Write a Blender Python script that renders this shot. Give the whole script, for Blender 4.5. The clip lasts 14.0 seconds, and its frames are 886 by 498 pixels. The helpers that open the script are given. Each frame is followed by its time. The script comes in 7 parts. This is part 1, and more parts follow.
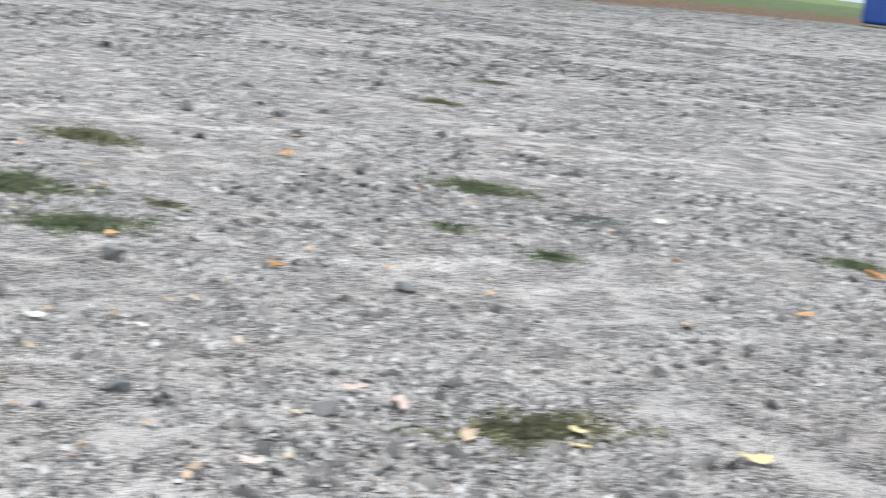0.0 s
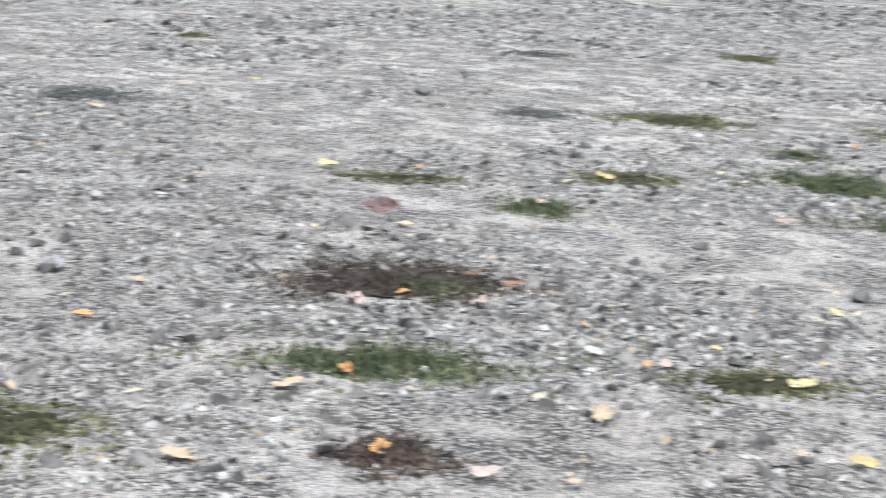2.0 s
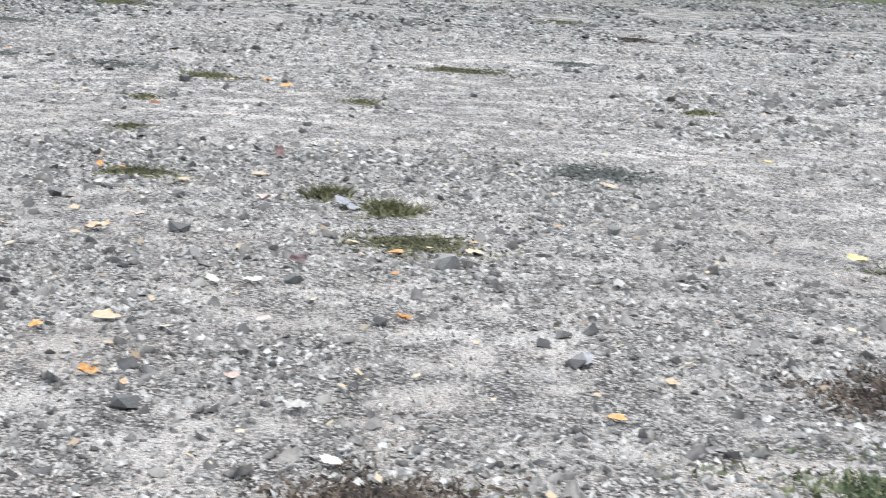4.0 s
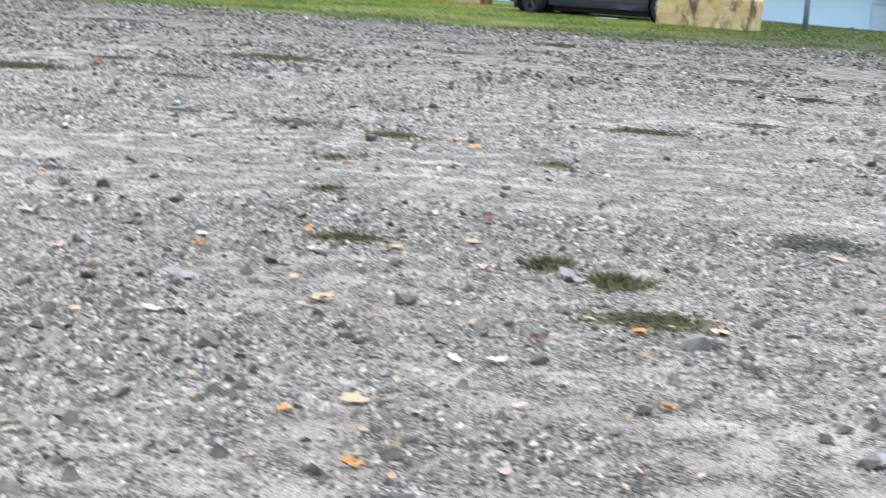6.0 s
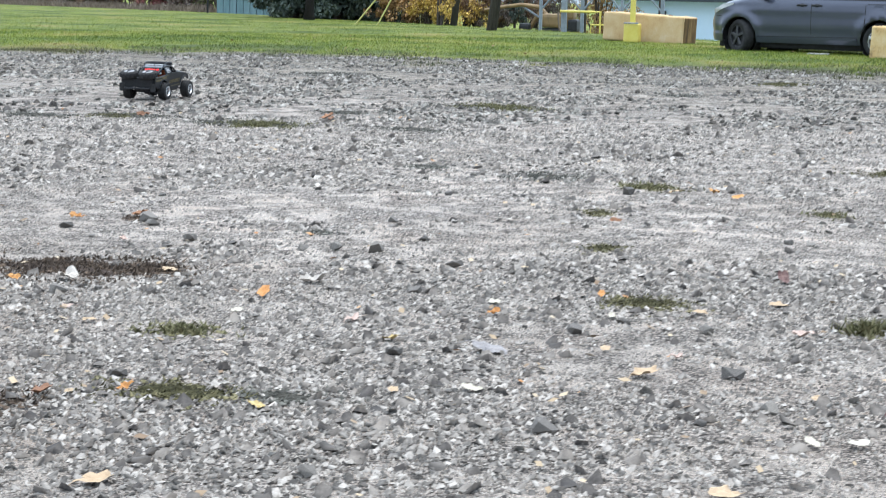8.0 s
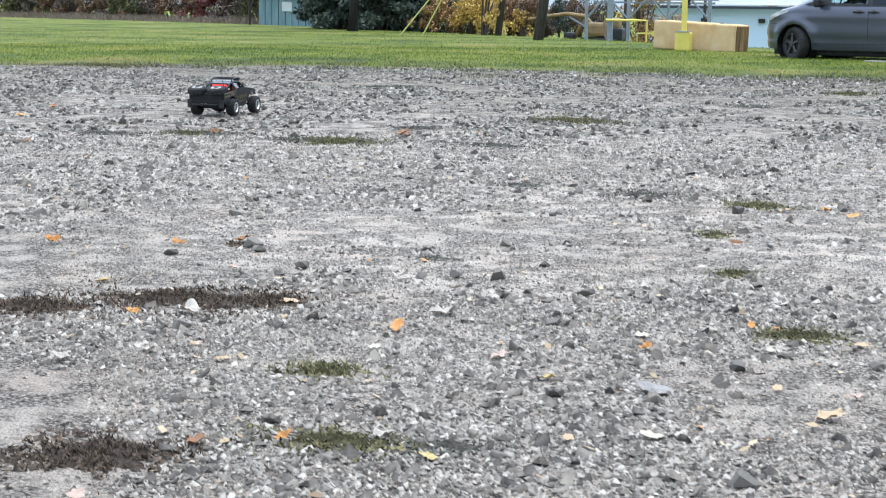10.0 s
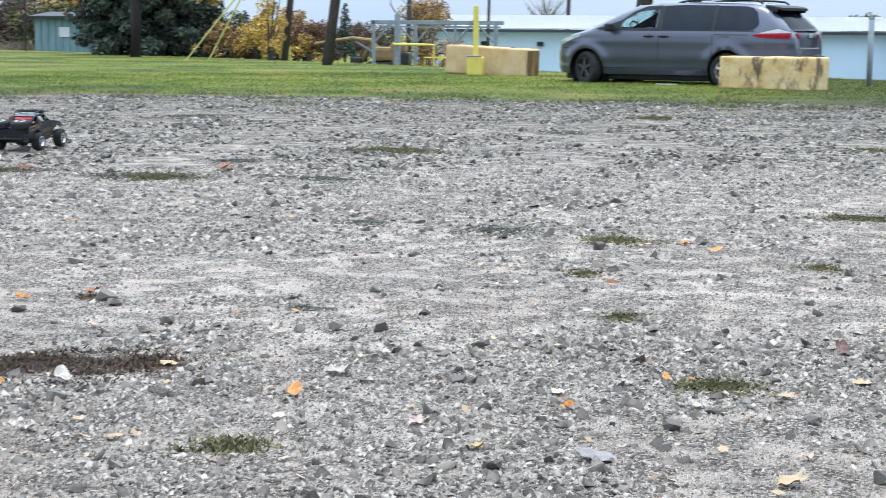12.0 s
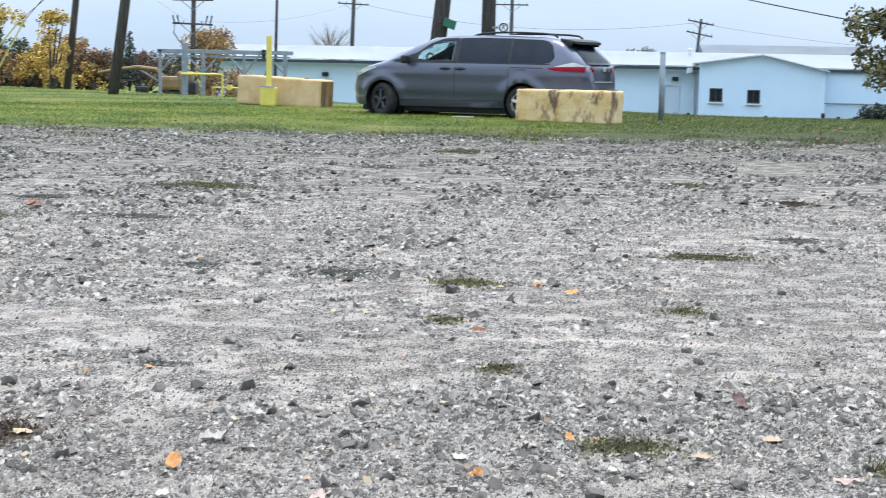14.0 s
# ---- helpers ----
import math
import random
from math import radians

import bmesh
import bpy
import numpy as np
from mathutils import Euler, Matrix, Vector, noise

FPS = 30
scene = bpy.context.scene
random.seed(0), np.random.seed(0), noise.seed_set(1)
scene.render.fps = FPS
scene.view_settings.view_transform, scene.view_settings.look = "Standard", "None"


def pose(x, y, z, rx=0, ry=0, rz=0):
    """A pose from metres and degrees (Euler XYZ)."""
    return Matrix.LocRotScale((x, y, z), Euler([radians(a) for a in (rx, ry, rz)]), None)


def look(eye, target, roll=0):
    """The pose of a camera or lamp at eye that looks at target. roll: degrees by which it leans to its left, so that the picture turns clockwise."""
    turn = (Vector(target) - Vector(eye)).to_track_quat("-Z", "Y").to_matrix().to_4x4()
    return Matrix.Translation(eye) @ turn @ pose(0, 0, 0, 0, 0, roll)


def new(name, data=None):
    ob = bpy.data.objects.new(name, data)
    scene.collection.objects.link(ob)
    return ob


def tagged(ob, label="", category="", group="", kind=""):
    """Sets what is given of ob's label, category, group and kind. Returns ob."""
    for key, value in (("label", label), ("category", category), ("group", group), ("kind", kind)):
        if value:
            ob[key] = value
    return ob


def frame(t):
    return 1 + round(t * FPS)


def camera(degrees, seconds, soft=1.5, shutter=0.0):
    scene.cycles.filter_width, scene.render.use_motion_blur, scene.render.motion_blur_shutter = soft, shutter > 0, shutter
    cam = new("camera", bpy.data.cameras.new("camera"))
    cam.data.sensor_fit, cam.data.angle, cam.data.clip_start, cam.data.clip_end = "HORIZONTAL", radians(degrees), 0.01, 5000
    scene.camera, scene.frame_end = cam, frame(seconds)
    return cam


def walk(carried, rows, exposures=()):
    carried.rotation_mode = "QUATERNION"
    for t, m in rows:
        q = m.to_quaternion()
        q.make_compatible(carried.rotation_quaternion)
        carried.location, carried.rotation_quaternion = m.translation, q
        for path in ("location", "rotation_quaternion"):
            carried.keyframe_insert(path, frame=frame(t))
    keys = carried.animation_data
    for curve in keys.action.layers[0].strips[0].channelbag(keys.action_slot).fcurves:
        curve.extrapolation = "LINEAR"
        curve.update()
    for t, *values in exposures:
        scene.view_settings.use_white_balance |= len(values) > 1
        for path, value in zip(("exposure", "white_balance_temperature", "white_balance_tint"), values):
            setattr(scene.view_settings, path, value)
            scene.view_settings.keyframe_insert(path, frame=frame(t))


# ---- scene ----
cam = camera(29.7, 14.0, soft=0.9, shutter=0.55)
PATH = [
    (0, (3.215, -0.51, 0.984), (4.384, 1.075, 0.632), 6.8),
    (0.5, (3.163, -0.464, 0.973), (4.13, 1.246, 0.602), 6.0),
    (1, (3.112, -0.421, 0.968), (3.866, 1.39, 0.577), 5.3),
    (1.5, (3.061, -0.391, 0.968), (3.606, 1.488, 0.552), 4.7),
    (2, (3.021, -0.347, 0.962), (3.364, 1.574, 0.526), 4.0),
    (2.5, (2.982, -0.278, 0.958), (3.145, 1.666, 0.518), 3.5),
    (3, (2.942, -0.217, 0.971), (2.948, 1.737, 0.543), 3.1),
    (3.5, (2.902, -0.152, 0.976), (2.779, 1.803, 0.572), 3.3),
    (3.7, (2.889, -0.134, 0.978), (2.723, 1.819, 0.58), 3.3),
    (5.8, (2.584, 0.079, 0.962), (2.234, 2.017, 0.61), 4.1),
    (6, (2.53, 0.107, 0.969), (2.154, 2.042, 0.631), 3.5),
    (6.5, (2.416, 0.158, 0.995), (1.963, 2.082, 0.692), 1.7),
    (7, (2.311, 0.196, 1.004), (1.777, 2.105, 0.736), 1.0),
    (7.5, (2.218, 0.232, 1.0), (1.638, 2.125, 0.72), 1.4),
    (8, (2.12, 0.288, 0.99), (1.52, 2.172, 0.692), 1.3),
    (8.5, (2.022, 0.32, 0.994), (1.397, 2.19, 0.656), 0.6),
    (8.7, (1.985, 0.338, 1.005), (1.334, 2.198, 0.664), 0.4),
    (10.8, (1.531, 0.551, 1.016), (0.923, 2.439, 0.759), 1.1),
    (11, (1.483, 0.58, 1.023), (0.914, 2.48, 0.766), 1.1),
    (11.5, (1.376, 0.635, 1.039), (0.901, 2.56, 0.781), 0.8),
    (12, (1.265, 0.719, 1.046), (0.874, 2.663, 0.788), 0.5),
    (12.5, (1.171, 0.795, 1.045), (0.851, 2.753, 0.793), 0.5),
    (13, (1.079, 0.883, 1.035), (0.824, 2.852, 0.792), 0.5),
    (13.5, (0.985, 0.978, 1.04), (0.79, 2.955, 0.81), 0.7),
    (14, (0.894, 1.058, 1.058), (0.761, 3.042, 0.839), 1.1),
]
walk(cam, [(t, look(eye, target, roll)) for t, eye, target, roll in PATH], [(0, 0.48), (1.5, 0.49), (3.2, 0.55), (3.7, 0.55), (6, 0.46), (8, 0.48), (12, 0.47), (14, 0.44)])

# ---- light ----
world = bpy.data.worlds.new("overcast_sky")
scene.world = world
world.use_nodes = True
wn, wl = world.node_tree.nodes, world.node_tree.links
SUN_EL, SUN_AZ = radians(76), radians(18)
sky = wn.new("ShaderNodeTexSky")
sky.sky_type, sky.sun_disc = "NISHITA", False
sky.sun_elevation, sky.sun_rotation = SUN_EL, SUN_AZ
sky.dust_density, sky.air_density = 2.0, 1.0
wco = wn.new("ShaderNodeTexCoord")
wmap = wn.new("ShaderNodeMapping")
wmap.inputs["Scale"].default_value = (1.0, 1.0, 4.0)
wno = wn.new("ShaderNodeTexNoise")
wno.inputs["Scale"].default_value, wno.inputs["Detail"].default_value = 2.2, 5.0
wra = wn.new("ShaderNodeValToRGB")
wra.color_ramp.elements[0].position, wra.color_ramp.elements[0].color = 0.3, (5.3, 7.1, 9.5, 1)
wra.color_ramp.elements[1].position, wra.color_ramp.elements[1].color = 0.72, (8.15, 9.2, 10.3, 1)
wmix = wn.new("ShaderNodeMixRGB")
wmix.inputs[0].default_value = 0.85
wl.new(wco.outputs["Generated"], wmap.inputs[0])
wl.new(wmap.outputs[0], wno.inputs["Vector"])
wl.new(wno.outputs["Fac"], wra.inputs[0])
wl.new(sky.outputs[0], wmix.inputs[1])
wl.new(wra.outputs[0], wmix.inputs[2])
wsep = wn.new("ShaderNodeSeparateXYZ")
wl.new(wco.outputs["Generated"], wsep.inputs[0])
wup = wn.new("ShaderNodeMapRange")
wup.inputs[1].default_value, wup.inputs[2].default_value = 0.0, 0.8
wup.inputs[3].default_value, wup.inputs[4].default_value = 0.82, 2.65
wl.new(wsep.outputs["Z"], wup.inputs[0])
wmul = wn.new("ShaderNodeVectorMath")
wmul.operation = "SCALE"
wl.new(wmix.outputs[0], wmul.inputs[0])
wl.new(wup.outputs[0], wmul.inputs["Scale"])
wl.new(wmul.outputs[0], wn["Background"].inputs[0])
wn["Background"].inputs[1].default_value = 0.1
sun = new("sun", bpy.data.lights.new("sun", "SUN"))
sun.data.energy, sun.data.angle, sun.data.color = 1.75, radians(22), (1.0, 0.92, 0.83)
sun.matrix_world = look((0, 0, 60), (0 - 60 * math.sin(SUN_AZ) / math.tan(SUN_EL), 0 - 60 * math.cos(SUN_AZ) / math.tan(SUN_EL), 0))


# ---- materials ----
def ramp_of(nt, stops):
    r = nt.nodes.new("ShaderNodeValToRGB")
    e = r.color_ramp.elements
    while len(e) < len(stops):
        e.new(0.5)
    for n, (p, c) in enumerate(stops):
        e[n].position, e[n].color = p, (*c, 1)
    return r


def material(name, stops, scale=4.0, rough=0.8, bump=0.2, fine=60.0, metal=0.0, vary="", spread=0.25, coat=0.0, stretch=(1, 1, 1), depth=0.01, grime=None):
    """A surface with stops of colour over a noise, a fine grain and a bump. vary: 'object' or 'island' shifts it piece by piece."""
    m = bpy.data.materials.new(name)
    m.use_nodes = True
    nt = m.node_tree
    n, l = nt.nodes, nt.links
    b = n["Principled BSDF"]
    co = n.new("ShaderNodeTexCoord")
    mp = n.new("ShaderNodeMapping")
    mp.inputs["Scale"].default_value = stretch
    l.new(co.outputs["Object"], mp.inputs[0])
    big = n.new("ShaderNodeTexNoise")
    big.inputs["Scale"].default_value, big.inputs["Detail"].default_value, big.inputs["Roughness"].default_value = scale, 6, 0.6
    l.new(mp.outputs[0], big.inputs["Vector"])
    small = n.new("ShaderNodeTexNoise")
    small.inputs["Scale"].default_value, small.inputs["Detail"].default_value = fine, 3
    l.new(mp.outputs[0], small.inputs["Vector"])
    add = n.new("ShaderNodeMath")
    add.operation = "MULTIPLY_ADD"
    l.new(small.outputs["Fac"], add.inputs[0])
    add.inputs[1].default_value = 0.3
    l.new(big.outputs["Fac"], add.inputs[2])
    sub = n.new("ShaderNodeMath")
    sub.operation = "SUBTRACT"
    l.new(add.outputs[0], sub.inputs[0])
    sub.inputs[1].default_value = 0.15
    fac = sub
    if vary:
        if vary == "object":
            src = n.new("ShaderNodeObjectInfo").outputs["Random"]
        else:
            src = n.new("ShaderNodeNewGeometry").outputs["Random Per Island"]
        mad = n.new("ShaderNodeMath")
        mad.operation = "MULTIPLY_ADD"
        l.new(src, mad.inputs[0])
        mad.inputs[1].default_value = spread * 2
        l.new(fac.outputs[0], mad.inputs[2])
        s2 = n.new("ShaderNodeMath")
        s2.operation = "SUBTRACT"
        l.new(mad.outputs[0], s2.inputs[0])
        s2.inputs[1].default_value = spread
        fac = s2
    r = ramp_of(nt, stops)
    l.new(fac.outputs[0], r.inputs[0])
    colour = r.outputs[0]
    if grime:
        tint, at, width, gs = grime
        gn = n.new("ShaderNodeTexNoise")
        gn.inputs["Scale"].default_value, gn.inputs["Detail"].default_value, gn.inputs["Roughness"].default_value = gs, 8, 0.7
        gm = n.new("ShaderNodeMapping")
        gm.inputs["Location"].default_value = (3.1, 7.7, 1.3)
        gm.inputs["Scale"].default_value = (1, 1, 0.45)
        l.new(co.outputs["Object"], gm.inputs[0])
        l.new(gm.outputs[0], gn.inputs["Vector"])
        gr = ramp_of(nt, [(at, (0, 0, 0)), (at + width, (1, 1, 1))])
        l.new(gn.outputs["Fac"], gr.inputs[0])
        gx = n.new("ShaderNodeMixRGB")
        l.new(gr.outputs[0], gx.inputs[0])
        l.new(colour, gx.inputs[1])
        gx.inputs[2].default_value = (*tint, 1)
        colour = gx.outputs[0]
    l.new(colour, b.inputs["Base Color"])
    b.inputs["Roughness"].default_value, b.inputs["Metallic"].default_value = rough, metal
    b.inputs["Coat Weight"].default_value = coat
    if bump:
        bp = n.new("ShaderNodeBump")
        bp.inputs["Strength"].default_value, bp.inputs["Distance"].default_value = bump, depth
        l.new(add.outputs[0], bp.inputs["Height"])
        l.new(bp.outputs[0], b.inputs["Normal"])
    return m


def gravel_ground():
    m = bpy.data.materials.new("gravel_and_lawn")
    m.use_nodes = True
    nt = m.node_tree
    n, l = nt.nodes, nt.links
    b = n["Principled BSDF"]
    co = n.new("ShaderNodeTexCoord").outputs["Object"]

    def noise_at(scale, detail=5, rough=0.6):
        k = n.new("ShaderNodeTexNoise")
        k.inputs["Scale"].default_value, k.inputs["Detail"].default_value, k.inputs["Roughness"].default_value = scale, detail, rough
        l.new(co, k.inputs["Vector"])
        return k.outputs["Fac"]

    def cells(scale):
        v = n.new("ShaderNodeTexVoronoi")
        v.inputs["Scale"].default_value = scale
        l.new(co, v.inputs["Vector"])
        return v

    def mix(fac, a, c, mode="MIX", amount=None):
        x = n.new("ShaderNodeMixRGB")
        x.blend_type = mode
        if amount is None:
            l.new(fac, x.inputs[0])
        else:
            x.inputs[0].default_value = amount
        for sock, v in ((x.inputs[1], a), (x.inputs[2], c)):
            if isinstance(v, tuple):
                sock.default_value = (*v, 1)
            else:
                l.new(v, sock)
        return x.outputs[0]

    # packed stone dust with chips of two sizes
    chips, grit = cells(95), cells(260)
    chip_tone = ramp_of(nt, [(0.0, (0.16, 0.149, 0.136)), (0.22, (0.2957, 0.2732, 0.2479)), (0.5, (0.4979, 0.4624, 0.4201)), (1.0, (0.6614, 0.6164, 0.564))])
    sep = n.new("ShaderNodeSeparateColor")
    l.new(chips.outputs["Color"], sep.inputs[0])
    l.new(sep.outputs[0], chip_tone.inputs[0])
    sep2 = n.new("ShaderNodeSeparateColor")
    l.new(grit.outputs["Color"], sep2.inputs[0])
    grit_tone = ramp_of(nt, [(0.0, (0.33, 0.308, 0.28)), (0.25, (0.5443, 0.5031, 0.4562)), (0.75, (0.6928, 0.643, 0.586)), (1.0, (0.7753, 0.7279, 0.6647))])
    l.new(sep2.outputs[0], grit_tone.inputs[0])
    which = ramp_of(nt, [(0.42, (0, 0, 0)), (0.54, (1, 1, 1))])
    l.new(noise_at(5.0), which.inputs[0])
    stone = mix(which.outputs[0], grit_tone.outputs[0], chip_tone.outputs[0])
    # darker specks over the dust, and darker gaps between the chips
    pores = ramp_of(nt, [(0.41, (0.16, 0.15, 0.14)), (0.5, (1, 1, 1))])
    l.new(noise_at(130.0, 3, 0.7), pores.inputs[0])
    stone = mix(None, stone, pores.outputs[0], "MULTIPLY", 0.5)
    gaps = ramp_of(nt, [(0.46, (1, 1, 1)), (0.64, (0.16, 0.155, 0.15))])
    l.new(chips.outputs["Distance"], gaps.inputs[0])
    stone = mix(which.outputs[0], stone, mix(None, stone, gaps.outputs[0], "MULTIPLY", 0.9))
    # pale washed patches and darker damp ones, a metre or so wide
    broad = ramp_of(nt, [(0.34, (0.92, 0.915, 0.91)), (0.5, (1.06, 1.06, 1.055)), (0.6, (1.2, 1.2, 1.2))])
    l.new(noise_at(0.75, 4, 0.55), broad.inputs[0])
    stone = mix(None, stone, broad.outputs[0], "MULTIPLY", 1.0)
    warm = ramp_of(nt, [(0.45, (1.07, 1.0, 0.955)), (0.8, (1.11, 0.975, 0.89))])
    l.new(noise_at(2.3), warm.inputs[0])
    stone = mix(None, stone, warm.outputs[0], "MULTIPLY", 1.0)
    wash = n.new("ShaderNodeAttribute")
    wash.attribute_name = "wash"
    wsh = n.new("ShaderNodeMapRange")
    wsh.inputs[1].default_value, wsh.inputs[2].default_value, wsh.inputs[3].default_value, wsh.inputs[4].default_value = -1.0, 1.0, 0.0, 1.0
    l.new(wash.outputs["Fac"], wsh.inputs[0])
    dirt = ramp_of(nt, [(0.0, (0.70, 0.675, 0.65)), (0.5, (1, 1, 1)), (1.0, (1.14, 1.14, 1.145))])
    l.new(wsh.outputs[0], dirt.inputs[0])
    stone = mix(None, stone, dirt.outputs[0], "MULTIPLY", 1.0)
    # trodden soil where the gravel nears the lawn
    near_lawn = n.new("ShaderNodeAttribute")
    near_lawn.attribute_name = "lawn"
    soil = ramp_of(nt, [(0.0, (1, 1, 1)), (1.0, (0.48, 0.49, 0.43))])
    sr = n.new("ShaderNodeMapRange")
    sr.inputs[1].default_value, sr.inputs[2].default_value = -13.0, 0.5
    l.new(near_lawn.outputs["Fac"], sr.inputs[0])
    l.new(sr.outputs[0], soil.inputs[0])
    stone = mix(None, stone, soil.outputs[0], "MULTIPLY", 1.0)
    # thin moss film
    film = ramp_of(nt, [(0.60, (0, 0, 0)), (0.74, (0.25, 0.25, 0.25))])
    l.new(noise_at(1.4, 7, 0.7), film.inputs[0])
    stone = mix(film.outputs[0], stone, (0.12, 0.12, 0.082))
    # lawn soil and turf
    turf = ramp_of(nt, [(0.38, (0.0598, 0.08855, 0.01389)), (0.48, (0.1196, 0.169, 0.01918)), (0.56, (0.2127, 0.253, 0.03438)), (0.66, (0.3128, 0.2599, 0.08199))])
    tn = n.new("ShaderNodeMath")
    tn.operation = "MULTIPLY_ADD"
    l.new(noise_at(22.0, 4, 0.7), tn.inputs[0])
    tn.inputs[1].default_value = 0.3
    tb = n.new("ShaderNodeMath")
    tb.operation = "MULTIPLY"
    l.new(noise_at(0.33, 5, 0.65), tb.inputs[0])
    tb.inputs[1].default_value = 0.75
    l.new(tb.outputs[0], tn.inputs[2])
    l.new(tn.outputs[0], turf.inputs[0])
    at = n.new("ShaderNodeAttribute")
    at.attribute_name = "lawn"
    # thin trodden grass along the edge of the lot
    wr = n.new("ShaderNodeMapRange")
    wr.inputs[1].default_value, wr.inputs[2].default_value = 5.0, 0.5
    l.new(at.outputs["Fac"], wr.inputs[0])
    wm = n.new("ShaderNodeMath")
    wm.operation = "MULTIPLY"
    l.new(wr.outputs[0], wm.inputs[0])
    wk = ramp_of(nt, [(0.38, (0.15, 0.15, 0.15)), (0.62, (0.8, 0.8, 0.8))])
    l.new(noise_at(0.8, 6, 0.7), wk.inputs[0])
    l.new(wk.outputs[0], wm.inputs[1])
    # browner and worn by wheels beside the driveway
    sx = n.new("ShaderNodeSeparateXYZ")
    l.new(co, sx.inputs[0])
    dr = n.new("ShaderNodeMapRange")
    dr.inputs[1].default_value, dr.inputs[2].default_value, dr.inputs[3].default_value, dr.inputs[4].default_value = -1.0, 6.0, 0.7, 2.6
    l.new(sx.outputs["X"], dr.inputs[0])
    wx = n.new("ShaderNodeMath")
    wx.operation, wx.use_clamp = "MULTIPLY", True
    l.new(wm.outputs[0], wx.inputs[0])
    l.new(dr.outputs[0], wx.inputs[1])
    # clumps of coarser grass; beyond the driveway a darker green paints the shadier lawn
    clump = ramp_of(nt, [(0.36, (0.66, 0.74, 0.66)), (0.52, (1, 1, 1)), (0.7, (1.16, 1.08, 1.0))])
    l.new(noise_at(1.3, 6, 0.7), clump.inputs[0])
    sod = mix(None, turf.outputs[0], clump.outputs[0], "MULTIPLY", 1.0)
    shady = n.new("ShaderNodeMapRange")
    shady.inputs[1].default_value, shady.inputs[2].default_value, shady.inputs[3].default_value, shady.inputs[4].default_value = -2.0, 4.0, 0.0, 0.8
    l.new(sx.outputs["X"], shady.inputs[0])
    sod = mix(shady.outputs[0], sod, (0.066, 0.086, 0.022))
    turf_out = mix(wx.outputs[0], sod, (0.092, 0.088, 0.033))
    litter = n.new("ShaderNodeMapRange")
    litter.inputs[1].default_value, litter.inputs[2].default_value, litter.inputs[3].default_value, litter.inputs[4].default_value = 14.0, 26.0, 0.0, 1.0
    l.new(sx.outputs["X"], litter.inputs[0])
    strip = n.new("ShaderNodeMapRange")
    strip.inputs[1].default_value, strip.inputs[2].default_value, strip.inputs[3].default_value, strip.inputs[4].default_value = 12.0, 3.0, 0.0, 1.0
    l.new(at.outputs["Fac"], strip.inputs[0])
    lm = n.new("ShaderNodeMath")
    lm.operation = "MULTIPLY"
    l.new(litter.outputs[0], lm.inputs[0])
    l.new(strip.outputs[0], lm.inputs[1])
    lt_tone = ramp_of(nt, [(0.3, (0.063, 0.0315, 0.01575)), (0.5, (0.1638, 0.0756, 0.0252)), (0.7, (0.126, 0.1071, 0.0378))])
    l.new(noise_at(1.2, 7, 0.75), lt_tone.inputs[0])
    turf_out = mix(lm.outputs[0], turf_out, lt_tone.outputs[0])
    wob = n.new("ShaderNodeMath")
    wob.operation = "MULTIPLY_ADD"
    l.new(noise_at(1.7, 7, 0.75), wob.inputs[0])
    wob.inputs[1].default_value = 6.0
    l.new(at.outputs["Fac"], wob.inputs[2])
    edge = ramp_of(nt, [(0.0, (0, 0, 0)), (1.0, (1, 1, 1))])
    ed = n.new("ShaderNodeMapRange")
    ed.inputs[1].default_value, ed.inputs[2].default_value = 2.7, 3.4
    l.new(wob.outputs[0], ed.inputs[0])
    l.new(ed.outputs[0], edge.inputs[0])
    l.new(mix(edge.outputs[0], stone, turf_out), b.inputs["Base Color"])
    rr = n.new("ShaderNodeMapRange")
    rr.inputs[3].default_value, rr.inputs[4].default_value = 0.62, 0.9
    l.new(noise_at(1.1), rr.inputs[0])
    l.new(rr.outputs[0], b.inputs["Roughness"])
    h = n.new("ShaderNodeMath")
    h.operation = "MULTIPLY_ADD"
    l.new(chips.outputs["Distance"], h.inputs[0])
    h.inputs[1].default_value = -1.0
    l.new(sep.outputs[1], h.inputs[2])
    crumb = n.new("ShaderNodeMath")
    crumb.operation = "MULTIPLY_ADD"
    l.new(noise_at(48.0, 4, 0.75), crumb.inputs[0])
    crumb.inputs[1].default_value = 3.2
    l.new(h.outputs[0], crumb.inputs[2])
    bp = n.new("ShaderNodeBump")
    bp.inputs["Strength"].default_value, bp.inputs["Distance"].default_value = 1.0, 0.02
    l.new(crumb.outputs[0], bp.inputs["Height"])
    l.new(bp.outputs[0], b.inputs["Normal"])
    return m


M = {}
M["ground"] = gravel_ground()
M["chip"] = material("gravel_chip", [(0.08, (0.05, 0.0455, 0.0405)), (0.36, (0.135, 0.1225, 0.108)), (0.58, (0.238, 0.2155, 0.19)), (0.76, (0.33, 0.3, 0.266)), (0.95, (0.45, 0.41, 0.365))], 55, 0.75, 0.6, 170, vary="island", spread=0.36, depth=0.004)
M["far_chip"] = material("far_gravel_chip", [(0.08, (0.03, 0.028, 0.0245)), (0.38, (0.085, 0.0795, 0.0695)), (0.58, (0.16, 0.15, 0.132)), (0.76, (0.24, 0.225, 0.198)), (0.95, (0.36, 0.338, 0.3))], 30, 0.8, 0.4, 260, vary="island", spread=0.38, depth=0.004)
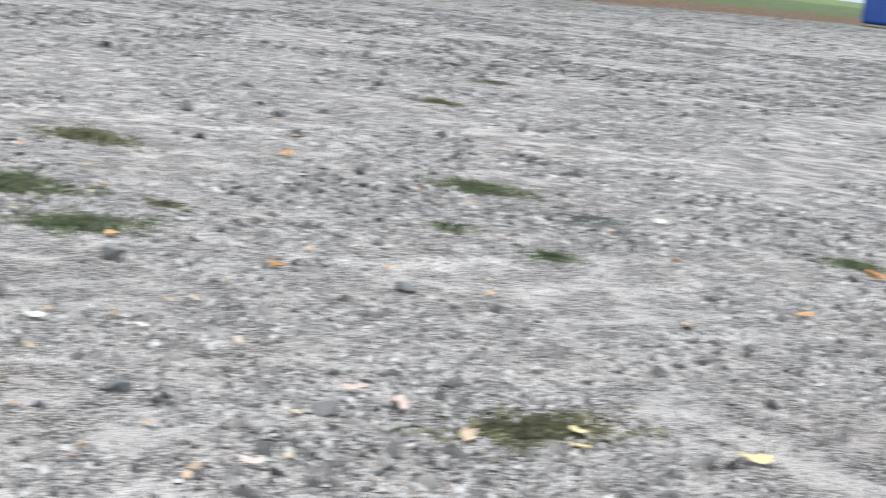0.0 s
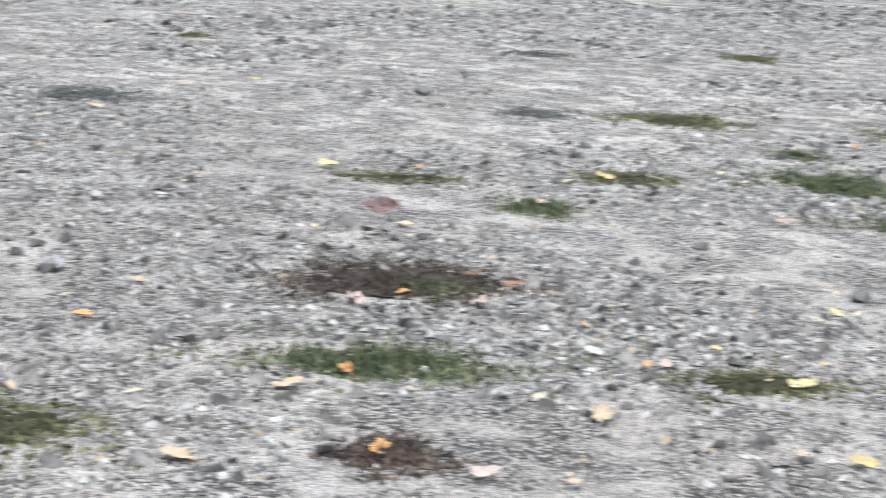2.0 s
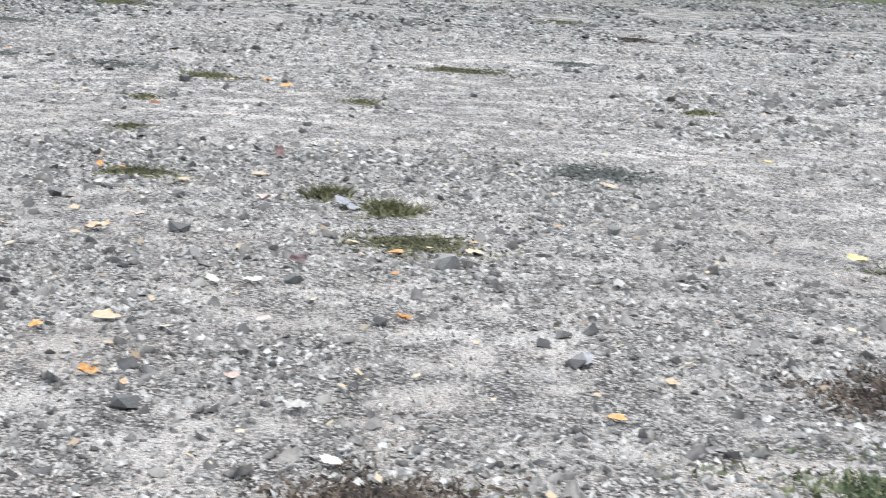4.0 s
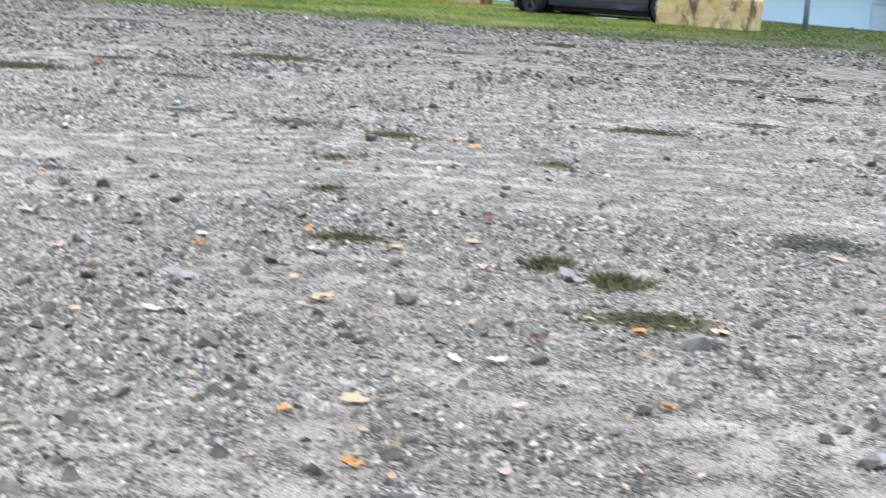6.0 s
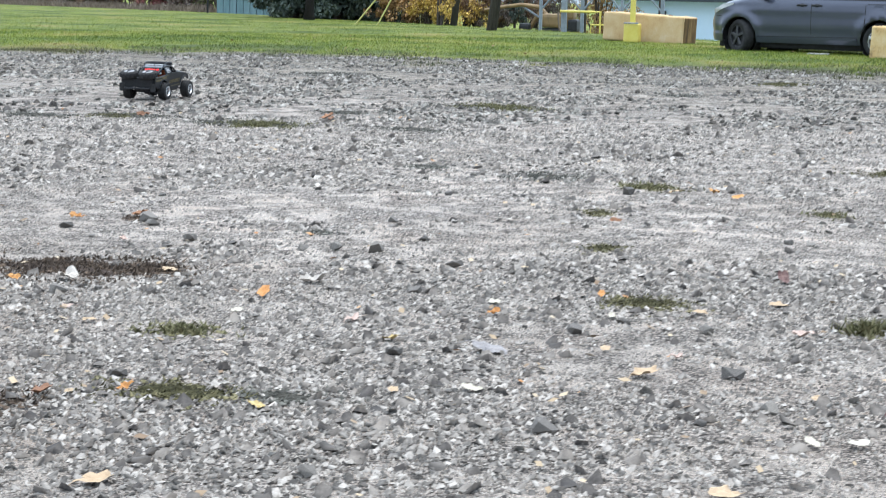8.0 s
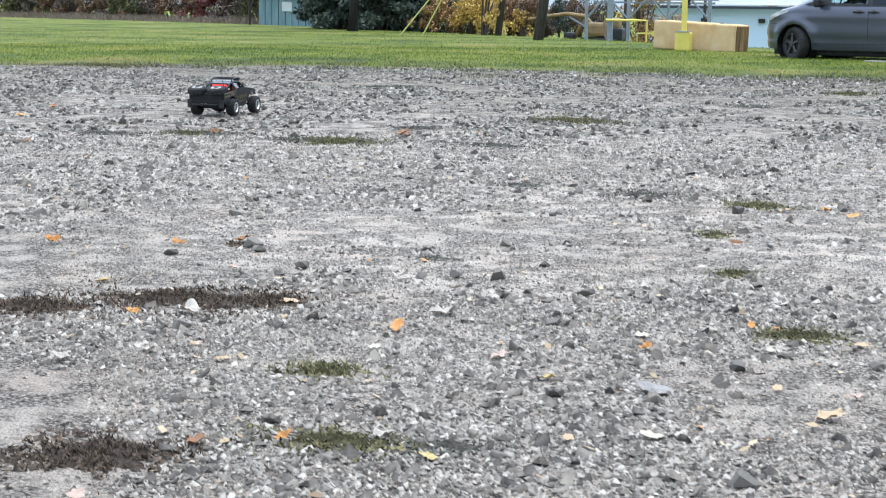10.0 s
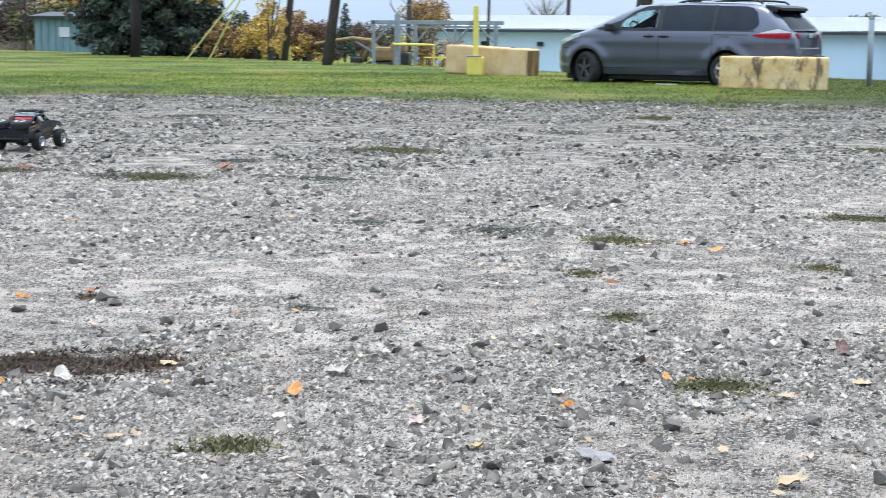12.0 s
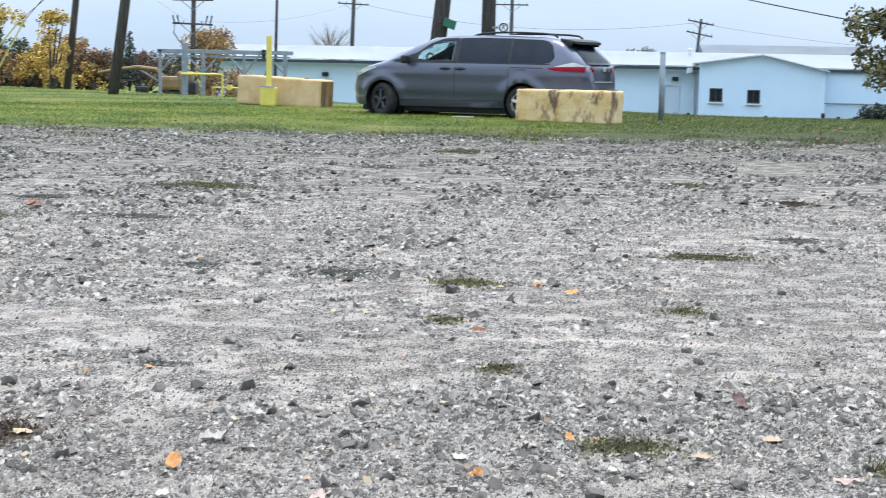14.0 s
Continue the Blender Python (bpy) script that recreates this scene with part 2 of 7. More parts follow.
M["dark_chip"] = material("dark_gravel_stone", [(0.15, (0.04555, 0.04053, 0.03724)), (0.5, (0.113, 0.1001, 0.08815)), (0.85, (0.226, 0.2002, 0.1725))], 30, 0.8, 0.5, 220, vary="island", spread=0.3, depth=0.004)
M["stone"] = material("dark_stone", [(0.2, (0.05549, 0.04948, 0.04465)), (0.55, (0.1353, 0.1209, 0.105)), (0.9, (0.2802, 0.2493, 0.2124))], 25, 0.8, 0.5, 200, vary="object", spread=0.2, depth=0.004)
M["blade"] = material("grass_blade", [(0.3, (0.0621, 0.09315, 0.01455)), (0.46, (0.1265, 0.1794, 0.0205)), (0.57, (0.2266, 0.2714, 0.03835)), (0.72, (0.3392, 0.2794, 0.08728))], 0.33, 0.7, 0, 9, vary="island", spread=0.13)
# darker copy of the grass blade, shade of the right-hand lawn in its colour
M["lush_blade"] = material("shaded_grass_blade", [(0.25, (0.036, 0.055, 0.011)), (0.45, (0.074, 0.102, 0.018)), (0.6, (0.125, 0.138, 0.029)), (0.8, (0.185, 0.14, 0.05))], 0.5, 0.7, 0, 9, vary="island", spread=0.16)
M["moss"] = material("moss", [(0.2, (0.036, 0.032, 0.017)), (0.5, (0.085, 0.078, 0.038)), (0.8, (0.17, 0.15, 0.08))], 9, 0.9, 0.3, 90, vary="island", spread=0.25)
M["green"] = material("weed_green", [(0.2, (0.038, 0.046, 0.022)), (0.5, (0.09, 0.102, 0.046)), (0.8, (0.18, 0.165, 0.09))], 9, 0.75, 0.2, 90, vary="island", spread=0.25)
M["weed"] = material("olive_weed", [(0.2, (0.05, 0.05, 0.024)), (0.5, (0.115, 0.108, 0.05)), (0.8, (0.2, 0.175, 0.095))], 9, 0.8, 0.2, 90, vary="island", spread=0.25)
M["litter"] = material("brown_litter", [(0.2, (0.031, 0.023, 0.018)), (0.5, (0.07, 0.051, 0.038)), (0.8, (0.14, 0.1, 0.07))], 9, 0.9, 0.3, 90, vary="island", spread=0.28)
M["damp"] = material("damp_crumb", [(0.2, (0.0378, 0.0378, 0.03276)), (0.5, (0.0819, 0.08064, 0.06804)), (0.8, (0.1638, 0.1575, 0.1354))], 9, 0.9, 0.3, 90, vary="island", spread=0.25)
for key, lo, hi in (("moss", (0.016, 0.0145, 0.008), (0.075, 0.07, 0.034)), ("green", (0.02, 0.025, 0.013), (0.078, 0.09, 0.046)), ("litter", (0.022, 0.017, 0.014), (0.09, 0.067, 0.054)), ("damp", (0.022, 0.021, 0.018), (0.1, 0.095, 0.08))):
    M["mat_" + key] = material("felted_" + key, [(0.34, lo), (0.52, tuple(0.5 * (p + q) for p, q in zip(lo, hi))), (0.68, hi)], 60, 0.95, 1.0, 190, depth=0.02)
    M["mat_" + key].node_tree.nodes["Principled BSDF"].inputs["Specular IOR Level"].default_value = 0.1
LEAF = {
    "o": ("leaf_orange", (0.3944, 0.1632, 0.0374), (0.5032, 0.2584, 0.0816)),
    "t": ("leaf_tan", (0.3536, 0.2448, 0.1428), (0.4624, 0.34, 0.2176)),
    "b": ("leaf_rust", (0.136, 0.0578, 0.0272), (0.2856, 0.1292, 0.0544)),
    "k": ("leaf_pink", (0.3672, 0.2516, 0.1972), (0.4488, 0.3332, 0.2788)),
    "w": ("leaf_bleached", (0.31, 0.275, 0.235), (0.42, 0.375, 0.325)),
    "r": ("leaf_red", (0.085, 0.043, 0.038), (0.16, 0.082, 0.068)),
    "p": ("leaf_pale", (0.3808, 0.34, 0.2584), (0.476, 0.4352, 0.3536)),
    "y": ("leaf_yellow", (0.3944, 0.2856, 0.1088), (0.476, 0.374, 0.1768)),
    "g": ("leaf_grey", (0.19, 0.175, 0.172), (0.29, 0.27, 0.262)),
}
for key, (nm, a, c) in LEAF.items():
    M["leaf_" + key] = material(nm, [(0.3, a), (0.65, c)], 40, 0.65, 0.3, 300, vary="object", spread=0.15, depth=0.002)
M["block"] = material("painted_concrete", [(0.3, (0.45, 0.27, 0.095)), (0.46, (0.56, 0.385, 0.17)), (0.6, (0.61, 0.465, 0.25)), (0.78, (0.65, 0.56, 0.39))], 3.2, 0.85, 0.5, 40, depth=0.012, grime=((0.1258, 0.0777, 0.0407), 0.52, 0.08, 1.9))
M["tan_block"] = material("tan_painted_concrete", [(0.3, (0.4292, 0.2664, 0.1184)), (0.46, (0.5106, 0.3478, 0.1739)), (0.6, (0.5476, 0.3922, 0.2146)), (0.78, (0.592, 0.4884, 0.333))], 2.2, 0.85, 0.4, 40, depth=0.01, grime=((0.222, 0.1332, 0.0666), 0.66, 0.12, 1.5))
M["stained"] = material("stained_concrete", [(0.3, (0.074, 0.0407, 0.01628)), (0.55, (0.1924, 0.111, 0.0407)), (0.8, (0.37, 0.2368, 0.0888))], 4, 0.9, 0.4, 30, stretch=(4, 4, 0.5))
M["yellow"] = material("yellow_paint", [(0.3, (0.5772, 0.4588, 0.074)), (0.7, (0.6438, 0.5476, 0.1332))], 5, 0.55, 0.15, 60, grime=((0.259, 0.1924, 0.0888), 0.66, 0.1, 6))
M["guard"] = material("faded_yellow_plastic", [(0.3, (0.4, 0.38, 0.11)), (0.7, (0.52, 0.5, 0.19))], 5, 0.6, 0.1, 40)
M["galv"] = material("galvanised_steel", [(0.3, (0.1591, 0.1856, 0.2122)), (0.7, (0.2519, 0.2851, 0.3116))], 6, 0.7, 0.15, 50, metal=0.1)
M["wood"] = material("weathered_pole_wood", [(0.25, (0.03343, 0.02713, 0.02821)), (0.5, (0.06896, 0.05727, 0.05751)), (0.8, (0.1306, 0.1105, 0.1085))], 3, 0.9, 0.6, 30, stretch=(4, 4, 0.5), depth=0.02)
M["cable"] = material("black_cable", [(0.3, (0.03, 0.03, 0.035)), (0.7, (0.06, 0.06, 0.065))], 2, 0.6, 0, 20)
M["van"] = material("grey_car_paint", [(0.3, (0.066, 0.073, 0.106)), (0.7, (0.08, 0.088, 0.124))], 1.5, 0.3, 0.02, 400, metal=0.45, coat=0.7)
M["trim"] = material("black_trim", [(0.3, (0.012, 0.012, 0.013)), (0.7, (0.03, 0.03, 0.032))], 10, 0.5, 0.1, 200)
M["rubber"] = material("tyre_rubber", [(0.3, (0.014, 0.014, 0.014)), (0.7, (0.035, 0.034, 0.033))], 20, 0.8, 0.3, 120)
M["alloy"] = material("alloy_wheel", [(0.3, (0.55, 0.55, 0.56)), (0.7, (0.72, 0.72, 0.73))], 10, 0.3, 0.05, 100, metal=0.8)
M["redlamp"] = material("red_lamp_lens", [(0.3, (0.20, 0.006, 0.016)), (0.7, (0.28, 0.010, 0.024))], 10, 0.35, 0.0, 100)
M["clear"] = material("clear_lamp_lens", [(0.3, (0.3439, 0.3439, 0.3439)), (0.7, (0.4505, 0.4505, 0.4505))], 10, 0.15, 0.0, 100, coat=0.8)
M["tint"] = material("tinted_glass", [(0.3, (0.010, 0.014, 0.022)), (0.7, (0.018, 0.024, 0.034))], 3, 0.08, 0.0, 100)
M["tint"].node_tree.nodes["Principled BSDF"].inputs["IOR"].default_value = 1.26
# much darker copy of the alloy, painting the front rims as shaded
M["shaded_alloy"] = material("shaded_alloy_wheel", [(0.3, (0.045, 0.045, 0.048)), (0.7, (0.085, 0.085, 0.09))], 10, 0.5, 0.05, 100, metal=0.6)
M["glass"] = material("clear_car_glass", [(0.3, (0.62, 0.80, 0.80)), (0.7, (0.66, 0.84, 0.84))], 3, 0.02, 0.0, 100)
M["glass"].node_tree.nodes["Principled BSDF"].inputs["Transmission Weight"].default_value = 1.0
M["glass"].node_tree.nodes["Principled BSDF"].inputs["IOR"].default_value = 1.1
M["siding"] = material("pale_blue_siding", [(0.3, (0.48, 0.61, 0.75)), (0.7, (0.53, 0.66, 0.785))], 0.35, 0.75, 0.1, 8, grime=((0.46, 0.59, 0.7), 0.58, 0.25, 0.5))
M["roof"] = material("white_metal_roof", [(0.3, (0.518, 0.546, 0.567)), (0.7, (0.581, 0.602, 0.616))], 0.4, 0.55, 0.1, 6)
M["greyroof"] = material("grey_metal_roof", [(0.3, (0.252, 0.28, 0.308)), (0.7, (0.315, 0.343, 0.371))], 0.4, 0.55, 0.1, 6)
M["fascia"] = material("dark_blue_fascia", [(0.3, (0.0234, 0.0312, 0.04462)), (0.7, (0.0351, 0.04485, 0.06084))], 0.6, 0.6, 0.05, 12)
M["pane"] = material("dark_window_pane", [(0.3, (0.008, 0.01, 0.014)), (0.7, (0.02, 0.023, 0.028))], 1.5, 0.4, 0.0, 30)
M["white"] = material("white_paint", [(0.3, (0.5032, 0.518, 0.5328)), (0.7, (0.592, 0.5994, 0.6068))], 3, 0.6, 0.05, 60)
M["dark_bark"] = material("dark_bark", [(0.25, (0.0078, 0.00624, 0.00546)), (0.7, (0.02652, 0.02106, 0.01716))], 4, 0.95, 0.8, 30, stretch=(3, 3, 0.6), depth=0.03)
M["bark"] = material("bark", [(0.25, (0.0234, 0.01872, 0.01498)), (0.7, (0.08424, 0.06552, 0.05148))], 4, 0.95, 0.8, 30, stretch=(3, 3, 0.6), depth=0.03)
FOL = {
    "gold": [(0.05, (0.085, 0.05, 0.02)), (0.35, (0.31, 0.185, 0.042)), (0.65, (0.6, 0.41, 0.08)), (0.95, (0.75, 0.6, 0.22))],
    "amber": [(0.05, (0.06, 0.035, 0.017)), (0.35, (0.2, 0.11, 0.04)), (0.65, (0.4, 0.24, 0.085)), (0.95, (0.56, 0.41, 0.21))],
    "rust": [(0.1, (0.04, 0.025, 0.016)), (0.5, (0.125, 0.068, 0.037)), (0.9, (0.25, 0.14, 0.062))],
    "twig": [(0.1, (0.033, 0.0265, 0.021)), (0.5, (0.09, 0.069, 0.054)), (0.9, (0.175, 0.128, 0.09))],
    "crimson": [(0.1, (0.0438, 0.01022, 0.01022)), (0.5, (0.1241, 0.0219, 0.0219)), (0.9, (0.1971, 0.0584, 0.04015))],
    "spruce": [(0.1, (0.021, 0.032, 0.026)), (0.5, (0.044, 0.064, 0.048)), (0.9, (0.09, 0.112, 0.074))],
    "olive": [(0.1, (0.0219, 0.0292, 0.00876)), (0.5, (0.06205, 0.073, 0.02044)), (0.9, (0.1606, 0.1387, 0.0365))],
    "maple": [(0.1, (0.036, 0.042, 0.014)), (0.5, (0.095, 0.094, 0.028)), (0.9, (0.25, 0.185, 0.055))],
    "yew": [(0.1, (0.009, 0.014, 0.01)), (0.5, (0.02, 0.03, 0.018)), (0.9, (0.045, 0.058, 0.03))],
    "straw": [(0.1, (0.08643, 0.06296, 0.04848)), (0.5, (0.1729, 0.1301, 0.09694)), (0.9, (0.294, 0.2267, 0.1675))],
}
for key, st in FOL.items():
    M[key] = material("foliage_" + key, st, 1.5, 0.7, 0, 5, vary="island", spread=0.26)
M["truck"] = material("black_truck_shell", [(0.3, (0.008, 0.0085, 0.0095)), (0.7, (0.016, 0.017, 0.018))], 20, 0.42, 0.05, 300, grime=((0.035, 0.033, 0.03), 0.66, 0.2, 14))
M["truck_top"] = material("dusty_black_gloss", [(0.3, (0.012, 0.013, 0.016)), (0.7, (0.022, 0.024, 0.028))], 14, 0.22, 0.03, 300, coat=0.6, grime=((0.09, 0.088, 0.085), 0.6, 0.25, 9))
M["bone"] = material("dusty_white_print", [(0.3, (0.24, 0.24, 0.24)), (0.7, (0.32, 0.32, 0.32))], 30, 0.8, 0, 200)
M["orange_seat"] = material("orange_seat_cloth", [(0.3, (0.42, 0.07, 0.02)), (0.7, (0.55, 0.12, 0.04))], 40, 0.8, 0.1, 200)
M["gold_print"] = material("dull_gold_print", [(0.3, (0.075, 0.055, 0.02)), (0.7, (0.115, 0.088, 0.034))], 30, 0.5, 0, 300)
M["red_bar"] = material("red_light_cell", [(0.3, (0.55, 0.03, 0.03)), (0.7, (0.72, 0.07, 0.06))], 20, 0.4, 0, 200)
M["red_bar"].node_tree.nodes["Principled BSDF"].inputs["Emission Color"].default_value = (1.0, 0.05, 0.06, 1)
M["red_bar"].node_tree.nodes["Principled BSDF"].inputs["Emission Strength"].default_value = 0.9
M["blue"] = material("blue_plastic", [(0.3, (0.00936, 0.039, 0.1716)), (0.7, (0.0195, 0.0663, 0.2496))], 2, 0.45, 0.1, 30)
M["teal"] = material("faded_teal_boards", [(0.3, (0.1092, 0.195, 0.2184)), (0.7, (0.1872, 0.2808, 0.3042))], 2, 0.8, 0.2, 20, stretch=(3, 3, 0.5))
M["digger"] = material("ochre_machine_paint", [(0.3, (0.1406, 0.0851, 0.0333)), (0.7, (0.2442, 0.1554, 0.0629))], 2, 0.6, 0.15, 25, grime=((0.074, 0.0518, 0.0333), 0.55, 0.15, 2.5))
M["sign"] = material("green_sign_face", [(0.3, (0.00624, 0.0936, 0.0468)), (0.7, (0.0117, 0.1326, 0.0663))], 4, 0.5, 0, 40)
M["sign_white"] = material("white_sign_face", [(0.3, (0.78, 0.79, 0.8)), (0.7, (0.84, 0.85, 0.86))], 3, 0.5, 0, 60)
M["concrete"] = material("pale_concrete", [(0.3, (0.2835, 0.2772, 0.2646)), (0.7, (0.378, 0.3717, 0.3528))], 2, 0.9, 0.3, 30)


for key in ("truck", "rubber", "trim"):
    M[key].node_tree.nodes["Principled BSDF"].inputs["Specular IOR Level"].default_value = 0.25
for key in ("redlamp", "pane"):
    M[key].node_tree.nodes["Principled BSDF"].inputs["Specular IOR Level"].default_value = 0.15
for key in ("ground", "chip", "far_chip", "dark_chip", "blade", "lush_blade", "moss", "green", "weed", "damp", "litter"):
    M[key].node_tree.nodes["Principled BSDF"].inputs["Specular IOR Level"].default_value = 0.2


# ---- mesh helpers ----
def link(name, me, mat, parent=None, label=""):
    if mat is not None:
        me.materials.append(mat)
    ob = new(name, me)
    if parent is not None:
        ob.parent = parent
    if label:
        ob["label"] = label
    return ob


def part(name, bm, mat, parent=None, label="", smooth=False):
    me = bpy.data.meshes.new(name)
    bm.to_mesh(me)
    bm.free()
    if smooth:
        me.polygons.foreach_set("use_smooth", [True] * len(me.polygons))
    return link(name, me, mat, parent, label)


def thing(name, at, label, category, group="", kind="", rz=0.0):
    ob = new(name)
    ob.matrix_world = pose(*at, 0, 0, rz)
    return tagged(ob, label, category, group, kind)


def add_box(bm, c, s, bevel=0.0, seg=2, m=None):
    r = bmesh.ops.create_cube(bm, size=1)
    v = r["verts"]
    bmesh.ops.scale(bm, verts=v, vec=s)
    if bevel:
        e = list({e for q in v for e in q.link_edges})
        v = list({q for f in bmesh.ops.bevel(bm, geom=e, offset=bevel, segments=seg, affect="EDGES", profile=0.6)["faces"] for q in f.verts} | {q for q in v if q.is_valid})
    mm = Matrix.Translation(c) @ (m or Matrix())
    bmesh.ops.transform(bm, verts=v, matrix=mm)
    return v


def boxed(c, s, bevel=0.0, m=None, seg=2):
    bm = bmesh.new()
    add_box(bm, c, s, bevel, seg, m)
    return bm


def add_tube(bm, pts, radii, sides=8, caps=True):
    pts = [Vector(p) for p in pts]
    rings = []
    for k, p in enumerate(pts):
        d = (pts[min(k + 1, len(pts) - 1)] - pts[max(k - 1, 0)]).normalized()
        q = d.to_track_quat("Z", "Y")
        r = radii[k] if isinstance(radii, (list, tuple)) else radii
        rings.append([bm.verts.new(p + q @ Vector((r * math.cos(a), r * math.sin(a), 0))) for a in [2 * math.pi * j / sides for j in range(sides)]])
    for a, b in zip(rings, rings[1:]):
        for j in range(sides):
            bm.faces.new((a[j], a[(j + 1) % sides], b[(j + 1) % sides], b[j]))
    if caps:
        bm.faces.new(rings[0][::-1])
        bm.faces.new(rings[-1])
    return bm


def tube(pts, radii, sides=8):
    return add_tube(bmesh.new(), pts, radii, sides)


def lathe(profile, axis="Y", steps=28):
    """Turns (radius, along) round an axis; closed where the radius is nought."""
    bm = bmesh.new()
    rings = []
    for r, h in profile:
        ring = []
        for k in range(steps):
            a = 2 * math.pi * k / steps
            p = {"Y": (r * math.cos(a), h, r * math.sin(a)), "Z": (r * math.cos(a), r * math.sin(a), h)}[axis]
            ring.append(bm.verts.new(p))
        rings.append(ring)
    for a, b in zip(rings, rings[1:]):
        for k in range(steps):
            bm.faces.new((a[k], a[(k + 1) % steps], b[(k + 1) % steps], b[k]))
    bmesh.ops.remove_doubles(bm, verts=bm.verts, dist=1e-5)
    bmesh.ops.recalc_face_normals(bm, faces=bm.faces)
    return bm


def loft(sections):
    """A closed skin through cross-sections with the same number of points."""
    bm = bmesh.new()
    rings = [[bm.verts.new(p) for p in s] for s in sections]
    for a, b in zip(rings, rings[1:]):
        for k in range(len(a)):
            bm.faces.new((a[k], b[k], b[(k + 1) % len(a)], a[(k + 1) % len(a)]))
    bm.faces.new(rings[0][::-1])
    bm.faces.new(rings[-1])
    bmesh.ops.recalc_face_normals(bm, faces=bm.faces)
    return bm


def slab_section(x, w, z0, z1, ch=0.012):
    return [(x, -w + ch, z0), (x, w - ch, z0), (x, w, z0 + ch), (x, w, z1 - ch), (x, w - ch, z1), (x, -w + ch, z1), (x, -w, z1 - ch), (x, -w, z0 + ch)]


def mesh_arrays(name, verts, faces_n, nside):
    """A mesh from arrays: verts (n, 3) and faces (f, nside)."""
    me = bpy.data.meshes.new(name)
    me.vertices.add(len(verts))
    me.vertices.foreach_set("co", np.ascontiguousarray(verts, np.float32).ravel())
    me.loops.add(faces_n.size)
    me.loops.foreach_set("vertex_index", np.ascontiguousarray(faces_n, np.int32).ravel())
    me.polygons.add(len(faces_n))
    me.polygons.foreach_set("loop_start", np.arange(len(faces_n), dtype=np.int32) * nside)
    me.update(calc_edges=True)
    return me


rng = np.random.default_rng(7)


def smooth01(v):
    v = np.clip(v, 0, 1)
    return v * v * (3 - 2 * v)


def lawn_edge(x):
    """How far off the gravel ends and the lawn begins."""
    return 26.2 + np.maximum(0, x - 5) * 0.33 - 0.9 * np.maximum(0, -9.5 - x) * 0.8


def land(x, y):
    """The lie of the land: level, then falling away behind the lawn."""
    crest = 40 + np.maximum(0, -4 - x) * 1.05 - 5.2 * smooth01((x - 0.5) / 5) + 70 * smooth01((x - 15) / 12)
    drop = -2.35 * smooth01((y - crest) / 55)
    swell = 0.05 * smooth01((y - lawn_edge(x)) / 5) * (1 - smooth01((y - crest) / 30))
    return drop + swell


# washed pale stretches (above nought) and dirty ones of the lot: x, y, half widths, amount
WASH = [(6.4, 6.7, 0.8, 0.9, 0.8), (3.4, 7.4, 0.5, 0.6, 0.5), (-0.5, 7.8, 0.55, 0.8, 1), (-1.1, 7.7, 0.5, 0.8, 0.6), (1.0, 7.8, 0.45, 0.5, 0.8), (1.8, 9.7, 0.5, 0.5, 0.55), (2.7, 11.9, 0.5, 0.7, 0.8), (4.8, 5.9, 0.5, 0.75, 0.9), (2.5, 3.9, 0.4, 0.6, 0.15), (9.1, 6.9, 0.85, 1.25, 0.7), (2.3, 9.7, 1.05, 2.3, 0.25), (5.1, 7.8, 1.05, 1.3, 0.6), (-0.6, 4.9, 0.4, 0.6, -1), (1.9, 3.3, 0.6, 0.4, -0.9), (0.1, 3.3, 0.4, 0.45, -0.8), (2.6, 2.5, 0.35, 0.35, -0.9), (0.4, 3.7, 0.35, 0.35, -0.5), (-0.45, 6.6, 0.75, 0.65, 0.9), (-0.95, 7.2, 0.6, 0.6, 0.5), (1.7, 11.3, 1.0, 0.5, 0.9), (3.6, 4.5, 0.7, 0.5, 0.5), (2.9, 7.3, 0.9, 0.7, 0.5), (1.8, 4.3, 0.7, 0.6, -0.6), (-0.1, 3.9, 0.45, 0.3, -0.5), (-1.0, 5.0, 0.6, 0.5, -0.5)]


def wash_at(x, y):
    w = 0 * x
    for cx, cy, rx, ry, k in WASH:
        w = w + k * np.exp(-((x - cx) / rx) ** 2 - ((y - cy) / ry) ** 2)
    return np.clip(w, -1, 1)


# ---- where things lie on the lot: x, y and size or reach in metres ----
LEAVES_ORANGE = [(-0.08, 5.27, 0.068), (0.82, 9.04, 0.068), (0.71, 5.27, 0.044), (0.95, 5.73, 0.04), (-0.97, 5.19, 0.045), (-1.59, 6.67, 0.058), (-2.09, 6.5, 0.071), (0.14, 3.93, 0.044), (-6.55, 13.11, 0.11), (1.56, 3.44, 0.037), (1.79, 3.11, 0.044), (2.35, 3.81, 0.039), (2.22, 4.57, 0.047), (0.98, 8.79, 0.066), (2.88, 3.12, 0.047), (3.4, 2.76, 0.037), (3.6, 3.38, 0.033), (3.41, 2.31, 0.043), (5.38, 4.14, 0.055), (6.98, 5.84, 0.075), (5.7, 3.68, 0.05), (7.96, 3.32, 0.083), (7.12, 2.88, 0.053)]
